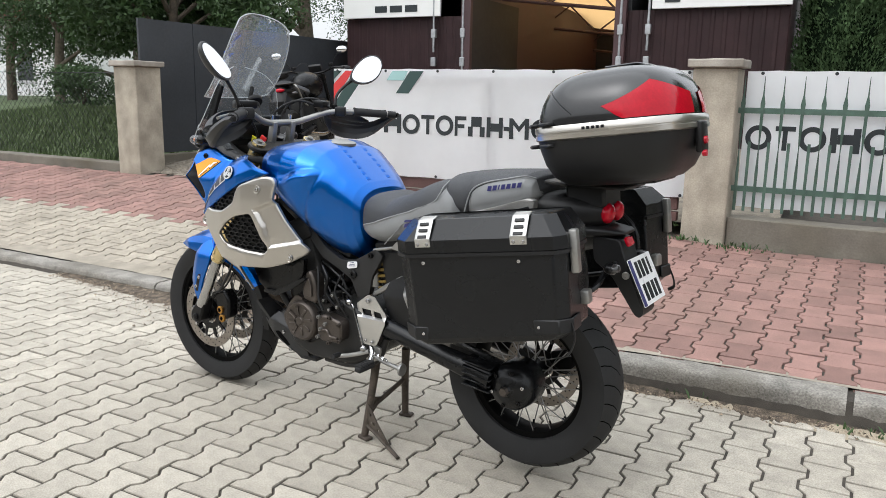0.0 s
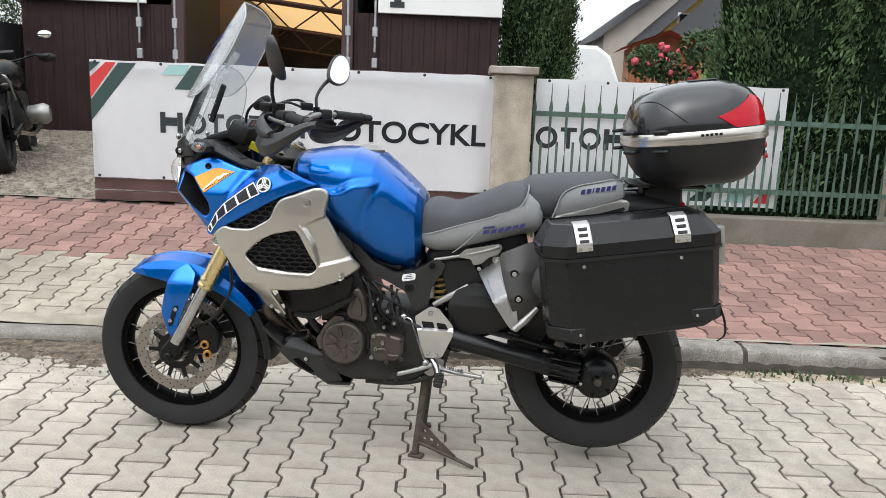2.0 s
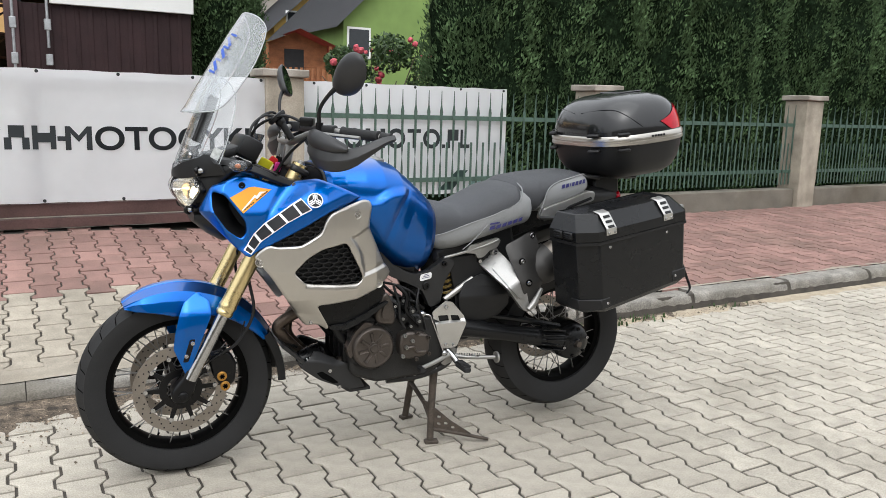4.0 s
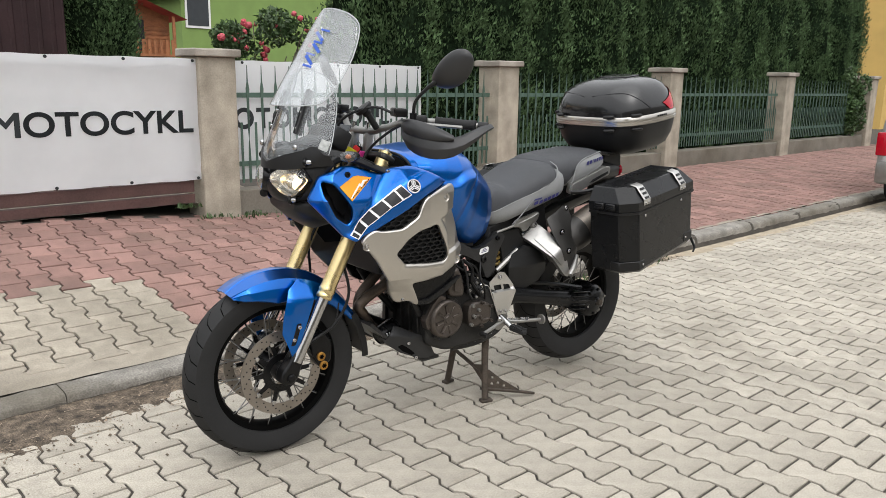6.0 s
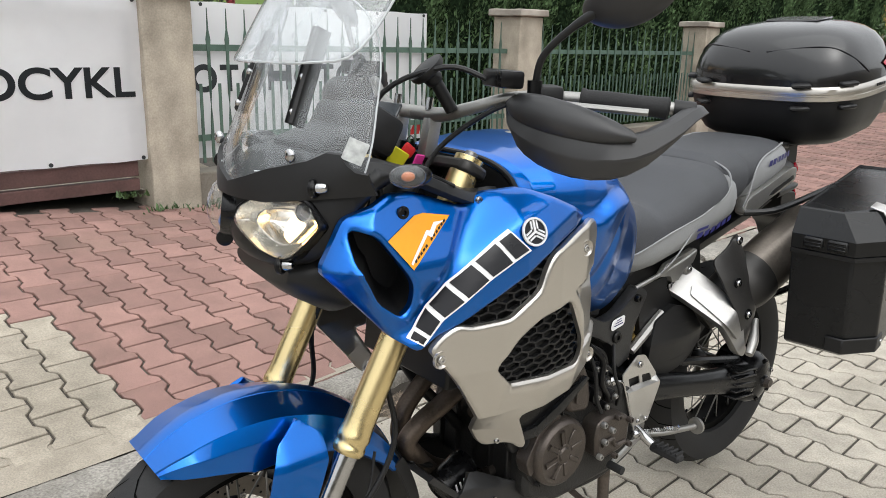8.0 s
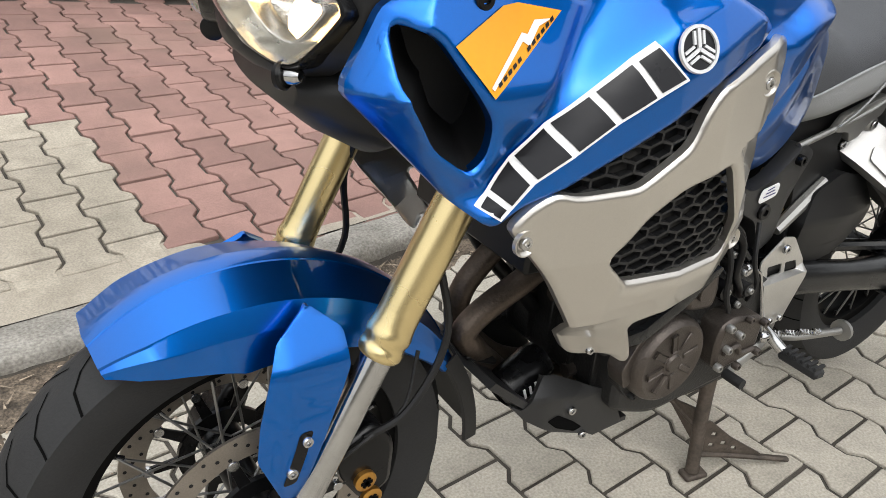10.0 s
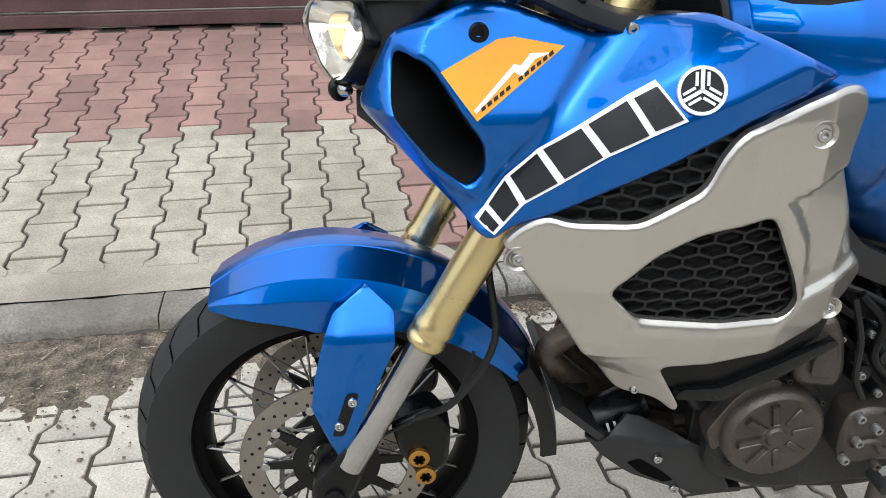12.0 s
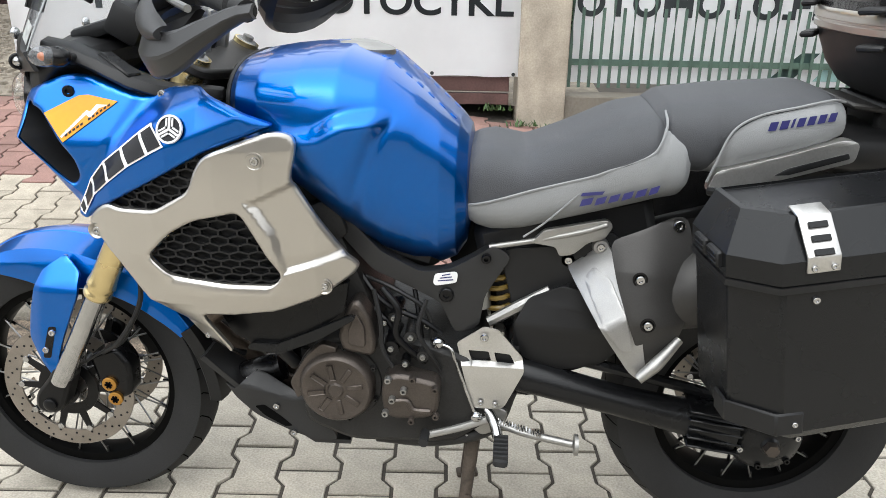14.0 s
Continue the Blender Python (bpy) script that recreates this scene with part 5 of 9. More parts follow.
def rounded(poly, r, n=3):
    """The polygon with its corners rounded off."""
    res = []
    m = len(poly)
    for i in range(m):
        a, b, c = Vector(poly[i - 1]), Vector(poly[i]), Vector(poly[(i + 1) % m])
        d1, d2 = (a - b), (c - b)
        k1, k2 = min(r, d1.length * 0.45), min(r, d2.length * 0.45)
        p, q = b + d1.normalized() * k1, b + d2.normalized() * k2
        for j in range(n + 1):
            t = j / n
            res.append(tuple((1 - t) ** 2 * p + 2 * t * (1 - t) * b + t * t * q))
    return res


def wheel(name, cx, cz, r, width, rim_r, discs, label):
    w = part(name, lathe([(0.012, -0.10), (0.034, -0.10), (0.034, -0.06), (0.026, -0.05), (0.026, 0.05), (0.034, 0.06), (0.034, 0.10), (0.012, 0.10)], (cx, 0, cz), n=24), M_BLKSAT, moto, label)
    hw = width / 2
    prof = [(rim_r - 0.004, -hw * 0.78), (rim_r + 0.012, -hw * 0.86), (rim_r + (r - rim_r) * 0.45, -hw * 1.0), (rim_r + (r - rim_r) * 0.72, -hw * 0.96), (r - 0.022, -hw * 0.80),
            (r - 0.008, -hw * 0.55), (r - 0.002, -hw * 0.28), (r, 0), (r - 0.002, hw * 0.28), (r - 0.008, hw * 0.55), (r - 0.022, hw * 0.80), (rim_r + (r - rim_r) * 0.72, hw * 0.96), (rim_r + (r - rim_r) * 0.45, hw), (rim_r + 0.012, hw * 0.86), (rim_r - 0.004, hw * 0.78)]
    part("tyre", lathe(prof, (cx, 0, cz), n=96, closed=True), M_RUB, w, smooth=50)
    # tread grooves as thin dark sipes
    bm = bmesh.new()
    n = 30
    for i in range(n):
        for s in (-1, 1):
            t0 = 2 * math.pi * (i + (0.5 if s > 0 else 0)) / n
            pts = []
            for f, dt in ((0.05, 0.0), (0.28, 0.07), (0.55, 0.13), (0.80, 0.16), (0.95, 0.165)):
                yy = s * hw * f
                rr = interp(f, (0, 0.28, 0.55, 0.80, 0.96), (r, r - 0.002, r - 0.008, r - 0.022, rim_r + (r - rim_r) * 0.72)) + 0.0008
                pts.append((yy, rr, t0 + dt))
            for (ya, ra, ta), (yb, rb, tb) in zip(pts, pts[1:]):
                q = 0.0065
                v = [bm.verts.new((cx + rad * math.cos(t), y, cz + rad * math.sin(t))) for y, rad, t in ((ya, ra, ta - q), (ya, ra, ta + q), (yb, rb, tb + q), (yb, rb, tb - q))]
                bm.faces.new(v)
    bmesh.ops.recalc_face_normals(bm, faces=bm.faces)
    part("tread_groove", bm, M_GROOVE, w, smooth=0)
    rim = [(rim_r - 0.030, -hw * 0.30), (rim_r - 0.022, -hw * 0.55), (rim_r + 0.004, -hw * 0.62), (rim_r + 0.010, -hw * 0.80), (rim_r + 0.016, -hw * 0.80), (rim_r + 0.008, -hw * 0.5), (rim_r - 0.014, 0),
           (rim_r + 0.008, hw * 0.5), (rim_r + 0.016, hw * 0.80), (rim_r + 0.010, hw * 0.80), (rim_r + 0.004, hw * 0.62), (rim_r - 0.022, hw * 0.55), (rim_r - 0.030, hw * 0.30)]
    part("rim", lathe(rim, (cx, 0, cz), n=72, closed=True), M_RIM, w, "gloss black spoked rim")
    for i in range(36):
        t = 2 * math.pi * i / 36
        s = 1 if i % 2 else -1
        d = 0.42 * (1 if (i // 2) % 2 else -1)
        a = (cx + 0.036 * math.cos(t + d * 2.0), s * 0.055, cz + 0.036 * math.sin(t + d * 2.0))
        b = (cx + (rim_r - 0.022) * math.cos(t), s * hw * 0.45, cz + (rim_r - 0.022) * math.sin(t))
        part("spoke", cyl(a, b, 0.0021, n=6), M_SPOKE, w)
        part("nipple", cyl(b, Vector(b) + (Vector((cx, 0, cz)) - Vector(b)).normalized() * 0.016, 0.0038, n=6), M_BLKSAT, w)
    for y, rr in discs:
        disc(w, cx, cz, y, rr)
    return w


def disc(w, cx, cz, y, rr):
    """A floating brake disc: drilled ring, buttons and a dark carrier."""
    bm = bmesh.new()
    rings = []
    n = 72
    for h in (-0.0022, 0.0022):
        for rad in (rr * 0.755, rr):
            rings.append([bm.verts.new((cx + rad * math.cos(2 * math.pi * j / n), y + h, cz + rad * math.sin(2 * math.pi * j / n))) for j in range(n)])
    for a, b in ((0, 1), (1, 3), (3, 2), (2, 0)):
        for j in range(n):
            bm.faces.new((rings[a][j], rings[a][(j + 1) % n], rings[b][(j + 1) % n], rings[b][j]))
    bmesh.ops.recalc_face_normals(bm, faces=bm.faces)
    part("brake_disc", bm, M_DISC, w, "drilled steel brake disc", smooth=30)
    bm = bmesh.new()
    for j in range(60):
        t = 2 * math.pi * j / 60
        rad = rr * (0.81, 0.875, 0.94)[j % 3]
        for h in (-0.0027, 0.0027):
            lathe([(0.0005, 0), (0.0030, 0), (0.0030, 0.0004 if h > 0 else -0.0004), (0.0005, 0.0004 if h > 0 else -0.0004)], (cx + rad * math.cos(t), y + h - (0.0002 if h > 0 else -0.0002), cz + rad * math.sin(t)), n=6, bm=bm)
    part("drilling", bm, M_DECALK, w, smooth=0)
    bm = bmesh.new()
    k = 10
    for j in range(k):
        t = 2 * math.pi * j / k
        pts = [(0.44, -0.13), (0.74, -0.055), (0.74, 0.055), (0.44, 0.13)]
        part("carrier_arm", prism([(cx + rr * f * math.cos(t + g), cz + rr * f * math.sin(t + g)) for f, g in pts], y - 0.002, y + 0.002), M_BLKSAT, w, smooth=0)
    lathe([(rr * 0.30, -0.004), (rr * 0.46, -0.004), (rr * 0.46, 0.004), (rr * 0.30, 0.004)], (cx, y, cz), n=36, bm=bm, closed=True)
    part("disc_carrier", bm, M_BLKSAT, w)
    for j in range(k):
        t = 2 * math.pi * (j + 0.0) / k
        part("disc_button", lathe([(0.003, -0.005), (0.0075, -0.005), (0.0085, -0.003), (0.0085, 0.003), (0.0075, 0.005), (0.003, 0.005)], (cx + rr * 0.735 * math.cos(t), y, cz + rr * 0.735 * math.sin(t)), n=10), M_CHROME, w)


def bolt(p, r, parent, side=-1, material=None, depth=0.006, name="bolt", recess=0.45):
    x, y, z = p
    s = side
    prof = [(0.0004, 0), (r, 0), (r, s * depth * 0.7), (r * 0.85, s * depth), (r * recess, s * depth), (r * recess * 0.9, s * depth * 0.4), (0.0004, s * depth * 0.4)]
    return part(name, lathe(prof, (x, y, z), n=14), material or M_CHROME, parent)


def ring_section(x, zt, zb, w, shoulder, n=14, lower=0.8, pw=2.6):
    """A closed, bulged cross-section at x: top zt, bottom zb, half width w at the height shoulder."""
    half = []
    for i in range(n + 1):
        a = math.pi / 2 - math.pi * i / n
        c, s = math.cos(a), math.sin(a)
        y = w * abs(c) ** (2 / pw)
        if s >= 0:
            z = shoulder + (zt - shoulder) * abs(s) ** (2 / pw)
        else:
            z = shoulder - (shoulder - zb) * abs(s) ** (2 / pw)
            y *= 1 - (1 - lower) * (abs(s) ** 1.3)
        half.append((y, z))
    return [(x, y, z) for y, z in half] + [(x, -y, z) for y, z in half[-2:0:-1]]


def tank():
    xs = [-0.302, -0.298, -0.285, -0.24, -0.17, -0.10, -0.03, 0.03, 0.08, 0.112, 0.132, 0.140]
    zt = [1.092, 1.096, 1.100, 1.108, 1.116, 1.119, 1.098, 1.050, 1.006, 0.978, 0.955, 0.915]
    zb = [0.985, 0.960, 0.926, 0.875, 0.820, 0.757, 0.704, 0.679, 0.675, 0.690, 0.722, 0.77]
    w = [0.200, 0.205, 0.220, 0.240, 0.248, 0.243, 0.226, 0.205, 0.186, 0.168, 0.148, 0.12]
    sh = [1.000, 1.005, 1.010, 1.010, 1.000, 0.985, 0.965, 0.94, 0.91, 0.88, 0.86, 0.85]
    fine = np.linspace(0, len(xs) - 1, 150)
    idx = np.arange(len(xs))
    rings = []
    for f in fine:
        x, a, b, c, d = (float(np.interp(f, idx, q)) for q in (xs, zt, zb, w, sh))
        ring = ring_section(x, a, b, c, d, 84, 0.86, 2.8)
        # knee hollow under the notched shoulder crease
        out = []
        for (px, py, pz) in ring:
            crease = sum(interp(px + d, (-0.28, -0.233, -0.152, -0.092, -0.011, 0.05, 0.10), (1.045, 1.022, 0.990, 1.028, 1.034, 0.985, 0.93)) for d in (-0.024, -0.016, -0.008, 0, 0.008, 0.016, 0.024)) / 7
            g = crease - pz
            fade = interp(px, (-0.25, -0.19, -0.12, 0.0, 0.07), (0, 0.45, 1, 1, 0.25))
            # the hollow ends in a slanting edge; behind it the flank stands proud
            edge = interp(pz, (0.72, 0.80, 0.896, 0.95, 1.0, 1.034), (-0.095, -0.085, -0.066, -0.046, -0.020, 0.004))
            q = min(1, max(0, (edge - px) / 0.048 + 0.5))
            q = q * q * (3 - 2 * q)
            h = min(1, max(0, g / 0.034))
            dip = 0.027 * h * h * (3 - 2 * h) * math.exp(-max(0, g - 0.03) / 0.11) * q * fade
            ridge = 0.007 * max(0, 1 - abs(px - edge - 0.020) / 0.05) * interp(pz, (0.74, 0.80, 0.94, 1.03), (0, 1, 1, 0))
            swell = 0.0012 * math.exp(-((g + 0.008) / 0.018) ** 2) * fade
            k = min(1, max(0, (abs(py) - 0.06) / 0.05))
            out.append((px, py + math.copysign(k * (swell + ridge - dip), py), pz))
        rings.append(out)
    mouth = ring_section(-0.304, 1.092, 0.985, 0.200, 1.000, 48, 0.86, 2.8)
    upper = sorted((p for p in mouth if p[2] > 0.992), key=lambda p: math.atan2(p[1], p[2] - 0.98))
    part("tank_trim", tube([tuple(p) for p in upper], 0.0055, 8, k=1), M_BLKPL, moto, "black rubber edge of the tank")
    # black plate over the tank's end, standing for the shade in the hollow
    part("tank_recess", loft([ring_section(x, 1.084, 0.93, 0.192, 1.000, 40, 0.86, 2.8) for x in (-0.309, -0.300)]), M_BLKPL, moto, "black plate for the shaded hollow before the tank", smooth=40)
    t = part("fuel_tank", loft(rings), M_BLUE, moto, "glossy metallic blue fuel tank", smooth=70)
    bm = lathe([(0.002, 0.008), (0.030, 0.010), (0.036, 0.006), (0.050, 0.004), (0.060, 0.0), (0.060, -0.01), (0.002, -0.01)], (0, 0, 0), "z", 28)
    bmesh.ops.transform(bm, matrix=pose(-0.085, 0, 1.111, 0, 4, 0), verts=bm.verts)
    part("fuel_cap", bm, M_ALU, t, "aluminium filler cap")
    # second black plate further forward, for the shade of the same hollow
    part("tank_front", obox(-0.402, 0, 1.005, 0.008, 0.24, 0.06, Matrix.Identity(3), 0.003), M_BLKPL, t)
    # grey scale-patterned pads along the back of the tank
    for s in (-1, 1):
        for i in range(7):
            for j in range(3):
                x = -0.035 + i * 0.022 + 0.011 * (j % 2)
                z = interp(x, xs, zt) - 0.004 - 0.010 * j
                slope = math.atan2(interp(x - 0.01, xs, zt) - interp(x + 0.01, xs, zt), 0.02)
                part("tank_pad", obox(x, s * (0.058 + 0.024 * j), z + 0.001, 0.017, 0.019, 0.004, Euler((s * -0.28 * j, slope, 0)).to_matrix(), 0.0015), M_PAD, t)
    return t


def seat_shell(name, xs, top, bot, w, mat_top, mat_side, split, label, n=30):
    """A seat: dark top cover over grey sides, parted along a seam."""
    fine = np.linspace(0, len(xs) - 1, 44)
    idx = np.arange(len(xs))
    rings, up, low = [], 10, 9
    for f in fine:
        x, a, b, c = (float(np.interp(f, idx, q)) for q in (xs, top, bot, w))
        ring = ring_section(x, a, b, c, b + (a - b) * 0.42, n, 0.86, 3.4)
        half = ring[:n + 1]
        z = min(max(split(x), b + 0.012), a - 0.006)
        ys, zs = [p[1] for p in half], [p[2] for p in half]
        cut = next(i for i in range(n) if zs[i + 1] <= z)
        yc = ys[cut] + (ys[cut + 1] - ys[cut]) * (zs[cut] - z) / max(1e-6, zs[cut] - zs[cut + 1])
        def resample(P, m):
            d = np.concatenate([[0], np.cumsum([math.dist(p, q) for p, q in zip(P, P[1:])])])
            return [(float(np.interp(t, d, [p[0] for p in P])), float(np.interp(t, d, [p[1] for p in P]))) for t in np.linspace(0, d[-1], m + 1)]
        U = resample(list(zip(ys[:cut + 1], zs[:cut + 1])) + [(yc, z)], up)
        D = resample([(yc, z)] + list(zip(ys[cut + 1:], zs[cut + 1:])), low)
        prof = U + D[1:]
        rings.append([(x, y, q) for y, q in prof] + [(x, -y, q) for y, q in prof[-2:0:-1]])
    bm = loft(rings)
    m = len(rings[0])
    bm.faces.ensure_lookup_table()
    side_faces = []
    for i in range(len(rings) - 1):
        for j in range(m):
            if up <= j < m - up:
                side_faces.append(i * m + j)
    ob = part(name, bm, mat_top, moto, label, smooth=60, mods=[("SUBSURF", 1)])
    ob.data.materials.append(mat_side)
    for i in side_faces:
        ob.data.polygons[i].material_index = 1
    return ob


def seats():
    xs = [0.112, 0.120, 0.15, 0.18, 0.21, 0.245, 0.32, 0.42, 0.49, 0.532, 0.548]
    s = seat_shell("rider_seat", xs, [0.895, 0.925, 0.942, 0.947, 0.942, 0.934, 0.962, 1.008, 1.022, 1.012, 0.965], [0.815, 0.79, 0.768, 0.760, 0.762, 0.768, 0.793, 0.822, 0.842, 0.850, 0.875], [0.115, 0.134, 0.142, 0.145, 0.148, 0.153, 0.167, 0.177, 0.175, 0.165, 0.145],
                   M_SEATB, M_SEATG, lambda x: interp(x, (0.11, 0.192, 0.266, 0.358, 0.394, 0.464, 0.485, 0.495, 0.54), (0.824, 0.845, 0.872, 0.902, 0.917, 0.946, 0.972, 1.010, 1.020)), "two-tone grey rider seat with piped seams")
    for k in (-1, 1):
        part("piping", tube([(0.118, k * 0.124, 0.826), (0.15, k * 0.142, 0.834), (0.192, k * 0.147, 0.846), (0.266, k * 0.157, 0.873), (0.358, k * 0.170, 0.903), (0.394, k * 0.173, 0.918), (0.464, k * 0.172, 0.948), (0.484, k * 0.168, 0.974), (0.493, k * 0.152, 1.002), (0.495, k * 0.11, 1.021)], 0.0026, 6), M_SEATG, s)
        part("seam", tube([(0.130, k * 0.132, 0.880), (0.165, k * 0.126, 0.905), (0.205, k * 0.100, 0.928), (0.238, k * 0.055, 0.9335), (0.243, 0, 0.932)], 0.0016, 6), M_SEATB, s)
        part("piping", tube([(0.245, k * 0.152, 0.775), (0.285, k * 0.162, 0.81), (0.345, k * 0.167, 0.872), (0.40, k * 0.164, 0.93)], 0.002, 6), M_SEATG, s)
        for x0, x1, z0, h in ((0.345, 0.385, 0.868, 0.007), (0.345, 0.366, 0.848, 0.014), (0.372, 0.390, 0.852, 0.014), (0.396, 0.414, 0.858, 0.014), (0.420, 0.438, 0.864, 0.014), (0.444, 0.462, 0.870, 0.014), (0.468, 0.484, 0.876, 0.014)):
            part("print_bar", fitted([[(x0, z0), (x1, z0 + 0.006), (x1 + 0.004, z0 + 0.006 + h), (x0 + 0.004, z0 + h)]], k, lambda x, z: interp(x, (0.3, 0.4, 0.5), (0.1685, 0.178, 0.176)) + 0.0015, 0, 0.1), M_DECALB, s, smooth=0)
    xs = [0.468, 0.478, 0.505, 0.60, 0.70, 0.78, 0.808, 0.820]
    p = seat_shell("pillion_seat", xs, [0.998, 1.022, 1.040, 1.053, 1.060, 1.065, 1.052, 1.012], [0.965, 0.935, 0.902, 0.898, 0.930, 0.960, 0.976, 0.986], [0.10, 0.130, 0.155, 0.166, 0.166, 0.158, 0.142, 0.11],
                   M_SEATB, M_SEATG, lambda x: interp(x, (0.46, 0.570, 0.582, 0.607, 0.652, 0.781, 0.82), (0.5, 0.5, 0.934, 0.998, 1.026, 1.054, 1.042)), "two-tone grey pillion seat")
    for k in (-1, 1):
        part("piping", tube([(0.574, k * 0.158, 0.901), (0.584, k * 0.166, 0.938), (0.607, k * 0.165, 0.998), (0.652, k * 0.157, 1.026), (0.72, k * 0.148, 1.042), (0.78, k * 0.136, 1.054), (0.81, k * 0.115, 1.048)], 0.0026, 6), M_SEATG, p)
        for x0, x1 in ((0.665, 0.679), (0.684, 0.698), (0.703, 0.708), (0.713, 0.726), (0.731, 0.744), (0.749, 0.762), (0.767, 0.780)):
            z = 1.000 + 0.18 * (x0 - 0.66)
            part("print_bar", fitted([[(x0, z), (x1, z + 0.002), (x1 + 0.003, z + 0.018), (x0 + 0.003, z + 0.016)]], k, lambda x, z: interp(x, (0.6, 0.7, 0.78, 0.81), (0.167, 0.167, 0.159, 0.143)) + 0.0012, 0, 0.1), M_DECALB, p, smooth=0)


SILVER = [(-0.562, 0.812), (-0.540, 0.836), (-0.516, 0.850), (-0.490, 0.843), (-0.416, 0.847), (-0.350, 0.886), (-0.336, 0.925), (-0.318, 0.951), (-0.250, 0.978), (-0.203, 0.993), (-0.172, 0.988), (-0.163, 0.968),
          (-0.176, 0.905), (-0.131, 0.817), (-0.100, 0.760), (-0.067, 0.722), (-0.075, 0.705), (-0.132, 0.670), (-0.205, 0.648), (-0.290, 0.640), (-0.360, 0.636), (-0.312, 0.552), (-0.318, 0.541), (-0.336, 0.556), (-0.354, 0.560), (-0.378, 0.551), (-0.392, 0.561), (-0.452, 0.650), (-0.509, 0.741), (-0.555, 0.800)]
PLATE = [(-0.257, 0.868), (-0.150, 0.916), (-0.100, 0.830), (-0.060, 0.752), (-0.120, 0.738), (-0.197, 0.722), (-0.215, 0.805), (-0.240, 0.848)]
HOLE = [(-0.442, 0.758), (-0.394, 0.806), (-0.345, 0.833), (-0.270, 0.850), (-0.258, 0.843), (-0.196, 0.722), (-0.214, 0.702), (-0.301, 0.706), (-0.400, 0.716)]
BLUE = [(-0.722, 0.955), (-0.682, 1.036), (-0.604, 1.068), (-0.557, 1.068), (-0.457, 1.034), (-0.400, 1.052), (-0.342, 1.060), (-0.290, 1.040), (-0.200, 1.000), (-0.316, 0.957), (-0.40, 0.910), (-0.508, 0.851), (-0.548, 0.832), (-0.574, 0.806), (-0.602, 0.826)]
INTAKE = [(-0.681, 1.022), (-0.645, 1.010), (-0.584, 0.924), (-0.581, 0.886), (-0.600, 0.867), (-0.640, 0.897), (-0.686, 0.962)]


def in_poly(x, z, poly):
    c = False
    for i in range(len(poly)):
        (xa, za), (xb, zb) = poly[i - 1], poly[i]
        if (za > z) != (zb > z) and x < (xb - xa) * (z - za) / (zb - za) + xa:
            c = not c
    return c


def honeycomb(poly, side, off, sx, sz, bm, thick=0.0035, f=side_y, depth=0.010):
    """Struts of a stretched honeycomb grille inside a polygon."""
    x0, x1 = min(p[0] for p in poly), max(p[0] for p in poly)
    z0, z1 = min(p[1] for p in poly), max(p[1] for p in poly)
    seen = set()
    rows, cols = int((z1 - z0) / (sz * 0.75)) + 2, int((x1 - x0) / sx) + 2
    for r in range(rows):
        for c in range(cols):
            cx, cz = x0 + (c + 0.5 * (r % 2)) * sx, z0 + r * sz * 0.75
            pts = [(cx - sx / 2, cz - sz / 4), (cx, cz - sz / 2), (cx + sx / 2, cz - sz / 4), (cx + sx / 2, cz + sz / 4), (cx, cz + sz / 2), (cx - sx / 2, cz + sz / 4)]
            for a, b in zip(pts, pts[1:] + pts[:1]):
                mid = (round((a[0] + b[0]) / 2, 4), round((a[1] + b[1]) / 2, 4))
                if mid in seen or not (in_poly(*a, poly) or in_poly(*b, poly)):
                    continue
                seen.add(mid)
                d = Vector((b[0] - a[0], 0, b[1] - a[1]))
                n = Vector((-d.z, 0, d.x)).normalized() * thick / 2
                A, B = (Vector((p[0], side * (f(*p) + off), p[1])) for p in (a, b))
                dep = Vector((0, -side * depth, 0))
                v = [bm.verts.new(q) for q in (A - n, B - n, B + n, A + n, A - n + dep, B - n + dep, B + n + dep, A + n + dep)]
                for q in ((0, 1, 2, 3), (0, 4, 5, 1), (2, 6, 7, 3)):
                    bm.faces.new([v[i] for i in q])
    return bm


OUTLINES = {}


def edge_gap(x, z, poly):
    """Distance from a point to the outline of a polygon."""
    if id(poly) not in OUTLINES:
        b = np.array(poly)
        a = np.roll(b, 1, axis=0)
        OUTLINES[id(poly)] = (a, b - a, ((b - a) ** 2).sum(1))
    a, d, q = OUTLINES[id(poly)]
    p = np.array((x, z)) - a
    t = np.clip((p * d).sum(1) / q, 0, 1)
    return float(np.sqrt(((p - d * t[:, None]) ** 2).sum(1).min()))


def rim_gap(x, z, outer, hole):
    """Distance to the nearer rim of a panel, negative beyond it."""
    gap = min(edge_gap(x, z, outer), edge_gap(x, z, hole))
    return -gap if gap < 0.003 and (not in_poly(x, z, outer) or in_poly(x, z, hole)) else gap


def true_normals(ob, f, side):
    """Shades the outer face of a laid panel by the slope of its surface."""
    me, h, known, res = ob.data, 0.0015, {}, []
    for p in me.polygons:
        for i in p.vertices:
            n = p.normal
            if n.y * side > 0.15:
                if i not in known:
                    x, _, z = me.vertices[i].co
                    known[i] = Vector(((f(x - h, z) - f(x + h, z)) / (2 * h), side, (f(x, z - h) - f(x, z + h)) / (2 * h))).normalized()
                n = known[i]
            res.append(tuple(n))
    me.normals_split_custom_set(res)
    return ob


SILVER_EDGE, HOLE_EDGE = rounded(SILVER, 0.015), rounded(HOLE, 0.014)
SILL = [(-0.395, 0.7155), (-0.301, 0.706), (-0.225, 0.7028), (-0.301, 0.7061)]
BLUE_EDGE, INTAKE_EDGE = rounded(BLUE, 0.012), rounded(INTAKE, 0.014)


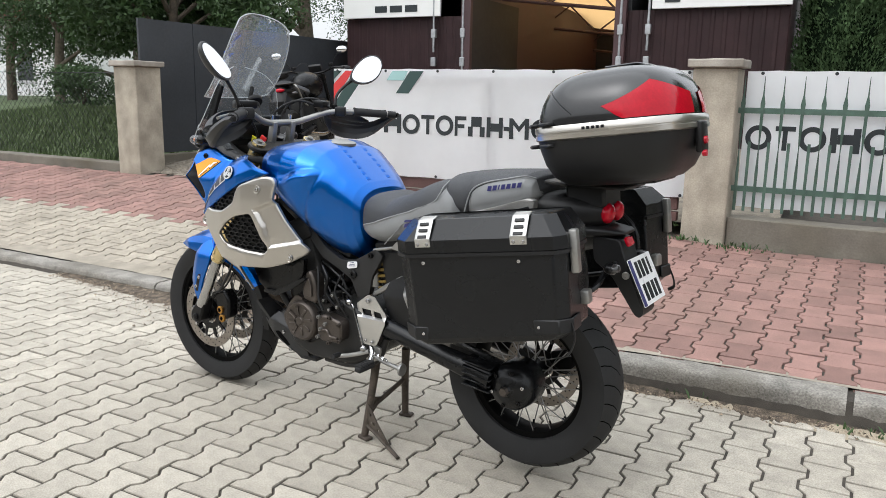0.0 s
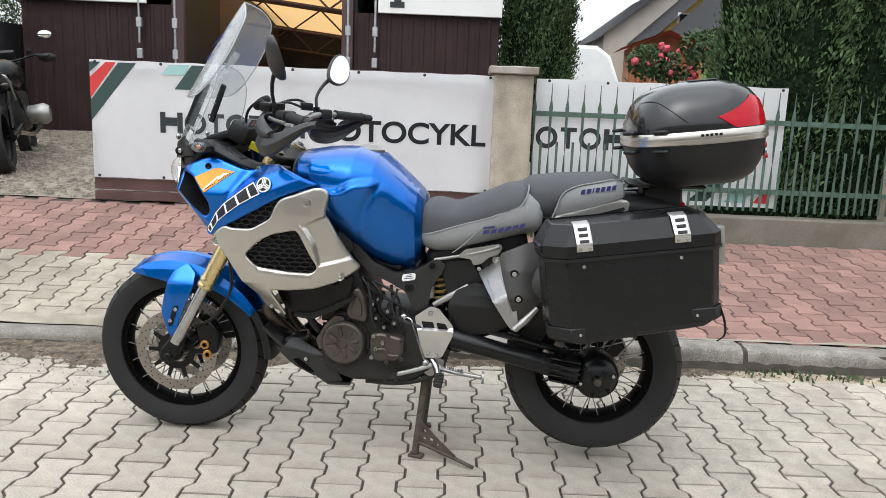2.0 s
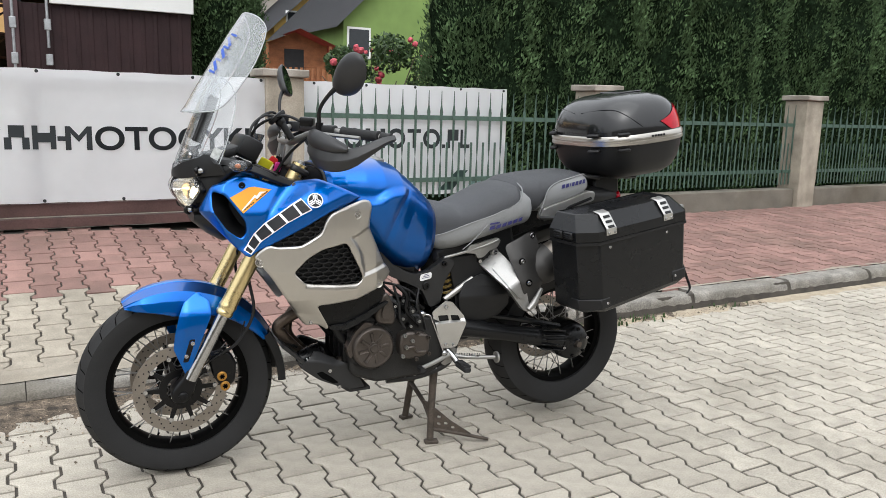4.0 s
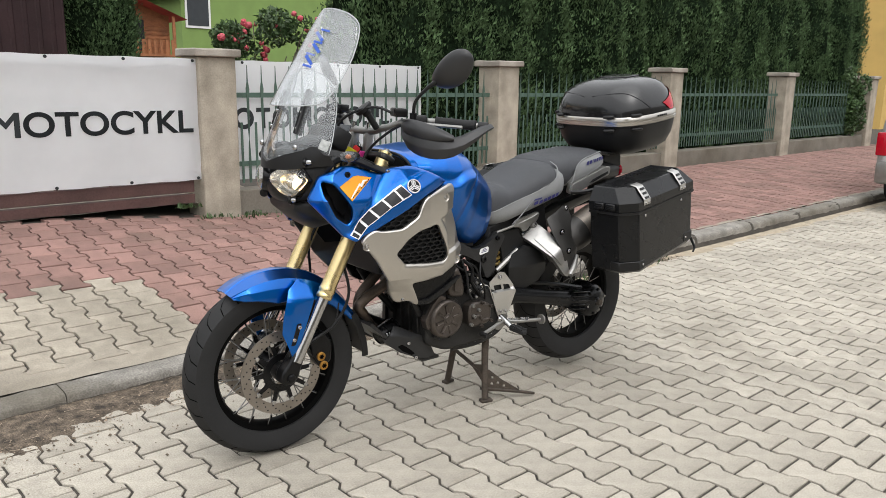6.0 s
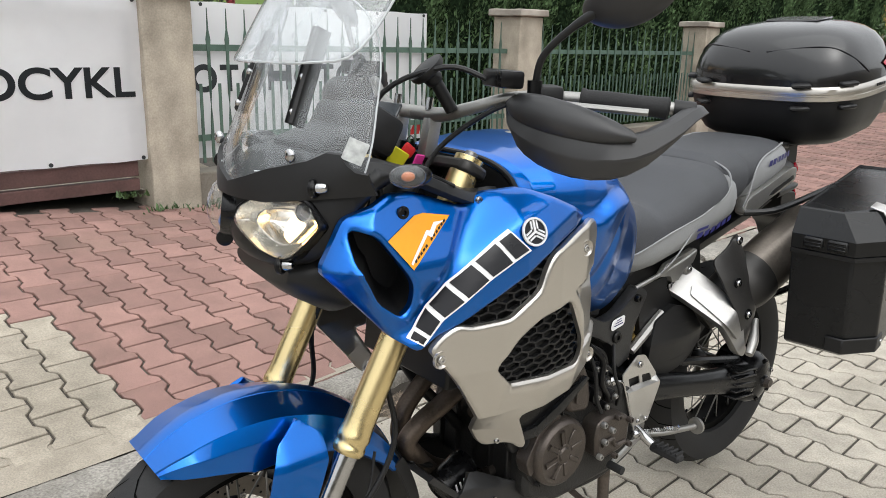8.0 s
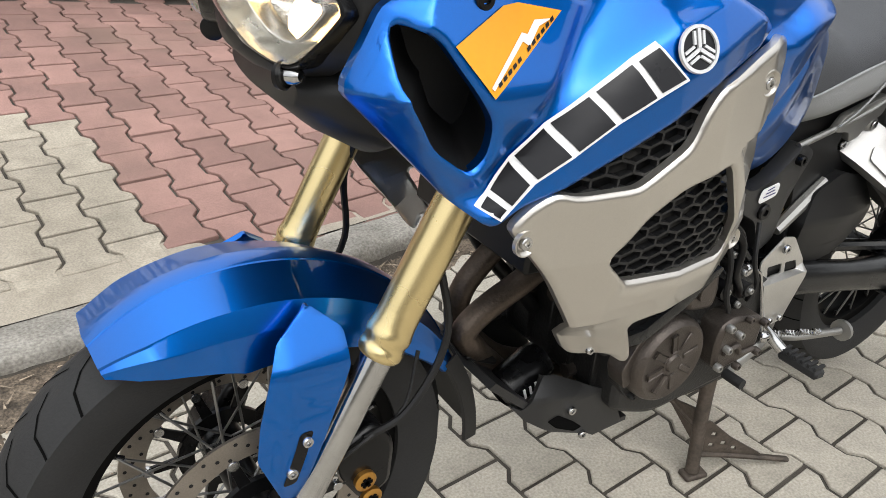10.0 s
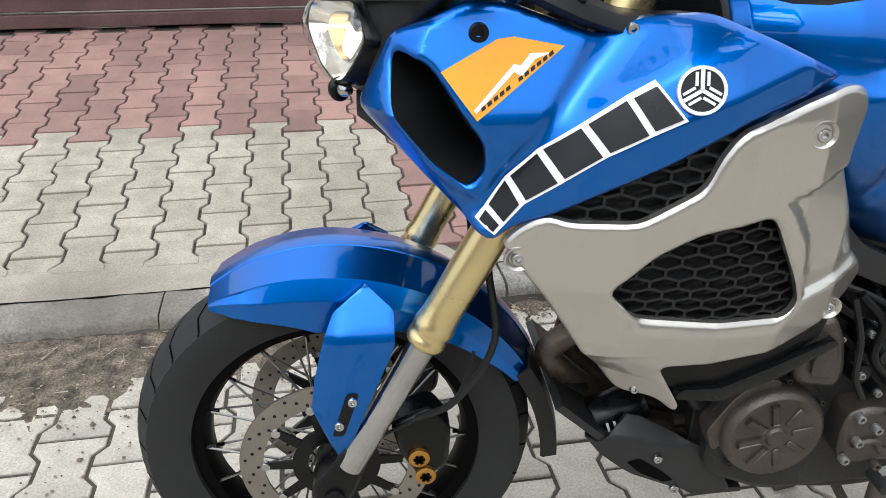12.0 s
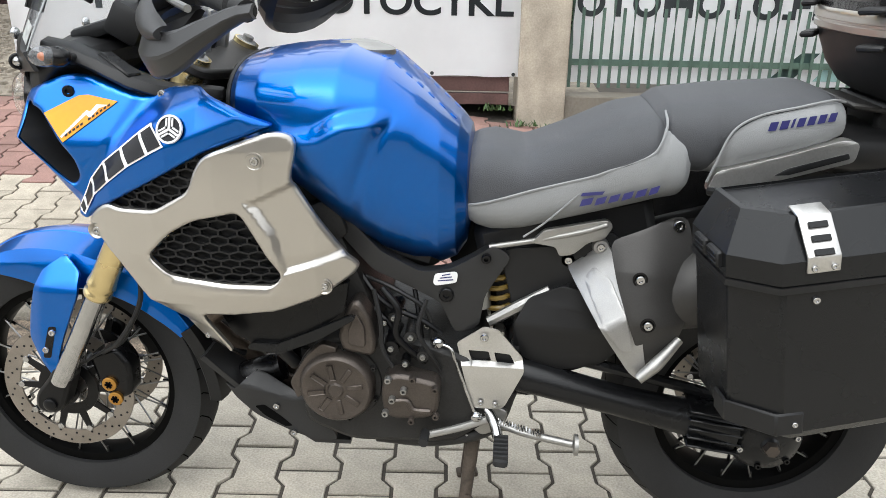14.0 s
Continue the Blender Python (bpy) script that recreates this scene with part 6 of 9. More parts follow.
def blue_skin(x, z):
    """The blue upper fairing with its rolled edges."""
    return blue_y(x, z) - interp(rim_gap(x, z, BLUE_EDGE, INTAKE_EDGE), (-0.002, 0, 0.003, 0.008), (0.0105, 0.0065, 0.002, 0))


def silver_y(x, z):
    """The silver cover: rolled edges, a sunk plate behind the grille, a lower bar that turns under and a flat tab."""
    y = side_y(x, z) + 0.006
    if z < 0.66:
        y -= 0.66 * max(0, interp(z, (0.552, 0.636), (-0.313, -0.360)) - x) * min(1, (0.66 - z) / 0.06)
    y -= interp(rim_gap(x, z, SILVER_EDGE, HOLE_EDGE), (-0.0020, 0, 0.0025, 0.006), (0.0072, 0.0042, 0.0012, 0))
    y -= 0.38 * ramp(0.017 - edge_gap(x, z, SILL), 0.004)
    if in_poly(x, z, PLATE):
        k = min(1, edge_gap(x, z, PLATE) / 0.015)
        y -= 0.013 * k * k * (3 - 2 * k)
    return y


def fairing(side):
    f = part("side_fairing", thicken(fitted([SILVER_EDGE, HOLE_EDGE], side, silver_y, grid=0.0070, rolls=(0.0025, 0.006)), side, 0.010), M_SILVER, moto, "silver painted side fairing with a grille opening", smooth=60)
    part("grille", honeycomb(HOLE, side, -0.012, 0.034, 0.020, bmesh.new()), M_BLKPL, f, "black honeycomb grille", smooth=0)
    big = [(c[0] * 1.0, c[1]) for c in [(-0.45, 0.75), (-0.35, 0.845), (-0.255, 0.86), (-0.18, 0.70), (-0.25, 0.69), (-0.41, 0.70)]]
    part("grille_back", fitted([big], side, off=-0.026), M_BLKPL, f, smooth=0)
    small = [(-0.505, 0.851), (-0.40, 0.909), (-0.320, 0.954), (-0.334, 0.910), (-0.346, 0.878), (-0.412, 0.838), (-0.490, 0.836)]
    part("grille", honeycomb(small, side, -0.008, 0.034, 0.021, bmesh.new()), M_BLKPL, f, "black honeycomb grille", smooth=0)
    part("grille_back", fitted([[(-0.545, 0.836), (-0.40, 0.925), (-0.300, 0.966), (-0.315, 0.880), (-0.350, 0.850), (-0.420, 0.815), (-0.50, 0.815)]], side, off=-0.024), M_BLKPL, f, smooth=0)
    for x, z in ((-0.545, 0.794), (-0.228, 0.944), (-0.128, 0.690)):
        y = side * (silver_y(x, z) + 0.001)
        part("bolt_cup", lathe([(0.0165, side * -0.004), (0.0160, side * 0.0010), (0.0145, side * 0.0012), (0.011, side * -0.002), (0.010, side * -0.003), (0.011, side * -0.006)], (x, y, z), n=20), M_SILVER, f)
        bolt((x, y - side * 0.004, z), 0.008, f, side)
    true_normals(f, silver_y, side)
    bolt((-0.368, side * (silver_y(-0.368, 0.568) - 0.002), 0.568), 0.006, f, side)
    b = part("upper_fairing", thicken(fitted([BLUE_EDGE, INTAKE_EDGE], side, blue_skin, grid=0.0062, rolls=(0.003, 0.008), creases=[(-0.462, 1.030, 0.816, -0.578), (-0.651, 1.028, 0.913, -0.408), (-0.6975, 0.977, 0.749, 0.663), (-0.720, 0.957, -0.31, 0.95)], turn=-35.3), side, 0.012), M_BLUE, moto, "glossy metallic blue upper fairing with an air intake", smooth=60)
    true_normals(b, blue_skin, side)
    inner = [(p[0], p[1]) for p in rounded(INTAKE, 0.014)]
    bm = bmesh.new()
    o = [bm.verts.new((x, side * (blue_y(x, z) - 0.012), z)) for x, z in inner]
    i2 = [bm.verts.new((x * 0.7 - 0.18 + 0.04, side * (blue_y(x, z) - 0.10), z * 0.8 + 0.19)) for x, z in inner]
    for k in range(len(o)):
        bm.faces.new((o[k], o[(k + 1) % len(o)], i2[(k + 1) % len(o)], i2[k]))
    bm.faces.new(i2)
    bmesh.ops.recalc_face_normals(bm, faces=bm.faces)
    part("intake_duct", bm, M_BLKPL, b, "matt black intake duct")
    # stripe of black blocks edged in white
    lo = [(-0.571, 0.819), (-0.562, 0.832), (-0.541, 0.862), (-0.503, 0.892), (-0.459, 0.924), (-0.415, 0.949), (-0.383, 0.966)]
    hi = [(-0.591, 0.832), (-0.581, 0.848), (-0.559, 0.886), (-0.526, 0.921), (-0.482, 0.953), (-0.439, 0.985), (-0.413, 1.002)]
    part("stripe_edge", fitted([lo + hi[::-1]], side, blue_y, off=0.0025, grid=0.01), M_DECALW, b, "white stripe edging", smooth=50)
    for k in range(6):
        q = [Vector(p) for p in (lo[k], lo[k + 1], hi[k + 1], hi[k])]
        c = sum(q, Vector((0, 0))) / 4
        q = [p + (c - p).normalized() * (0.0052 if k else 0.0042) for p in q]
        part("stripe_block", fitted([[tuple(p) for p in q]], side, blue_y, off=0.0038, grid=0.01), M_DECALK, b, smooth=50)
    decal = [(-0.632, 1.003), (-0.570, 1.034), (-0.552, 1.036), (-0.497, 1.026), (-0.594, 0.954)]
    part("badge", fitted([decal], side, blue_y, off=0.0025, grid=0.01), M_DECALY, b, "yellow sticker with a white mountain mark", smooth=50)
    part("badge_mark", fitted([[(-0.598, 0.965), (-0.553, 1.010), (-0.546, 1.008), (-0.535, 1.020), (-0.512, 1.020), (-0.530, 1.014), (-0.545, 0.997), (-0.553, 1.002), (-0.595, 0.962)]], side, blue_y, off=0.0036, grid=0.01), M_DECALW, b, smooth=50)
    for k in range(12):
        if k == 5:
            continue
        x = -0.588 + k * 0.0068
        z = 0.9625 + k * 0.0047
        part("print_bar", fitted([[(x - 0.001, z + 0.0015), (x + 0.0036, z + 0.0047), (x + 0.0026, z + 0.0084), (x - 0.0020, z + 0.0052)]], side, blue_y, off=0.0037, grid=0.01), M_DECALK, b, smooth=0)
    # round badge: dark disc, bright rim, three spokes
    ex, ez = -0.371, 0.995
    ey = side * (blue_y(ex, ez) + 0.002)
    slope = Vector(((blue_y(ex - 0.02, ez) - blue_y(ex + 0.02, ez)) / 0.04, side, (blue_y(ex, ez - 0.02) - blue_y(ex, ez + 0.02)) / 0.04)).normalized()
    tilt = Matrix.Translation((ex, ey + side * 0.001, ez)) @ Vector((0, side, 0)).rotation_difference(slope).to_matrix().to_4x4()
    em = lathe([(0.0004, side * 0.002), (0.0225, side * 0.002), (0.0225, 0), (0.0004, 0)], (0, 0, 0), n=32)
    bmesh.ops.transform(em, matrix=tilt, verts=em.verts)
    e = part("emblem", em, M_DECALK, b, "round chrome-rimmed emblem")
    em = lathe([(0.0215, side * 0.001), (0.0215, side * 0.0045), (0.0250, side * 0.0045), (0.0255, side * 0.001)], (0, 0, 0), n=32, closed=True)
    for t in (90, 210, 330):
        obox(0.0105 * math.cos(radians(t)), side * 0.003, 0.0105 * math.sin(radians(t)), 0.021, 0.003, 0.004, Euler((0, -radians(t), 0)).to_matrix(), bm=em)
        for g in (-38, 38):
            obox(0.013 * math.cos(radians(t + g * 0.7)), side * 0.003, 0.013 * math.sin(radians(t + g * 0.7)), 0.014, 0.003, 0.003, Euler((0, -radians(t), 0)).to_matrix(), bm=em)
    bmesh.ops.transform(em, matrix=tilt, verts=em.verts)
    part("emblem_rim", em, M_EMB, e)
    bolt((-0.590, side * (blue_y(-0.590, 1.040) - 0.001), 1.040), 0.011, b, side, M_BLKSAT)
    bolt((-0.420, side * (blue_y(-0.420, 1.040) - 0.002), 1.040), 0.007, b, side, M_CHROME)


def fork_and_fender():
    def at(z, y):
        return (-0.645 + 0.53 * (z - 0.595), y, z)
    for s in (-1, 1):
        y = s * 0.143
        g = part("fork_tube", cyl(at(0.65, y), at(1.10, y), 0.0275, n=28), M_GOLD, moto, "gold anodised fork tube")
        part("fork_collar", lathe_along(at(0.594, y), at(0.664, y), [(0.026, 0), (0.0285, 0.003), (0.0298, 0.006), (0.0298, 0.014), (0.0280, 0.017), (0.0280, 0.024), (0.0300, 0.028), (0.0304, 0.034), (0.0292, 0.040), (0.0280, 0.050), (0.0275, 0.066)]), M_GOLD, g)
        part("fork_slider", cyl(at(0.38, y), at(0.62, y), 0.0215, n=24), M_CHROME, g, "chrome fork slider")
        part("fork_cap", lathe_along(at(1.092, y), at(1.13, y), [(0.024, 0), (0.024, 0.008), (0.021, 0.011), (0.012, 0.011), (0.012, 0.020), (0.006, 0.022)]), M_ALU, g)
        # axle lug and caliper
        part("axle_lug", prism(rounded([(-0.822, 0.312), (-0.795, 0.298), (-0.762, 0.308), (-0.745, 0.350), (-0.725, 0.405), (-0.760, 0.425), (-0.790, 0.380), (-0.818, 0.350)], 0.02), s * 0.100, s * 0.156), M_BLKSAT, g, mods=[("BEVEL", (0.008, 2))])
        part("axle_end", lathe([(0.002, s * 0.0), (0.015, 0), (0.015, s * 0.010), (0.009, s * 0.014), (0.002, s * 0.014)], (FX, y + s * 0.008, FZ), n=18), M_BLKSAT, g)
        cal = part("brake_caliper", prism(rounded([(-0.697, 0.440), (-0.632, 0.465), (-0.602, 0.420), (-0.607, 0.345), (-0.652, 0.325), (-0.682, 0.375)], 0.015), s * 0.070, s * 0.128), M_BLKSAT, g, "black brake caliper", mods=[("BEVEL", (0.010, 2))])
        for x, z in ((-0.653, 0.374), (-0.643, 0.338)):
            for a in (0, 60, 120):
                part("cap_recess", obox(x, s * 0.1375, z, 0.018, 0.0012, 0.005, Euler((0, radians(a), 0)).to_matrix()), M_GROOVE, cal, smooth=0)
            part("caliper_cap", lathe([(0.002, 0), (0.0165, 0), (0.0165, s * 0.007), (0.013, s * 0.009), (0.008, s * 0.009), (0.006, s * 0.004), (0.002, s * 0.004)], (x, s * 0.128, z), n=20), M_GOLD2, cal, "gold caliper piston cap")
        part("brake_hose", tube([(-0.655, s * 0.135, 0.455), (-0.600, s * 0.155, 0.50), (-0.545, s * 0.15, 0.60), (-0.555, s * 0.125, 0.74), (-0.50, s * 0.07, 0.90)], 0.0055, 7), M_BLKPL, g)
        part("sensor_cable", tube([(-0.740, s * 0.125, 0.40), (-0.66, s * 0.14, 0.455), (-0.60, s * 0.14, 0.49), (-0.57, s * 0.12, 0.56)], 0.003, 6), M_BLKPL, g)
    # yokes
    for z, m in ((0.93, M_BLKSAT), (1.082, M_HEAT)):
        x = at(z, 0)[0]
        bm = prism(rounded([(x - 0.034, -0.178), (x + 0.032, -0.178), (x + 0.060, -0.06), (x + 0.060, 0.06), (x + 0.032, 0.178), (x - 0.034, 0.178), (x - 0.02, 0.06), (x - 0.02, -0.06)], 0.028), -0.011, 0.011, axis="z")
        bmesh.ops.transform(bm, matrix=Matrix.Translation((x, 0, z)) @ Matrix.Rotation(radians(28), 4, "Y") @ Matrix.Translation((-x, 0, 0)), verts=bm.verts)
        part("fork_yoke", bm, m, moto, "cast fork yoke", mods=[("BEVEL", (0.006, 2))])
    # front fender: creased blade over the tyre
    def fender_ring(a, grow=0.0):
        """Cross-section at the angle a: flat top, sloping shoulder, steep flank."""
        r0 = interp(a, (24, 60, 76, 91, 106, 119.6), (0.362, 0.366, 0.366, 0.365, 0.361, 0.351))
        yt = interp(a, (24, 60, 100, 112, 119.6), (0.018, 0.018, 0.018, 0.017, 0.020))
        yc, rc = interp(a, (24, 60, 93, 110, 119.6), (0.072, 0.084, 0.086, 0.079, 0.062)), interp(a, (24, 60, 76, 93, 106, 119.6), (0.344, 0.342, 0.342, 0.344, 0.344, 0.343))
        ym, rm = interp(a, (24, 60, 93, 110, 119.6), (0.082, 0.094, 0.096, 0.090, 0.070)), interp(a, (24, 60, 76, 93, 104, 110, 119.6), (0.335, 0.315, 0.314, 0.316, 0.322, 0.331, 0.342))
        yb, rb = ym + 0.004, interp(a, (24, 40, 60, 80, 93, 104, 115, 119.6), (0.328, 0.305, 0.288, 0.268, 0.264, 0.286, 0.314, 0.337))
        half = [(0.0, r0 + 0.003), (yt * 0.94, r0 + 0.0005), (yt, r0 - 0.0015), (yc * 0.985, rc + 0.002), (yc, rc - 0.001), (ym, rm), (ym + 0.001, rm - 0.003), (yb, rb)]
        half = half + [(y - 0.005, r - 0.004) for y, r in half[:0:-1]] + [(0.0, r0 - 0.003)]
        full = [(y, r) for y, r in half] + [(-y, r) for y, r in half[-2:0:-1]]
        t = radians(a)
        return [(FX + (r + grow) * math.cos(t), y, FZ + (r + grow) * math.sin(t)) for y, r in full]
    f = part("front_fender", loft([fender_ring(119.6 - 92 * k / 60) for k in range(61)]), M_BLUE, moto, "glossy metallic blue front fender", smooth=20)
    leg_y = lambda x, z: interp(z, (0.37, 0.46, 0.50, 0.56, 0.598, 0.612, 0.668), (0.144, 0.156, 0.157, 0.153, 0.149, 0.145, 0.108)) - 0.40 * max(0, -0.772 - x - 0.12 * (0.55 - z)) - 0.5 * max(0, x + 0.702 - 0.35 * (z - 0.55))
    for s in (-1, 1):
        leg = [(-0.770, 0.640), (-0.724, 0.672), (-0.686, 0.640), (-0.686, 0.596), (-0.724, 0.505), (-0.764, 0.402), (-0.773, 0.398), (-0.809, 0.490), (-0.802, 0.540), (-0.785, 0.606)]
        part("fender_side", fitted([rounded(leg, 0.007)], s, leg_y, 0, 0.010), M_BLUE, f, smooth=60, mods=[("SOLIDIFY", (0.008, -1)), ("BEVEL", (0.003, 2))])
        part("bolt_slot", fitted([rounded([(-0.739, 0.522), (-0.757, 0.522), (-0.782, 0.444), (-0.764, 0.444)], 0.006)], s, leg_y, 0.0006, 0.02), M_BLKSAT, f, smooth=50)
        for x, z in ((-0.749, 0.509), (-0.770, 0.466)):
            bolt((x, s * (0.157 if z > 0.49 else 0.156), z), 0.0075, f, s)
    flap = []
    for k in range(16):
        t = radians(29 - 31 * k / 15)
        r, w = 0.358 + 0.012 * k / 15, 0.086 - 0.004 * k / 15
        edge = [(-w, r - 0.030), (-w * 0.95, r - 0.006), (-w * 0.6, r), (w * 0.6, r), (w * 0.95, r - 0.006), (w, r - 0.030)]
        flap.append([(FX + q * math.cos(t), y, FZ + q * math.sin(t)) for y, q in edge + [(y * 0.96, q - 0.004) for y, q in edge[::-1]]])
    part("mud_flap", loft(flap), M_BLKPL, f, "matt black rear half of the fender", smooth=40)


def lathe_along(p, q, profile, n=28):
    """Turns a profile of (radius, metres along) round the line from p towards q."""
    bm = lathe(profile, (0, 0, 0), "z", n)
    d = Vector(q) - Vector(p)
    bmesh.ops.transform(bm, matrix=Matrix.Translation(p) @ d.to_track_quat("Z", "Y").to_matrix().to_4x4(), verts=bm.verts)
    return bm


def blob(c, r, rot=(0, 0, 0), sub=3, bm=None):
    bm = bm or bmesh.new()
    bmesh.ops.create_icosphere(bm, subdivisions=sub, radius=1, matrix=Matrix.Translation(c) @ Euler([radians(a) for a in rot]).to_matrix().to_4x4() @ Matrix.Diagonal((*r, 1)))
    return bm


def side_plate(name, poly, f, side, thick, material, parent, label="", bev=0.004, r=0.008, holes=(), grid=0.03, seg=2):
    y = f if callable(f) else (lambda x, z: f)
    return part(name, fitted([rounded(poly, r)] + [rounded(h, 0.003) for h in holes], side, y, 0, grid), material, parent, label, smooth=45, mods=[("SOLIDIFY", (thick, -1)), ("BEVEL", (bev, seg))])


# outline of the headlight: outwards and upwards from its middle
LAMP = [(-0.085, -0.006), (-0.081, 0.013), (-0.060, 0.030), (-0.015, 0.043), (0.039, 0.049), (0.054, 0.042), (0.078, 0.017), (0.078, 0.011), (0.060, -0.015), (0.036, -0.044), (0.021, -0.052), (0.003, -0.053), (-0.030, -0.046), (-0.063, -0.027), (-0.081, -0.013)]
LAMP_OUT = rounded([(0.995 * p + 0.105 * q, 0.995 * q - 0.105 * p) for p, q in LAMP], 0.008)


def lamp_reach(a):
    """How far the headlight's outline lies from its middle in the direction a."""
    dx, dz = math.cos(a), math.sin(a)
    best = 0.02
    for i in range(len(LAMP_OUT)):
        (xa, za), (xb, zb) = LAMP_OUT[i - 1], LAMP_OUT[i]
        den = dx * (zb - za) - dz * (xb - xa)
        if abs(den) > 1e-9:
            t = (xa * (zb - za) - za * (xb - xa)) / den
            u = (xa * dz - za * dx) / den
            if t > 0 and -1e-6 <= u <= 1 + 1e-6:
                best = max(best, t)
    return best


def nose():
    # black cowl round the lamps
    S = [(-0.768, 1.005, 0.972, 0.020), (-0.760, 1.040, 0.955, 0.055), (-0.742, 1.068, 0.938, 0.100), (-0.715, 1.094, 0.925, 0.146), (-0.690, 1.112, 0.928, 0.176), (-0.660, 1.122, 0.97, 0.197), (-0.620, 1.124, 1.04, 0.207), (-0.580, 1.112, 1.065, 0.205), (-0.56, 1.10, 1.075, 0.19)]
    rings = []
    for f in np.linspace(0, len(S) - 1, 120):
        x, a, b, w = (float(np.interp(f, range(len(S)), q)) for q in zip(*S))
        rings.append(ring_section(x, a, b, w, (a + b) / 2 + 0.01, 110, 0.8, 2.8))
    shell = loft(rings)
    # sockets for the two lamps
    for s in (-1, 1):
        n = Vector((-0.89, s * 0.44, 0.12)).normalized()
        across = Vector((0, 0, 1)).cross(n).normalized()
        rise = n.cross(across)
        for v in shell.verts:
            d = v.co - Vector((-0.738, s * 0.098, 1.014))
            p, q, r = d.dot(across), d.dot(rise), d.dot(n)
            if r > -0.06 and math.hypot(p, q) < 0.12 and math.hypot(p, q) < 1.03 * lamp_reach(math.atan2(q, p * -s)):
                v.co -= n * (r + 0.06)
    c = part("front_cowl", shell, M_BLKPL, moto, "matt black front cowl", smooth=40)
    part("chin", loft([ring_section(x, a, b, w, (a + b) / 2, 14, 0.7, 3) for x, a, b, w in ((-0.725, 0.94, 0.90, 0.10), (-0.68, 0.96, 0.86, 0.13), (-0.63, 0.97, 0.83, 0.145), (-0.58, 0.95, 0.84, 0.14))]), M_BLKPL, c, smooth=60)
    for s in (-1, 1):
        n = Vector((-0.89, s * 0.44, 0.12)).normalized()
        rot = n.to_track_quat("Z", "Y").to_matrix().to_4x4()
        m = Matrix.Translation((-0.738, s * 0.098, 1.014)) @ rot
        side_v = Vector((0, 0, 1)).cross(n).normalized()
        up_v = n.cross(side_v)
        basis = Matrix((side_v, up_v, n)).transposed().to_4x4()
        m = Matrix.Translation((-0.738, s * 0.098, 1.014)) @ basis
        def lamp(profile, dx=0.0, dy=0.0):
            bm = lathe(profile, (0, 0, 0), "z", 96, caps=False)
            for v in bm.verts:
                a = math.atan2(v.co.y, v.co.x * -s)
                k = lamp_reach(a) / 0.070 if dx == 0 else 1.0
                v.co.x, v.co.y = v.co.x * k - s * dx, v.co.y * k + dy
            bmesh.ops.transform(bm, matrix=m, verts=bm.verts)
            return bm
        h = part("headlight", lamp([(0.064, -0.03), (0.0690, 0.000), (0.0700, 0.010), (0.0725, 0.010), (0.0760, 0.003), (0.0770, -0.025)]), M_BLKSAT, moto, "shield-shaped headlight, lit")
        part("reflector", lamp([(0.068, 0.010), (0.058, -0.012), (0.042, -0.032), (0.022, -0.042), (0.001, -0.045)]), M_REFL, h)
        # inner mirror blade, lit bulb shade and the small side lamp
        blade = lamp([(0.040, -0.030), (0.043, -0.004), (0.040, -0.003), (0.037, -0.030)])
        part("lamp_rib", blade, M_CHROME, h)
        bulb = lathe([(0.001, 0.010), (0.008, 0.006), (0.012, -0.008), (0.011, -0.040)], (0, 0, 0), "z", 28, caps=False)
        bmesh.ops.transform(bulb, matrix=m @ Matrix.Translation((-s * 0.018, -0.004, -0.004)) @ Matrix.Rotation(s * radians(18), 4, "Z") @ Matrix.Diagonal((1.0, 2.2, 1, 1)), verts=bulb.verts)
        part("bulb", bulb, M_WARM, h, "warm glowing bulb shade")
        part("side_lamp", lamp([(0.001, -0.004), (0.010, -0.004), (0.013, 0.002), (0.014, -0.025)], 0.044, 0.026), M_BLKSAT, h)
        part("side_lamp_ring", lamp([(0.013, 0.002), (0.014, 0.005), (0.016, 0.004), (0.017, -0.02)], 0.044, 0.026), M_CHROME, h)
        part("lens", lamp([(0.0695, 0.010), (0.064, 0.020), (0.046, 0.030), (0.025, 0.036), (0.001, 0.038)]), M_LENS, h, "clear headlight lens")
        for x, z, y in ((-0.716, 1.082, 0.166), (-0.745, 0.950, 0.106)):
            d = Vector((0.50, s * 0.84, 0.12)).normalized()
            p = Vector((x, s * y, z))
            part("adjuster", lathe_along(p, p + d, [(0.001, 0.0), (0.0088, 0.0), (0.0092, 0.012), (0.0085, 0.019), (0.006, 0.024), (0.001, 0.026)], 18), M_CHROME, h, "bright adjuster stud")
            part("adjuster_seat", lathe_along(p - d * 0.004, p + d, [(0.0095, 0.0), (0.0150, 0.002), (0.0155, 0.007), (0.0130, 0.010), (0.0098, 0.009)], 20), M_BLKSAT, h)
        # indicator on a short stalk
        i = part("indicator", blob((-0.588, s * 0.252, 1.104), (0.030, 0.021, 0.018), (0, 0, s * 18)), M_BLKSAT, moto, "front indicator with a clear lens")
        part("amber_bulb", blob((-0.606, s * 0.262, 1.105), (0.012, 0.008, 0.008), (0, 0, s * 18), 2), M_AMBER, i)
        part("indicator_lens", blob((-0.606, s * 0.260, 1.105), (0.030, 0.022, 0.0185), (0, 0, s * 18)), M_CLEARL, i, "clear indicator lens")
        part("stalk", cyl((-0.585, s * 0.205, 1.095), (-0.59, s * 0.25, 1.103), 0.011, n=10), M_BLKPL, i)
        # inner panel from the cowl back to the tank
        bm = bmesh.new()
        xs = (-0.66, -0.60, -0.54, -0.48, -0.43, -0.39, -0.35, -0.325)
        zs = (1.118, 1.110, 1.092, 1.066, 1.048, 1.042, 1.040, 1.036)
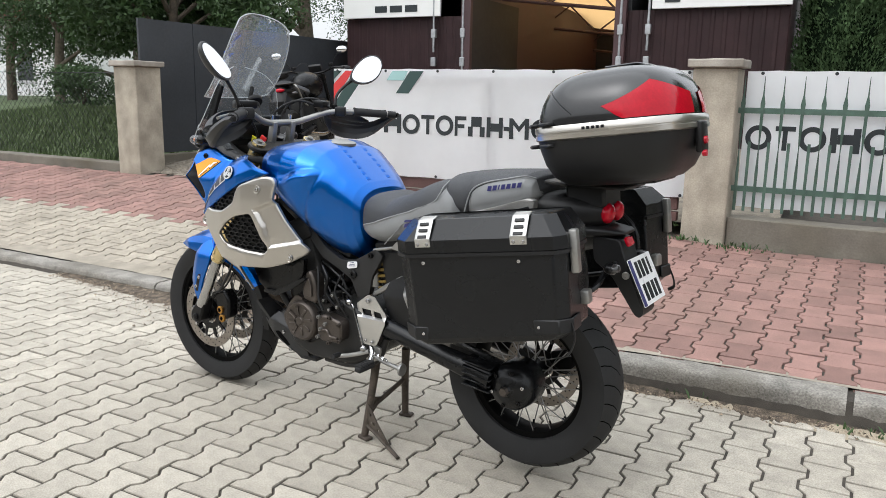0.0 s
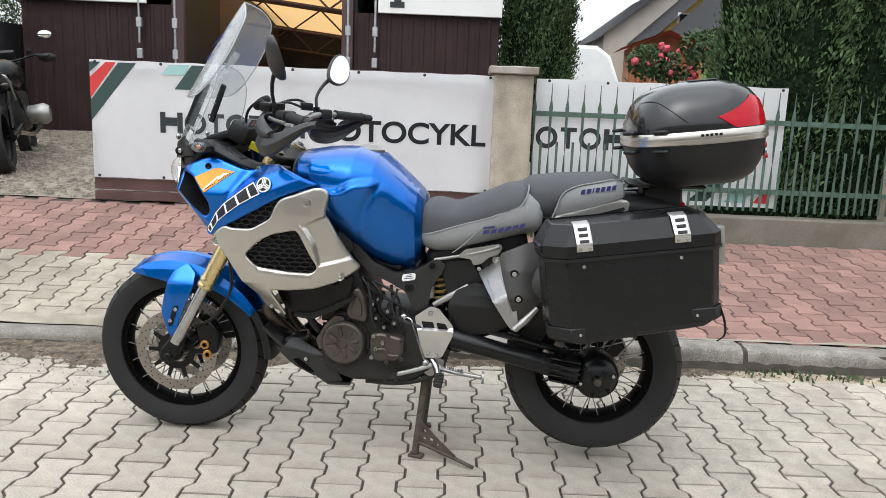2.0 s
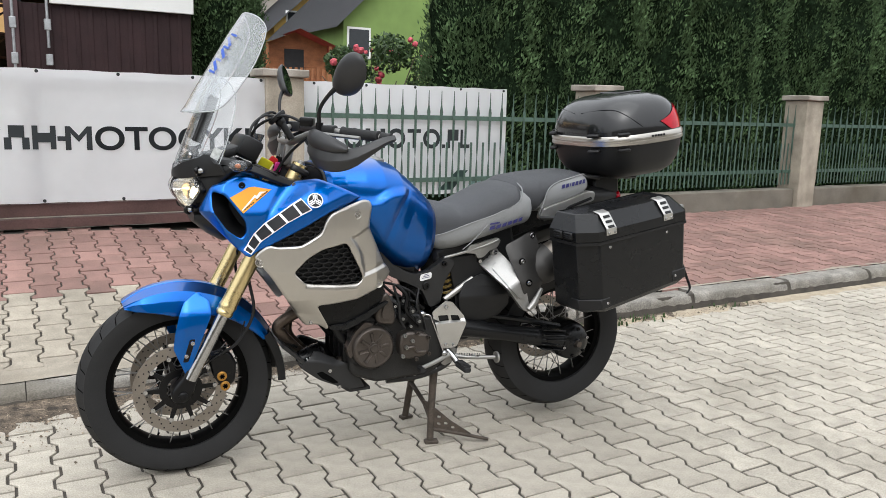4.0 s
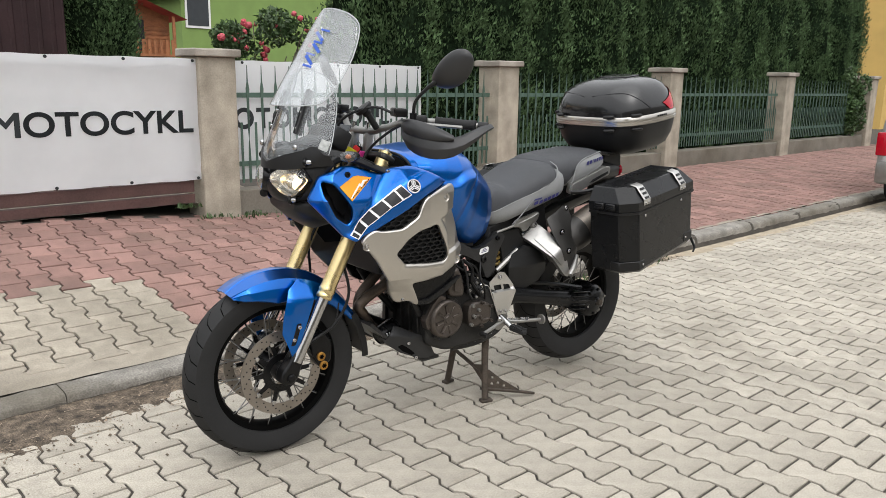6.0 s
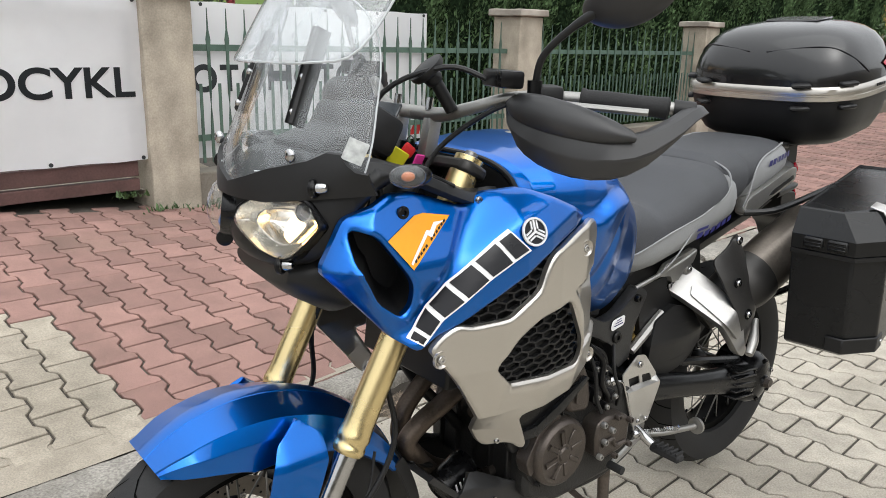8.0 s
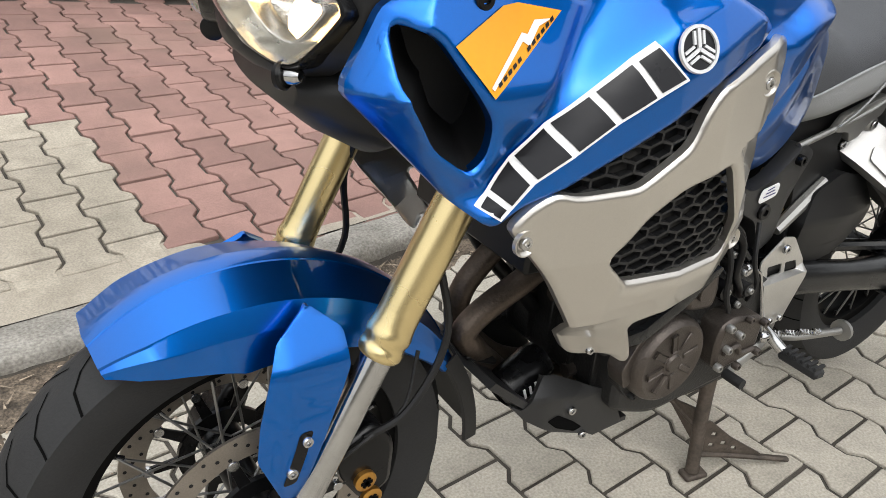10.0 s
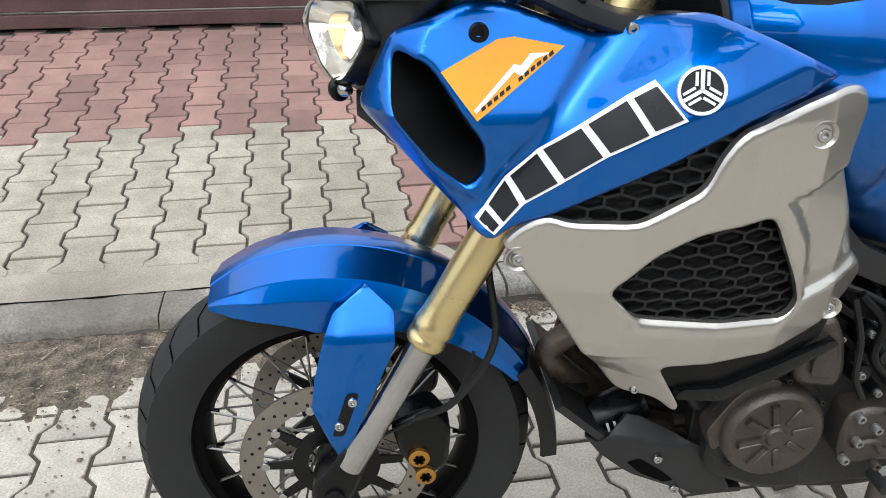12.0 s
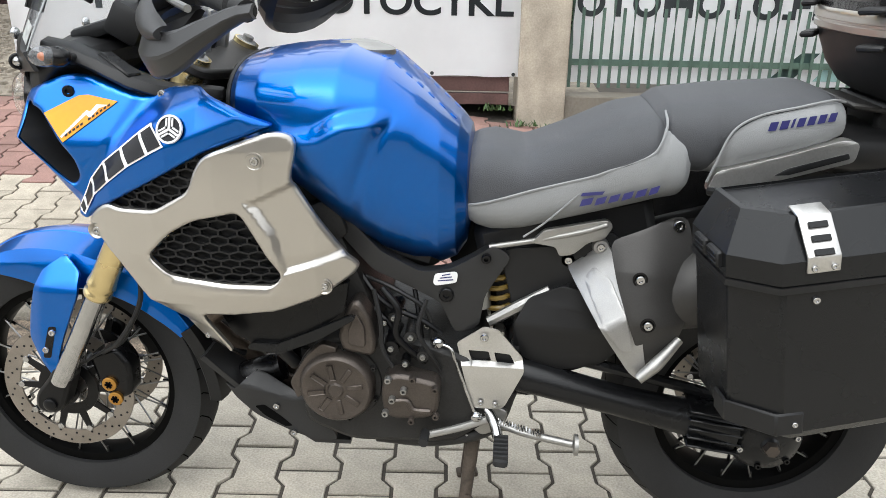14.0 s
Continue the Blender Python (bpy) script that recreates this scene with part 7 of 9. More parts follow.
        out_y = (0.185, 0.207, 0.224, 0.230, 0.218, 0.200, 0.182, 0.168)
        in_y = (0.11, 0.12, 0.14, 0.150, 0.152, 0.152, 0.150, 0.148)
        g = [[bm.verts.new((x, s * (o + (q - o) * t), z + 0.010 * math.sin(t * 3.14) - 0.012 * (t == 0))) for t in (0, 0.15, 0.5, 0.85, 1)] for x, z, o, q in zip(xs, zs, out_y, in_y)]
        for a, b in zip(g, g[1:]):
            for k in range(4):
                bm.faces.new((a[k], a[k + 1], b[k + 1], b[k]))
        bmesh.ops.recalc_face_normals(bm, faces=bm.faces)
        if bm.faces[0].normal.z < 0:
            bmesh.ops.reverse_faces(bm, faces=bm.faces)
        part("inner_panel", bm, M_BLKPL, moto, "matt black inner cockpit panel", smooth=45, mods=[("SOLIDIFY", (0.014, -1)), ("BEVEL", (0.004, 2))])
        part("panel_vent", obox(-0.505, s * 0.192, 1.086, 0.085, 0.030, 0.008, Euler((0, 0.42, s * 0.45)).to_matrix(), 0.003), M_BLKSAT, moto)


def screens():
    """The clear windscreen and the add-on extension on its front."""
    def sheet(rows, name, material, label, parent, thick, nw=24):
        bm = bmesh.new()
        g = []
        for x, z, w, bow, drop in rows:
            row = []
            for i in range(nw + 1):
                t = -1 + 2 * i / nw
                row.append(bm.verts.new((x + bow * (t * t), w * t, z - drop * t * t)))
            g.append(row)
        for a, b in zip(g, g[1:]):
            for i in range(nw):
                bm.faces.new((a[i], a[i + 1], b[i + 1], b[i]))
        bmesh.ops.recalc_face_normals(bm, faces=bm.faces)
        ob = part(name, bm, material, parent, label, smooth=60, mods=[("SUBSURF", 1), ("SOLIDIFY", (thick, 0))])
        ob.visible_shadow = False
        return g, ob
    rows = [(-0.776, 1.070, 0.205, 0.114, -0.036), (-0.767, 1.108, 0.226, 0.110, 0.0), (-0.747, 1.155, 0.214, 0.110, 0.0), (-0.727, 1.205, 0.200, 0.106, 0.008), (-0.702, 1.265, 0.184, 0.100, 0.014), (-0.675, 1.325, 0.162, 0.085, 0.018), (-0.657, 1.362, 0.132, 0.065, 0.018), (-0.646, 1.384, 0.095, 0.040, 0.012), (-0.641, 1.392, 0.03, 0.01, 0.0)]
    rows0 = rows
    _, ws = sheet(rows, "windscreen", M_SCREEN, "clear smoked-edge windscreen", moto, 0.004)
    rows = [(-0.746, 1.266, 0.090, 0.035, 0.0), (-0.742, 1.270, 0.140, 0.060, 0.0), (-0.730, 1.285, 0.165, 0.080, 0.008), (-0.706, 1.33, 0.172, 0.095, 0.02), (-0.668, 1.39, 0.172, 0.100, 0.024), (-0.628, 1.455, 0.168, 0.100, 0.026), (-0.588, 1.52, 0.158, 0.090, 0.024), (-0.560, 1.562, 0.140, 0.075, 0.02), (-0.545, 1.583, 0.115, 0.050, 0.014), (-0.538, 1.594, 0.08, 0.030, 0.008), (-0.535, 1.598, 0.03, 0.008, 0.0)]
    g, ext = sheet(rows, "screen_extension", M_SCREEN2, "milky clear screen extension with blue lettering", moto, 0.0045)
    # pale rim of the extension
    def at(x, z, w, bow, drop, t):
        return (x + bow * t * t - 0.002, w * t, z - drop * t * t)
    edge = [at(*r, -1) for r in rows] + [at(*r, 1) for r in rows[::-1]]
    part("rim_edge", tube(edge + [edge[0]], 0.0022, 6, k=2), M_EDGE, ext)
    lr = [(-0.770, 1.098, 0.205, 0.108, -0.004), (-0.767, 1.108, 0.222, 0.110, 0.0), (-0.747, 1.155, 0.214, 0.110, 0.0), (-0.727, 1.205, 0.200, 0.106, 0.008), (-0.702, 1.265, 0.184, 0.100, 0.014), (-0.675, 1.325, 0.162, 0.085, 0.018), (-0.657, 1.362, 0.132, 0.065, 0.018), (-0.646, 1.384, 0.095, 0.040, 0.012), (-0.641, 1.392, 0.03, 0.01, 0.0)]
    for s in (-1, 1):
        part("rim_edge", tube([at(*lr[0], s * 0.3)] + [at(*r, s) for r in lr], 0.0016, 6, k=2), M_EDGE, ws)
        # black rubber strips that hold the screen, and bolts
        a, b = Vector((-0.712, s * 0.098, 1.175)), Vector((-0.655, s * 0.088, 1.315))
        mount = part("screen_bracket", obox(*((a + b) / 2 + Vector((0.004, 0, 0))), 0.010, 0.024, (b - a).length, (b - a).to_track_quat("Z", "Y").to_matrix(), 0.004), M_BLKPL, ws)
        for f in (0.12, 0.5):
            p = a.lerp(b, f)
            part("bracket_bolt", blob((p.x - 0.006, p.y, p.z), (0.006, 0.007, 0.007), sub=2), M_CHROME, mount)
        part("screen_bolt", blob((-0.735, s * 0.130, 1.130), (0.008, 0.012, 0.012), sub=2), M_CHROME, ws)
        # spoiler braces
        a, b = Vector((-0.700, s * 0.075, 1.30)), Vector((-0.610, s * 0.085, 1.43))
        part("extension_brace", obox(*((a + b) / 2 + Vector((0.012, 0, 0))), 0.004, 0.022, (b - a).length, (b - a).to_track_quat("Z", "Y").to_matrix(), 0.001), M_SCREEN2, ext)
    # the cowl's lip laps over the foot of the screen
    ys = (-0.228, -0.214, -0.200, -0.186, -0.168, -0.148, -0.120, -0.090, -0.045, 0.0)
    top = (1.108, 1.111, 1.121, 1.136, 1.138, 1.124, 1.115, 1.107, 1.090, 1.076)
    lip = []
    for y, z in [(y, z) for y, z in zip(ys, top)] + [(-y, z) for y, z in zip(ys[-2::-1], top[-2::-1])]:
        strip = []
        for f in (0, 0.03, 0.5, 1.0):
            q = z * (1 - f) + (1.052 + 0.16 * max(0, abs(y) - 0.09)) * f
            w, xm, bow = (interp(q, [r[1] for r in rows0], [r[n] for r in rows0]) for n in (2, 0, 3))
            strip.append((xm + bow * (y / w) ** 2 - (0.001 if f == 0 else 0.0065), y * (1 if f == 0 else 1.02), q))
        lip.append(strip + [(x + 0.006, y * 0.98, q) for x, y, q in strip[::-1]])
    part("cowl_lip", loft(lip), M_BLKPL, moto, "black lip of the cowl over the screen", smooth=35)
    # blue writing, too small to read: bars up the middle
    for k in range(7):
        z = 1.40 + k * 0.020
        x = np.interp(z, [r[1] for r in rows], [r[0] for r in rows])
        part("print_bar", obox(x + 0.010, -0.070 + 0.010 * (k % 3), z, 0.001, 0.042 + 0.014 * (k % 2), 0.0075 + 0.004 * (k % 2), Euler((0.25 + 0.5 * (k % 2), 0.6, 0.4)).to_matrix()), M_PRINT, ext)
    part("label", obox(-0.664, -0.204, 1.140, 0.001, 0.034, 0.036, Euler((0.35, 0.36, 0.80)).to_matrix()), M_LABEL, ws, "small white sticker")


def cockpit():
    part("instrument", obox(-0.535, 0, 1.150, 0.075, 0.200, 0.075, Euler((0, 0.5, 0)).to_matrix(), 0.015, seg=2), M_BLKPL, moto, "black instrument cluster")
    part("instrument_glass", obox(-0.500, 0, 1.172, 0.006, 0.165, 0.055, Euler((0, 0.5, 0)).to_matrix(), 0.002), M_PANE, moto)
    part("instrument_cover", obox(-0.600, 0, 1.135, 0.12, 0.16, 0.03, Euler((0, -0.3, 0)).to_matrix(), 0.01, seg=2), M_BLKPL, moto)
    part("steering_head", cyl((-0.47, 0, 0.90), (-0.375, 0, 1.08), 0.05, n=18), M_BLKSAT, moto)
    part("ignition_lock", cyl((-0.425, 0, 1.07), (-0.41, 0, 1.115), 0.018, n=16), M_BLKSAT, moto)
    bar = part("handlebar", tube([(-0.395, 0, 1.172), (-0.392, -0.08, 1.174), (-0.375, -0.14, 1.19), (-0.335, -0.22, 1.214), (-0.270, -0.33, 1.216), (-0.19, -0.44, 1.206)], [0.0135, 0.0135, 0.012, 0.011, 0.011, 0.011], 12), M_ALU, moto, "tapered silver handlebar")
    part("handlebar_half", tube([(-0.395, 0, 1.172), (-0.392, 0.08, 1.174), (-0.375, 0.14, 1.19), (-0.335, 0.22, 1.214), (-0.270, 0.33, 1.216), (-0.19, 0.44, 1.206)], [0.0135, 0.0135, 0.012, 0.011, 0.011, 0.011], 12), M_ALU, bar)
    for s in (-1, 1):
        part("bar_riser", obox(-0.397, s * 0.05, 1.135, 0.030, 0.026, 0.090, Euler((0, 0.2, 0)).to_matrix(), 0.006, seg=2), M_ALU, bar)
        part("riser_bolt", cyl((-0.402, s * 0.05, 1.18), (-0.398, s * 0.05, 1.203), 0.007, n=8), M_CHROME, bar)
        a, b = Vector((-0.282, s * 0.312, 1.2165)), Vector((-0.195, s * 0.434, 1.2065))
        part("grip", lathe_along(a, b, [(0.012, 0), (0.019, 0.002), (0.0185, 0.006), (0.0165, 0.012), (0.0175, 0.05), (0.0165, 0.09), (0.0172, 0.13), (0.019, 0.144), (0.012, 0.148)], 18), M_RUB, bar, "black rubber grip")
        part("switch_block", obox(-0.312, s * 0.265, 1.217, 0.045, 0.058, 0.040, Euler((0, 0, s * 0.6)).to_matrix(), 0.008, seg=2), M_BLKPL, bar)
        part("fluid_reservoir", obox(-0.372, s * 0.215, 1.246, 0.045, 0.085, 0.030, Euler((0, 0.05, s * 0.35)).to_matrix(), 0.006, seg=2), M_BLKSAT, bar)
        part("lever", tube([(-0.355, s * 0.235, 1.215), (-0.365, s * 0.27, 1.212), (-0.325, s * 0.35, 1.208), (-0.265, s * 0.44, 1.203)], [0.009, 0.008, 0.006, 0.006], 8), M_ALU, bar, "aluminium lever")
        part("bar_weight", cyl((-0.193, s * 0.436, 1.206), (-0.170, s * 0.462, 1.203), 0.016, n=14), M_BLKPL, bar)
        bolt((-0.168, s * 0.468, 1.203), 0.008, bar, s, M_CHROME)
        # guard: lower spoiler and upper shell
        def strip(path, name, label, bulge=0.02, front=((0, 0), (0.06, 0.35), (0.42, 1.0), (0.50, 1.02), (0.92, 0.45), (1, 0.15)), smooth=24):
            rings = []
            for (x, y, z0, z1, nx, ny) in path:
                n = Vector((nx, s * ny, 0)).normalized()
                ring = []
                for f, b in front:
                    ring.append(Vector((x, s * y, z0 + (z1 - z0) * f)) + n * bulge * b)
                for f, b in ((1, -0.3), (0.6, 0.5), (0.3, 0.4), (0, -0.35)):
                    ring.append(Vector((x, s * y, z0 + (z1 - z0) * f)) + n * (bulge * b - 0.004))
                rings.append(ring)
            return part(name, loft(rings), M_GUARD, moto, label, smooth=smooth)
        lower = [(-0.335, 0.215, 1.185, 1.205, -1, -0.5), (-0.358, 0.240, 1.138, 1.198, -1, -0.2), (-0.372, 0.290, 1.114, 1.190, -1, 0.1), (-0.366, 0.355, 1.098, 1.176, -1, 0.5), (-0.335, 0.412, 1.094, 1.166, -0.8, 0.9), (-0.290, 0.446, 1.108, 1.170, -0.4, 1), (-0.235, 0.464, 1.150, 1.192, -0.1, 1), (-0.185, 0.466, 1.185, 1.212, 0, 1), (-0.160, 0.462, 1.192, 1.214, 0, 1)]
        upper = [(-0.340, 0.215, 1.190, 1.218, -1, -0.4), (-0.362, 0.240, 1.178, 1.224, -1, -0.2), (-0.376, 0.295, 1.168, 1.226, -1, 0.1), (-0.368, 0.355, 1.158, 1.218, -1, 0.5), (-0.338, 0.412, 1.152, 1.200, -0.8, 0.9), (-0.305, 0.442, 1.158, 1.178, -0.5, 1)]
        def eased(path):
            for _ in range(1):
                path = [path[0]] + [tuple(u + (v - u) * f for u, v in zip(p, q)) for p, q in zip(path, path[1:]) for f in (0.25, 0.75)] + [path[-1]]
            return path
        guard = strip(eased(lower), "hand_guard", "matt black plastic hand guard")
        sh = strip(eased(eased(upper)), "guard_shell", "", 0.018, ((0, 0), (0.03, 0.40), (0.12, 0.72), (0.28, 0.93), (0.45, 1.0), (0.62, 0.90), (0.80, 0.60), (0.93, 0.25), (1, -0.1)), 60)
        sh.parent = guard
        # mirror
        m = part("mirror", tube([(-0.345, s * 0.265, 1.235), (-0.350, s * 0.285, 1.285), (-0.335, s * 0.330, 1.330), (-0.308, s * 0.375, 1.365)], [0.0065, 0.006, 0.0065, 0.010], 10), M_BLKPL, moto, "black rear-view mirror on a stem")
        part("mirror_clamp", cyl((-0.345, s * 0.265, 1.205), (-0.345, s * 0.265, 1.245), 0.013, n=12), M_BLKSAT, m)
        def drop_shape(y, z):
            """Mirror outline: full towards the upper outer end, narrow towards the stem."""
            f = y * s / 0.078
            return z * (1.0 + 0.16 * f - 0.10 * f * f) + 0.42 * y * s
        shell = blob((0, 0, 0), (0.032, 0.084, 0.060), sub=4)
        for v in shell.verts:
            if v.co.x > 0.004:
                v.co.x = 0.004
            v.co.z = drop_shape(v.co.y, v.co.z)
        mm = Matrix.Translation((-0.292, s * 0.414, 1.392)) @ Euler((0, radians(-21), s * radians(-24))).to_matrix().to_4x4()
        bmesh.ops.transform(shell, matrix=mm, verts=shell.verts)
        part("mirror_shell", shell, M_GUARD, m, smooth=50)
        gl = bmesh.new()
        vs = []
        for k in range(40):
            a = 2 * math.pi * k / 40
            yy, zz = 0.077 * math.cos(a), 0.053 * math.sin(a)
            vs.append(gl.verts.new((0.0055, yy, drop_shape(yy, zz))))
        gl.faces.new(vs)
        bmesh.ops.transform(gl, matrix=mm, verts=gl.verts)
        part("mirror_glass", gl, M_MIRROR, m, "bright mirror glass", smooth=0)
    # cables
    for pts in ([(-0.365, -0.20, 1.235), (-0.44, -0.14, 1.262), (-0.52, -0.05, 1.20), (-0.50, -0.03, 1.05), (-0.46, -0.03, 0.92)], [(-0.365, 0.20, 1.235), (-0.44, 0.13, 1.258), (-0.51, 0.06, 1.19), (-0.49, 0.03, 1.02)],
                [(-0.33, -0.255, 1.215), (-0.37, -0.19, 1.19), (-0.42, -0.11, 1.12), (-0.46, -0.09, 1.04), (-0.47, -0.07, 0.94)], [(-0.33, 0.255, 1.215), (-0.40, 0.18, 1.27), (-0.48, 0.10, 1.22), (-0.49, 0.06, 1.06)]):
        part("cable", tube(pts, 0.005, 7), M_BLKPL, bar)
    # phone holder on the bar
    ph = part("phone_mount", cyl((-0.40, -0.115, 1.185), (-0.43, -0.105, 1.235), 0.012, n=10), M_BLKPL, bar)
    part("ball_joint", blob((-0.435, -0.102, 1.242), (0.018, 0.018, 0.018), sub=2), M_BLKPL, ph)
    part("mount_disc", lathe_along((-0.44, -0.10, 1.25), (-0.47, -0.09, 1.285), [(0.03, 0), (0.034, 0.006), (0.034, 0.014), (0.02, 0.018)], 18), M_BLKPL, ph)
    # keys with coloured tags
    k = part("key_ring", lathe([(0.011, -0.001), (0.0125, -0.001), (0.0125, 0.001), (0.011, 0.001)], (-0.418, -0.018, 1.118), "x", 16, closed=True), M_CHROME, moto)
    part("key_tag", obox(-0.479, -0.060, 1.098, 0.050, 0.004, 0.032, Euler((0.4, 0.45, 0.3)).to_matrix(), 0.002), M_KEYY, k, "yellow plastic key tag")
    part("key_tag", obox(-0.449, -0.051, 1.108, 0.030, 0.010, 0.024, Euler((0.3, 0.6, 0.2)).to_matrix(), 0.006, seg=2), M_KEYR, k, "red key fob")
    part("key_tag", obox(-0.438, -0.066, 1.086, 0.026, 0.004, 0.034, Euler((0.3, 0.2, 0.2)).to_matrix(), 0.002), M_KEYP, k, "pink plastic key tag")


def engine():
    e = part("engine", prism(rounded([(-0.205, 0.335), (-0.10, 0.290), (0.12, 0.300), (0.20, 0.36), (0.17, 0.50), (0.05, 0.545), (-0.16, 0.55), (-0.200, 0.47)], 0.03), -0.165, 0.165), M_ENGD, moto, "parallel twin engine with bronze covers", mods=[("BEVEL", (0.012, 2))])
    part("cylinder_block", obox(-0.165, 0, 0.64, 0.19, 0.30, 0.24, Euler((0, -0.38, 0)).to_matrix(), 0.02, seg=2), M_ENGD, e)
    part("cylinder_head", obox(-0.205, 0, 0.765, 0.21, 0.33, 0.09, Euler((0, -0.38, 0)).to_matrix(), 0.02, seg=2), M_ENGD, e)
    cx, cz, y0 = -0.124, 0.437, -0.165
    # generator cover with raised centre and radial ribs
    cov = part("generator_cover", lathe([(0.002, -0.041), (0.014, -0.041), (0.017, -0.037), (0.022, -0.036), (0.062, -0.035), (0.066, -0.037), (0.070, -0.037), (0.075, -0.033), (0.079, -0.024), (0.080, 0.0), (0.080, 0.02)], (cx, y0, cz), n=48), M_ENG, e, "round bronze generator cover", smooth=35)
    for k in range(8):
        t = 2 * math.pi * k / 8 + 0.2
        bm = obox(cx + 0.041 * math.cos(t), y0 - 0.0360, cz + 0.041 * math.sin(t), 0.034, 0.005, 0.011, Euler((0, -t, 0)).to_matrix(), 0.0015)
        part("cover_rib", bm, M_ENG, cov)
    part("cover_flange", lathe([(0.070, -0.004), (0.090, -0.004), (0.092, 0.0), (0.092, 0.02)], (cx, y0, cz), n=48), M_ENGD, cov)
    for k in range(7):
        t = 2 * math.pi * k / 7 + 0.5
        bolt((cx + 0.086 * math.cos(t), y0 - 0.004, cz + 0.086 * math.sin(t)), 0.0055, cov, -1, M_ENGD, 0.012)
    part("cover_arm", prism(rounded([(-0.225, 0.44), (-0.19, 0.50), (-0.155, 0.535), (-0.12, 0.525), (-0.19, 0.42), (-0.21, 0.40)], 0.01), -0.185, -0.15), M_ENG, e, mods=[("BEVEL", (0.006, 2))])
    chain = [(-0.108, 0.525), (-0.045, 0.515), (-0.038, 0.545), (-0.050, 0.600), (-0.072, 0.640), (-0.092, 0.635), (-0.118, 0.560)]
    part("cam_cover", prism(rounded(chain, 0.014), -0.195, -0.13), M_ENG, e, "bronze cam chain cover", mods=[("BEVEL", (0.008, 2))])
    part("cam_cover_ridge", prism(rounded([(-0.095, 0.545), (-0.060, 0.54), (-0.062, 0.585), (-0.078, 0.615), (-0.095, 0.575)], 0.008), -0.202, -0.19), M_ENG, e, mods=[("BEVEL", (0.003, 1))])
    low = [(-0.022, 0.478), (0.010, 0.488), (0.085, 0.472), (0.093, 0.455), (0.090, 0.405), (0.070, 0.388), (0.0, 0.382), (-0.022, 0.395), (-0.028, 0.44)]
    lc = part("clutch_cover", prism(rounded(low, 0.012), -0.212, -0.14), M_ENG, e, "bronze side cover with bolts", mods=[("BEVEL", (0.008, 2))])
    part("cover_ridge", tube([(-0.01, -0.214, 0.425), (0.025, -0.214, 0.43), (0.04, -0.214, 0.41), (0.075, -0.214, 0.408)], 0.006, 7), M_ENG, lc)
    for x, z in ((-0.012, 0.478), (0.038, 0.482), (0.084, 0.462), (0.086, 0.400), (0.036, 0.385), (-0.018, 0.400), (0.020, 0.455), (-0.004, 0.432)):
        bolt((x, -0.212, z), 0.0075, lc, -1, M_ENG if x > 0.03 else M_ALU, 0.012)
    # pump, hoses and small fittings between the covers
    for k, (x, z, r, l) in enumerate(((-0.01, 0.535, 0.020, 0.19), (0.03, 0.56, 0.016, 0.185), (-0.005, 0.60, 0.014, 0.18), (0.055, 0.52, 0.015, 0.19), (0.02, 0.505, 0.012, 0.195))):
        part("fitting", cyl((x, -0.10, z), (x, -l, z), r, r * 0.8, 12), M_ENGD if k % 2 else M_BLKSAT, e)
        bolt((x, -l, z), 0.006, e, -1, M_ALU, 0.006)
    part("water_hose", tube([(-0.03, -0.17, 0.66), (0.005, -0.185, 0.62), (0.0, -0.19, 0.57), (0.03, -0.185, 0.53), (0.06, -0.17, 0.50)], 0.007, 10), M_BLKSAT, e)
    part("wire_loom", tube([(-0.045, -0.18, 0.66), (-0.030, -0.195, 0.60), (-0.025, -0.2, 0.54), (-0.005, -0.2, 0.50)], 0.005, 7), M_BLKPL, e)
    part("wire_loom", tube([(0.06, -0.17, 0.64), (0.045, -0.19, 0.58), (0.07, -0.19, 0.53), (0.09, -0.17, 0.48)], 0.0045, 7), M_BLKPL, e)
    # exhaust headers
    for run in ([(-0.20, 0.055, 0.68), (-0.262, 0.05, 0.625), (-0.322, 0.05, 0.573), (-0.376, 0.05, 0.515), (-0.385, 0.05, 0.455), (-0.350, 0.045, 0.405), (-0.27, 0.04, 0.34), (-0.10, 0.04, 0.285)],
                [(-0.20, -0.055, 0.66), (-0.268, -0.05, 0.61), (-0.333, -0.05, 0.572), (-0.406, -0.05, 0.538), (-0.442, -0.05, 0.507), (-0.420, -0.045, 0.470), (-0.36, -0.01, 0.40), (-0.27, 0.0, 0.32), (-0.10, 0.0, 0.285)]):
        part("header_pipe", tube(run, 0.021, 14), M_PIPE, e, "heat-tinted exhaust header")
    # oil filter and skid plate
    fil = part("oil_filter", lathe_along((-0.368, -0.065, 0.372), (-0.26, -0.05, 0.41), [(0.003, 0.003), (0.026, 0.003), (0.029, 0.0), (0.033, 0.002), (0.036, 0.008), (0.036, 0.080), (0.033, 0.084), (0.033, 0.095), (0.003, 0.095)]), M_BLKSAT, e, "gloss black oil filter")
    for k in range(4):
        part("print_bar", obox(-0.345 + 0.011 * k, -0.1005, 0.385 + 0.004 * k, 0.004, 0.002, 0.020 - 0.003 * (k % 2), Euler((0, -0.33, 0)).to_matrix()), M_DECALW, fil)
    sk = [(-0.392, 0.392), (-0.365, 0.358), (-0.310, 0.318), (-0.237, 0.284), (-0.190, 0.268), (-0.138, 0.272), (-0.150, 0.296), (-0.180, 0.358), (-0.232, 0.380), (-0.300, 0.416), (-0.322, 0.422), (-0.345, 0.402), (-0.370, 0.378)]
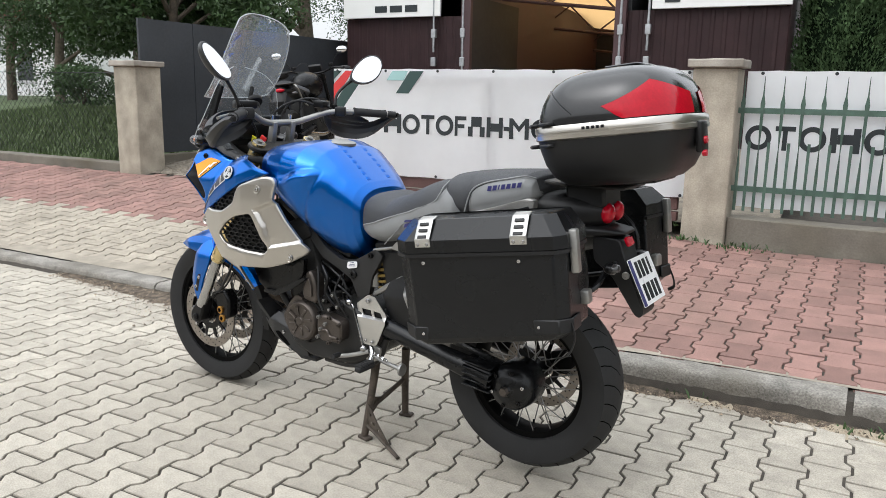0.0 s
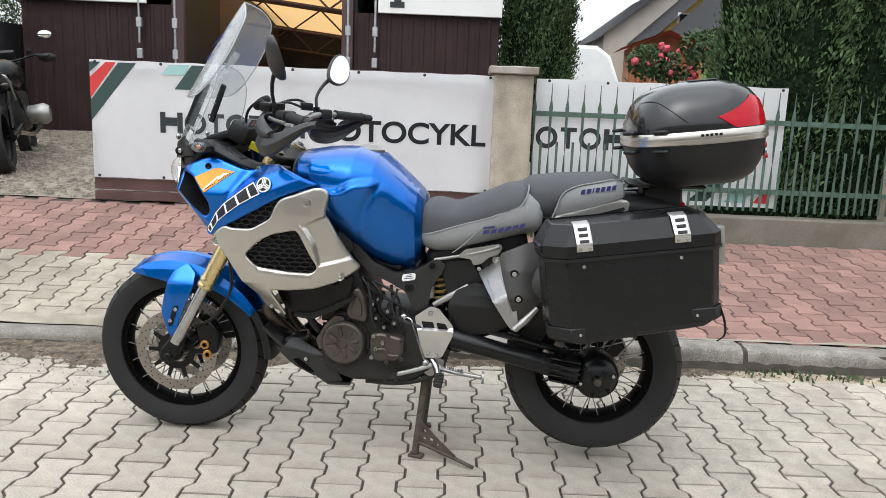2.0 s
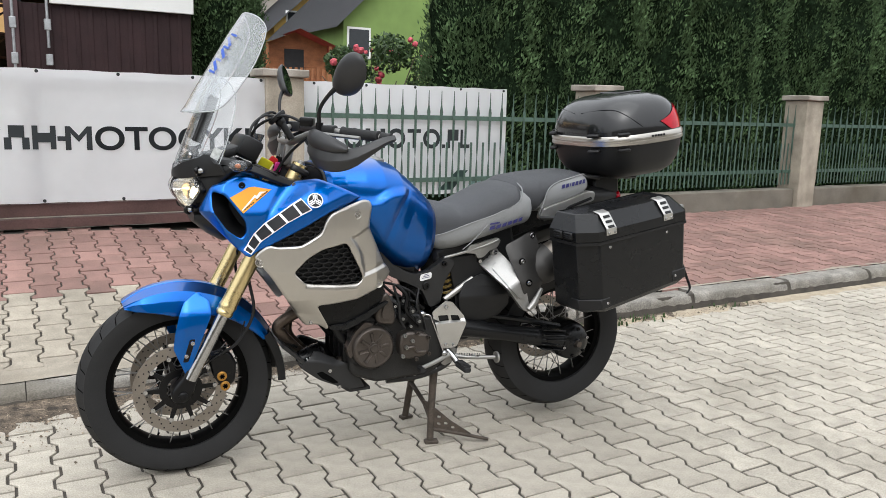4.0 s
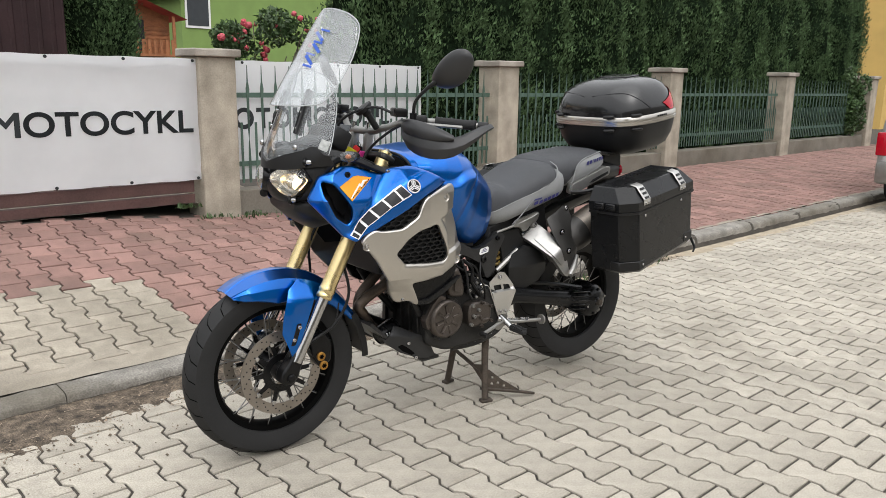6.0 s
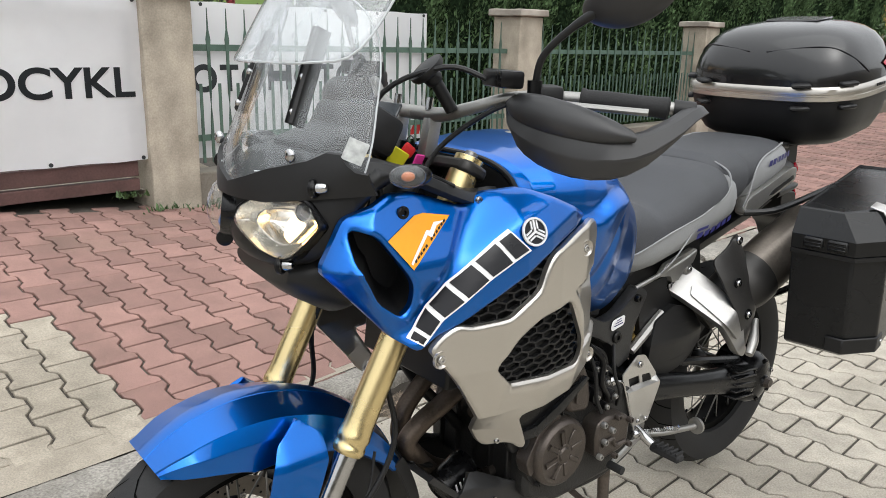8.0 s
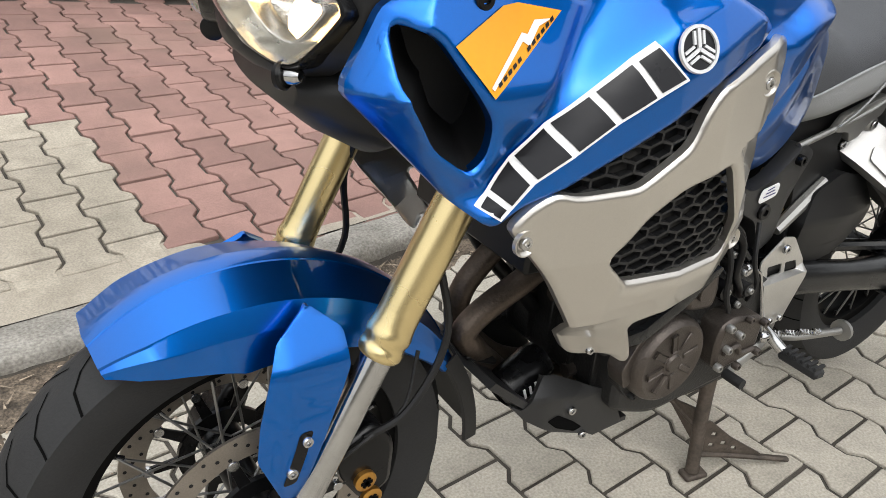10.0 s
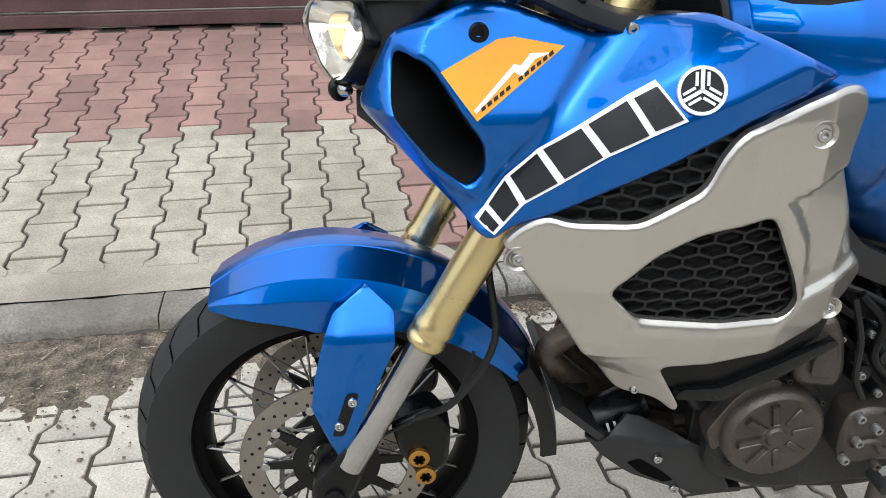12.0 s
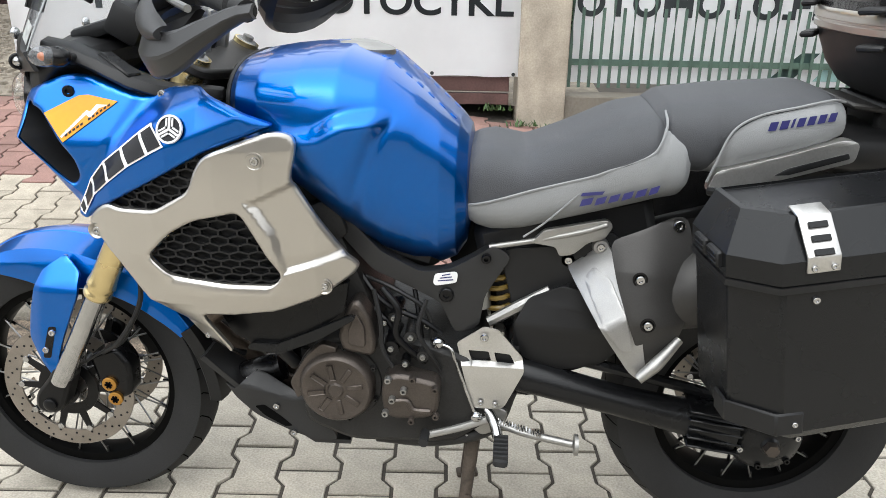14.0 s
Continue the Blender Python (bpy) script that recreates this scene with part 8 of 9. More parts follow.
    skid_y = lambda x, z: 0.136 - 0.75 * ramp(z - interp(x, (-0.39, -0.32, -0.242, -0.20), (0.396, 0.389, 0.365, 0.372)), 0.003) - 0.25 * max(0, -0.33 - x)
    skid = side_plate("skid_plate", sk, skid_y, -1, 0.012, M_SPAR, moto, "dark grey engine skid plate", 0.003, 0.006, grid=0.01)
    part("skid_slot", fitted([rounded([(-0.322, 0.345), (-0.300, 0.350), (-0.262, 0.322), (-0.238, 0.300), (-0.255, 0.297), (-0.300, 0.322)], 0.005)], -1, skid_y, 0.0008, 0.02), M_GROOVE, skid, smooth=0)
    side_plate("skid_side", sk, skid_y, 1, 0.012, M_SPAR, skid, "", 0.004, 0.010)
    part("skid_bottom", prism([(-0.43, 0.455), (-0.338, 0.370), (-0.300, 0.338), (-0.190, 0.262), (-0.112, 0.264), (-0.112, 0.254), (-0.192, 0.252), (-0.306, 0.328), (-0.346, 0.362), (-0.442, 0.448)], -0.125, 0.125), M_SPAR, skid, smooth=0)
    for x, y, z in ((-0.272, -0.137, 0.350), (-0.236, -0.137, 0.284)):
        bolt((x, y, z), 0.008, skid, -1, M_CHROME)
    part("skid_bracket", obox(-0.405, -0.02, 0.448, 0.085, 0.07, 0.010, Euler((0.25, 0.55, 0.2)).to_matrix(), 0.003), M_BLKPL, skid)
    bolt((-0.425, -0.05, 0.452), 0.007, skid, -1, M_CHROME)
    # radiator and dark inner panels
    part("radiator", obox(-0.385, 0, 0.755, 0.05, 0.29, 0.22, Euler((0, 0.1, 0)).to_matrix(), 0.006), M_BLKPL, moto)
    for s in (-1, 1):
        side_plate("lower_panel", [(-0.372, 0.645), (-0.150, 0.655), (-0.09, 0.685), (-0.100, 0.620), (-0.155, 0.575), (-0.215, 0.535), (-0.290, 0.538), (-0.330, 0.560)], 0.206, s, 0.02, M_BLKSAT, moto, "black lower panel")
    # ribs, hoses and plugs on the front of the crankcase
    for k in range(5):
        part("case_rib", obox(-0.208, -0.115 + 0.058 * k, 0.420, 0.016, 0.007, 0.130, Matrix.Identity(3), 0.002), M_ENGD, e)
    for y, z in ((-0.10, 0.50), (0.0, 0.485), (0.08, 0.50), (-0.06, 0.36)):
        part("case_plug", cyl((-0.20, y, z), (-0.222, y, z), 0.013, n=8), M_ENG, e)
    part("coolant_hose", tube([(-0.34, -0.15, 0.64), (-0.285, -0.155, 0.57), (-0.250, -0.150, 0.50), (-0.222, -0.140, 0.46)], 0.014, 10), M_BLKPL, e, "black coolant hose")
    part("coolant_hose", tube([(-0.35, 0.10, 0.62), (-0.30, 0.09, 0.54), (-0.245, 0.06, 0.47), (-0.215, 0.05, 0.43)], 0.014, 10), M_BLKPL, e, "black coolant hose")
    for x, y, z in ((-0.262, -0.158, 0.527), (-0.318, -0.153, 0.610)):
        part("hose_clip", lathe_along((x - 0.004, y, z + 0.006), (x + 0.004, y, z - 0.006), [(0.0145, 0), (0.0158, 0.001), (0.0158, 0.009), (0.0145, 0.010)], 14), M_CHROME, e)
    side_plate("cross_brace", [(-0.300, 0.530), (-0.233, 0.522), (-0.150, 0.560), (-0.075, 0.610), (-0.085, 0.617), (-0.165, 0.577), (-0.235, 0.545), (-0.290, 0.545)], 0.217, -1, 0.012, M_BLKPAINT, moto)


def frame_parts():
    for s in (-1, 1):
        sp = [(-0.300, 0.960), (-0.18, 0.930), (-0.115, 0.815), (-0.035, 0.730), (0.045, 0.690), (0.102, 0.696), (0.150, 0.722), (0.190, 0.748), (0.225, 0.725), (0.175, 0.640), (0.165, 0.570), (0.118, 0.555), (0.085, 0.625), (0.030, 0.655), (-0.050, 0.690), (-0.130, 0.780), (-0.300, 0.87)]
        f = side_plate("frame_spar", sp, lambda x, z: interp(x, (-0.3, -0.1, 0.05, 0.2), (0.12, 0.152, 0.150, 0.135)), s, 0.030, M_SPAR, moto, "dark grey frame spar", 0.006, 0.014)
        bolt((0.098, s * 0.1455, 0.642), 0.015, f, s, M_BLKSAT, 0.008)
        bolt((0.175, s * 0.1375, 0.722), 0.010, f, s, M_BLKSAT, 0.012)
        lb = side_plate("frame_label", [(0.070, 0.668), (0.074, 0.688), (0.116, 0.695), (0.120, 0.689), (0.118, 0.671), (0.076, 0.662)], lambda x, z: 0.1512, s, 0.001, M_DECALW, f, "white oval sticker", 0.0003, 0.006) if s < 0 else None
        if lb:
            for k in range(3):
                part("print_bar", fitted([[(0.080 + 0.004 * k, 0.672 + k * 0.006), (0.111 - 0.003 * k, 0.676 + k * 0.006), (0.111 - 0.003 * k, 0.6785 + k * 0.006), (0.080 + 0.004 * k, 0.6745 + k * 0.006)]], -1, lambda x, z: 0.1520, 0, 0.1), M_DECALB, f, smooth=0)
        # seat rail with its cast triangle
        part("seat_rail", tube([(0.180, s * 0.128, 0.742), (0.28, s * 0.132, 0.764), (0.36, s * 0.137, 0.786), (0.405, s * 0.138, 0.803)], 0.006, 10), M_ALU, moto, "silver seat rail")
        tri = [(0.262, 0.758), (0.285, 0.785), (0.405, 0.812), (0.418, 0.800), (0.402, 0.772), (0.372, 0.764), (0.345, 0.738), (0.318, 0.732), (0.310, 0.752)]
        side_plate("rail_bracket", tri, 0.138, s, 0.014, M_ALU, moto, "cast aluminium bracket")
        # dark inner mudguard and side cover
        inner = [(0.20, 0.735), (0.31, 0.745), (0.42, 0.790), (0.46, 0.72), (0.49, 0.58), (0.44, 0.50), (0.33, 0.455), (0.24, 0.475), (0.235, 0.60)]
        side_plate("inner_mudguard", inner, 0.118, s, 0.03, M_BLKPL, moto, "matt black inner mudguard", 0.01, 0.03)
        side_plate("inner_cover", [(0.236, 0.585), (0.262, 0.640), (0.330, 0.672), (0.405, 0.655), (0.445, 0.600), (0.462, 0.545), (0.420, 0.500), (0.320, 0.478), (0.255, 0.505)], lambda x, z: 0.168 - 0.25 * abs(z - 0.585) - 0.15 * abs(x - 0.36), s, 0.05, M_BLKPL, moto, "black faceted inner cover", 0.016, 0.012, seg=3, grid=0.05)
        # silver pillion foot hanger
        hang = [(0.322, 0.726), (0.338, 0.742), (0.354, 0.728), (0.372, 0.726), (0.386, 0.764), (0.406, 0.768), (0.420, 0.745), (0.436, 0.720), (0.455, 0.670), (0.472, 0.625), (0.482, 0.572), (0.492, 0.552), (0.478, 0.536), (0.455, 0.550), (0.396, 0.630), (0.345, 0.695)]
        hy = lambda x, z: interp(z - 0.77 * (x - 0.418), (0.50, 0.53, 0.600, 0.640, 0.652, 0.70, 0.745, 0.765, 0.778), (0.264, 0.262, 0.254, 0.247, 0.242, 0.196, 0.150, 0.122, 0.104))
        h = side_plate("foot_hanger", hang, hy, s, 0.022, M_HANG, moto, "cast aluminium pillion foot hanger", 0.005, 0.012, seg=3, grid=0.011)
        side_plate("hanger_ridge", [(0.366, 0.700), (0.384, 0.722), (0.412, 0.712), (0.440, 0.662), (0.456, 0.600), (0.440, 0.592), (0.400, 0.636)], lambda x, z: hy(x, z) + 0.008, s, 0.010, M_HANG, h, "", 0.004, 0.006, grid=0.011)
        for x, z in ((0.338, 0.718), (0.398, 0.753)):
            part("boss", lathe([(0.002, s * 0.012), (0.0135, s * 0.012), (0.0165, s * 0.008), (0.0175, s * -0.030)], (x, s * (hy(x, z) + 0.002), z), n=20), M_HANG, h)
            bolt((x, s * (hy(x, z) + 0.013), z), 0.0085, h, s, M_CHROME, 0.006)
        part("pillion_peg", tube([(0.468, s * 0.285, 0.552), (0.50, s * 0.275, 0.580), (0.542, s * 0.252, 0.622)], [0.010, 0.013, 0.008], 10), M_ALU, h, "folded pillion footrest")
        # heel guard: bent steel plate with two slots
        gp = [(0.176, 0.580), (0.122, 0.540), (0.128, 0.515), (0.156, 0.404), (0.164, 0.396), (0.216, 0.396), (0.226, 0.404), (0.262, 0.486), (0.258, 0.514), (0.206, 0.574)]
        slots = [[(0.146, 0.525), (0.188, 0.524), (0.194, 0.502), (0.154, 0.502)], [(0.199, 0.523), (0.232, 0.520), (0.242, 0.500), (0.205, 0.501)]]
        hg = side_plate("heel_guard", gp, lambda x, z: 0.158 + 0.012 * (z < 0.50), s, 0.003, M_BRUSH, moto, "brushed steel heel guard with two slots", 0.0008, 0.006, slots)
        part("slot_back", side_box(0.14, 0.25, 0.49, 0.535, s * 0.148, 0.002), M_BLKPL, hg, smooth=0)
        bolt((0.178, s * 0.162, 0.558), 0.009, hg, s, M_CHROME, 0.007)
        bolt((0.176, s * 0.174, 0.412), 0.006, hg, s, M_CHROME, 0.005)
        bolt((0.206, s * 0.174, 0.410), 0.006, hg, s, M_CHROME, 0.005)
        part("brace_rod", tube([(0.185, s * 0.128, 0.578), (0.245, s * 0.126, 0.615), (0.305, s * 0.124, 0.655)], [0.011, 0.013, 0.009], 8), M_ALU, moto, "aluminium frame brace")
        # rider footrest and controls
        peg = part("footrest", obox(0.222, s * 0.235, 0.336, 0.030, 0.085, 0.020, Euler((0, 0.1, 0)).to_matrix(), 0.005), M_RUB, moto, "toothed rubber footrest")
        for k in range(6):
            part("peg_tooth", obox(0.222, s * (0.20 + k * 0.014), 0.349, 0.030, 0.006, 0.008, Matrix.Identity(3), 0.001), M_RUB, peg)
        part("peg_mount", tube([(0.185, s * 0.15, 0.39), (0.205, s * 0.17, 0.365), (0.215, s * 0.195, 0.345)], 0.012, 10), M_CHROME, peg)
    part("gear_lever", tube([(0.19, -0.175, 0.372), (0.13, -0.180, 0.350), (0.075, -0.185, 0.335), (0.06, -0.20, 0.338)], 0.0055, 8, flat=1.5), M_ALU, moto, "polished gear lever")
    part("lever_rubber", cyl((0.062, -0.185, 0.338), (0.062, -0.225, 0.338), 0.010, n=12), M_RUB, moto)
    part("gear_link", tube([(0.085, -0.158, 0.535), (0.110, -0.165, 0.530), (0.122, -0.17, 0.50), (0.165, -0.175, 0.385)], 0.0033, 8), M_CHROME, moto, "chrome gear linkage")
    part("link_joint", blob((0.082, -0.156, 0.536), (0.016, 0.012, 0.014), sub=2), M_CHROME, moto)
    part("link_joint", blob((0.168, -0.178, 0.380), (0.014, 0.012, 0.012), sub=2), M_CHROME, moto)
    part("stand_lever", tube([(0.20, -0.16, 0.365), (0.26, -0.19, 0.358), (0.368, -0.217, 0.354)], 0.008, 10), M_ALU, moto, "chrome side stand folded up")
    part("stand_foot", lathe([(0.002, -0.004), (0.022, -0.004), (0.022, 0.004), (0.002, 0.004)], (0.374, -0.218, 0.354), "x", 16), M_ALU, moto)
    part("lower_rail", tube([(-0.05, -0.13, 0.285), (0.08, -0.14, 0.29), (0.20, -0.14, 0.33), (0.24, -0.13, 0.42)], 0.014, 10), M_ENGD, moto)
    # hoses, clips and brackets behind the engine covers
    part("oil_hose", tube([(-0.055, -0.135, 0.60), (-0.01, -0.150, 0.56), (0.015, -0.152, 0.50), (0.03, -0.148, 0.46)], 0.0065, 8), M_BLKSAT, moto, "black rubber hose")
    part("wiring", tube([(-0.09, -0.12, 0.68), (-0.03, -0.150, 0.62), (0.05, -0.155, 0.585), (0.09, -0.150, 0.555)], 0.006, 7), M_BLKSAT, moto)
    part("wiring", tube([(-0.07, -0.125, 0.665), (0.00, -0.148, 0.645), (0.06, -0.150, 0.60), (0.075, -0.148, 0.50), (0.10, -0.14, 0.42)], 0.005, 7), M_BLKPL, moto)
    part("breather_hose", tube([(0.03, -0.12, 0.64), (0.045, -0.145, 0.57), (0.055, -0.148, 0.48), (0.09, -0.14, 0.38), (0.12, -0.13, 0.31)], 0.0055, 8), M_BLKSAT, moto)
    for x, z, r in ((0.028, 0.548, 0.009), (0.048, 0.500, 0.007), (0.060, 0.575, 0.008), (0.095, 0.470, 0.007), (0.012, 0.600, 0.007), (0.105, 0.425, 0.008), (-0.028, 0.575, 0.006)):
        bolt((x, -0.150, z), r, moto, -1, M_CHROME, 0.008)
    for x, z in ((0.06, 0.30), (0.10, 0.295), (0.15, 0.31), (0.02, 0.30)):
        part("clip", blob((x, -0.142, z), (0.012, 0.012, 0.010), sub=2), M_ALU, moto)
    part("stand_spring", tube([(0.215 + 0.0014 * k, -0.172 - 0.0006 * k + 0.006 * math.sin(k * 1.5), 0.368 + 0.006 * math.cos(k * 1.5)) for k in range(64)], 0.0017, 5, k=1), M_CHROME, moto, "coiled stand return spring")
    part("stand_bracket", prism(rounded([(0.15, 0.345), (0.19, 0.40), (0.235, 0.385), (0.225, 0.34), (0.18, 0.32)], 0.01), -0.158, -0.146), M_ALU, moto, "cast footrest bracket", mods=[("BEVEL", (0.003, 2))])
    # rear suspension unit
    part("shock_body", cyl((0.21, -0.075, 0.56), (0.185, -0.075, 0.72), 0.020, n=14), M_BLKSAT, moto)
    part("shock_reservoir", cyl((0.165, -0.10, 0.60), (0.160, -0.10, 0.66), 0.024, n=16), M_ALU, moto)
    helix = [(0.205 - 0.0002 * k + 0.027 * math.cos(k * 0.6), -0.085 + 0.027 * math.sin(k * 0.6), 0.585 + k * 0.0021) for k in range(56)]
    part("shock_spring", tube(helix, 0.006, 7, k=1), M_SPRING, moto, "yellow shock absorber spring")
    # battery box, dark mass under the tank and seat
    part("airbox", obox(-0.06, 0, 0.80, 0.32, 0.24, 0.18, Euler((0, 0.25, 0)).to_matrix(), 0.02), M_BLKPL, moto)
    part("battery_box", obox(0.34, 0, 0.72, 0.36, 0.20, 0.20, Euler((0, -0.25, 0)).to_matrix(), 0.02), M_BLKPL, moto)
    part("rear_mudguard", tube([(0.36, 0, 0.62), (0.46, 0, 0.72), (0.64, 0, 0.78), (0.85, 0, 0.83), (1.00, 0, 0.87)], [0.06, 0.08, 0.09, 0.08, 0.06], 12, flat=0.35), M_BLKPL, moto)


M_HANG = mat("hanger_cast", (0.34, 0.335, 0.325), 0.38, 0.85, var=0.12, scale=12, bump=0.12, bscale=500)


def side_box(x0, x1, z0, z1, y, t):
    return box(x0, x1, y - t / 2, y + t / 2, z0, z1)


def rear_end():
    # swing arm with shaft tunnel and final drive on the left
    sw = part("swing_arm", tube([(0.20, -0.125, 0.470), (0.30, -0.138, 0.455), (0.45, -0.148, 0.425), (0.60, -0.150, 0.395), (0.70, -0.148, 0.375)], [0.036, 0.031, 0.029, 0.034, 0.046], 16, flat=1.15), M_BLKPAINT, moto, "black swing arm with shaft drive")
    part("swing_arm_right", tube([(0.20, 0.125, 0.470), (0.45, 0.140, 0.42), (0.74, 0.125, 0.365)], [0.036, 0.030, 0.032], 12), M_BLKPAINT, sw)
    part("swing_cross", cyl((0.27, -0.13, 0.46), (0.27, 0.13, 0.46), 0.05, n=16), M_BLKPAINT, sw)
    fd = part("final_drive", lathe([(0.002, -0.195), (0.016, -0.195), (0.020, -0.188), (0.040, -0.182), (0.064, -0.172), (0.078, -0.150), (0.082, -0.11), (0.082, -0.06), (0.05, -0.05)], (RX, 0, RZ), n=36), M_BLKPAINT, sw, "black final drive housing")
    for k in range(5):
        part("cooling_fin", obox(0.655 + 0.0 * k, -0.150, 0.345 + k * 0.020, 0.11, 0.088, 0.006, Euler((0, 0.13, 0)).to_matrix(), 0.002), M_BLKPAINT, fd)
    part("axle_nut", lathe([(0.002, -0.208), (0.014, -0.208), (0.016, -0.2), (0.018, -0.19)], (RX, 0, RZ), n=6), M_ENG, fd)
    for k in range(6):
        t = 2 * math.pi * k / 6 + 0.3
        bolt((RX + 0.058 * math.cos(t), -0.174, RZ + 0.058 * math.sin(t)), 0.007, fd, -1, M_BLKSAT if k % 3 else M_CHROME, 0.008)
    part("rear_caliper", prism(rounded([(0.80, 0.43), (0.87, 0.45), (0.90, 0.40), (0.86, 0.36), (0.81, 0.38)], 0.012), 0.065, 0.115), M_BLKSAT, sw, mods=[("BEVEL", (0.008, 2))])
    part("torque_arm", tube([(0.36, -0.12, 0.50), (0.52, -0.13, 0.47), (0.72, -0.12, 0.42)], 0.012, 8), M_BLKPAINT, sw)
    # silencer and its shield
    sil = part("silencer", tube([(0.46, -0.150, 0.62), (0.50, -0.170, 0.66), (0.57, -0.19, 0.70), (0.70, -0.20, 0.76), (0.86, -0.20, 0.82)], [0.03, 0.048, 0.062, 0.064, 0.06], 20, flat=1.15), M_SILENC, moto, "oval exhaust silencer")
    part("silencer_front", tube([(0.450, -0.146, 0.612), (0.50, -0.170, 0.66), (0.57, -0.19, 0.70), (0.61, -0.193, 0.719)], [0.034, 0.053, 0.066, 0.067], 20, flat=1.15), M_HEAT, sil, "dark grey front half of the silencer")
    shield = [(0.405, 0.788), (0.500, 0.830), (0.548, 0.838), (0.568, 0.752), (0.548, 0.646), (0.516, 0.558), (0.482, 0.556), (0.448, 0.640), (0.420, 0.720)]
    sy = lambda x, z: interp(z, (0.57, 0.65, 0.74, 0.83), (0.235, 0.242, 0.212, 0.165)) + 0.02 * math.cos((x - 0.48) * 20)
    side_plate("exhaust_shield", shield, sy, -1, 0.006, M_HEAT, sil, "dark grey exhaust heat shield", 0.002, 0.02)
    for x, z in ((0.461, 0.731), (0.479, 0.652)):
        part("shield_cup", lathe([(0.014, 0.001), (0.014, -0.002), (0.011, -0.002), (0.010, 0.002)], (x, -sy(x, z), z), n=18), M_BLKSAT, sil)
        bolt((x, -sy(x, z) - 0.001, z), 0.009, sil, -1, M_CHROME, 0.006)
    bolt((0.530, -0.182, 0.822), 0.012, sil, -1, M_CHROME, 0.008)
    # grab rails, rack, tail unit
    for s in (-1, 1):
        rail = side_plate("grab_rail", [(0.575, 0.884), (0.586, 0.922), (0.700, 0.955), (0.806, 0.990), (0.830, 0.984), (0.826, 0.950), (0.692, 0.908), (0.600, 0.872)], 0.165, s, 0.030, M_BRUSH, moto, "cast aluminium grab rail", 0.007, 0.010)
        side_plate("rail_insert", [(0.690, 0.920), (0.712, 0.934), (0.812, 0.966), (0.816, 0.956), (0.715, 0.922)], 0.1665, s, 0.004, M_BLKPL, rail, "", 0.001, 0.003)
        part("rack_arm", tube([(0.58, s * 0.16, 0.885), (0.62, s * 0.20, 0.89), (0.68, s * 0.22, 0.90), (0.95, s * 0.22, 0.93)], 0.009, 8), M_BLKPAINT, moto, "black luggage rack tube")
        part("rack_arm", tube([(0.60, s * 0.17, 0.70), (0.63, s * 0.22, 0.66), (0.85, s * 0.235, 0.68), (1.04, s * 0.22, 0.74), (1.05, s * 0.10, 0.78)], 0.009, 8), M_BLKPAINT, moto, "black luggage rack tube")
        part("rack_strut", tube([(0.95, s * 0.22, 0.93), (1.02, s * 0.225, 0.86), (1.04, s * 0.22, 0.74)], 0.009, 8), M_BLKPAINT, moto)
        ind = part("rear_indicator", blob((1.075, s * 0.125, 0.800), (0.022, 0.030, 0.018)), M_BLKSAT, moto, "rear indicator on a stalk")
        part("indicator_lens", blob((1.088, s * 0.128, 0.800), (0.016, 0.026, 0.016)), M_ILENS, ind)
        part("stalk", cyl((1.06, s * 0.03, 0.80), (1.07, s * 0.11, 0.80), 0.009, n=8), M_BLKPL, ind)
    tail = part("tail_unit", loft([ring_section(x, a, b, w, (a + b) / 2, 12, 0.7, 3) for x, a, b, w in ((0.82, 1.00, 0.90, 0.12), (0.92, 1.00, 0.89, 0.10), (0.99, 0.99, 0.90, 0.075), (1.02, 0.985, 0.91, 0.065))]), M_BLKPL, moto, "black tail unit", smooth=50)
    for s in (-1, 1):
        part("tail_lamp", blob((1.022, s * 0.038, 0.950), (0.020, 0.036, 0.032)), M_REDL, tail, "red tail lamp, lit")
        part("tail_led", blob((1.030, s * 0.034, 0.952), (0.010, 0.018, 0.016), sub=2), M_REDG, tail)
    part("mudguard_top", loft([ring_section(x, a, b, w, (a + b) / 2, 12, 0.7, 3) for x, a, b, w in ((0.90, 0.915, 0.86, 0.09), (1.02, 0.912, 0.875, 0.075), (1.07, 0.905, 0.885, 0.060), (1.082, 0.898, 0.89, 0.045))]), M_BLKPL, tail, smooth=50)
    hanger = [(0.98, 0.88), (1.07, 0.875), (1.085, 0.83), (1.160, 0.660), (1.150, 0.640), (1.132, 0.645), (1.05, 0.76), (0.99, 0.80)]
    part("plate_hanger", prism(rounded(hanger, 0.015), -0.055, 0.055), M_BLKPL, tail, mods=[("BEVEL", (0.008, 2))])
    top, bot = Vector((1.104, 0, 0.822)), Vector((1.172, 0, 0.684))
    ang = math.atan2(top.x - bot.x, top.z - bot.z)
    c = (top + bot) / 2 + Vector((0.006, 0, 0.002))
    R = Euler((0, ang, 0)).to_matrix()
    pl = part("number_plate", obox(*c, 0.003, 0.190, 0.150, R, 0.001), M_DECALW, tail, "white number plate with dark bars")
    for a, b, w, h, m in ((-0.085, 0.0, 0.022, 0.146, M_DECALB), (-0.045, 0.036, 0.022, 0.052, M_DECALK), (-0.012, 0.036, 0.022, 0.052, M_DECALK), (0.021, 0.036, 0.022, 0.052, M_DECALK), (0.054, 0.036, 0.014, 0.052, M_DECALK), (-0.045, -0.036, 0.022, 0.052, M_DECALK), (-0.010, -0.036, 0.026, 0.052, M_DECALK), (0.026, -0.036, 0.022, 0.052, M_DECALK), (0.060, -0.036, 0.022, 0.052, M_DECALK)):
        p = c + R @ Vector((0.0022, a, b))
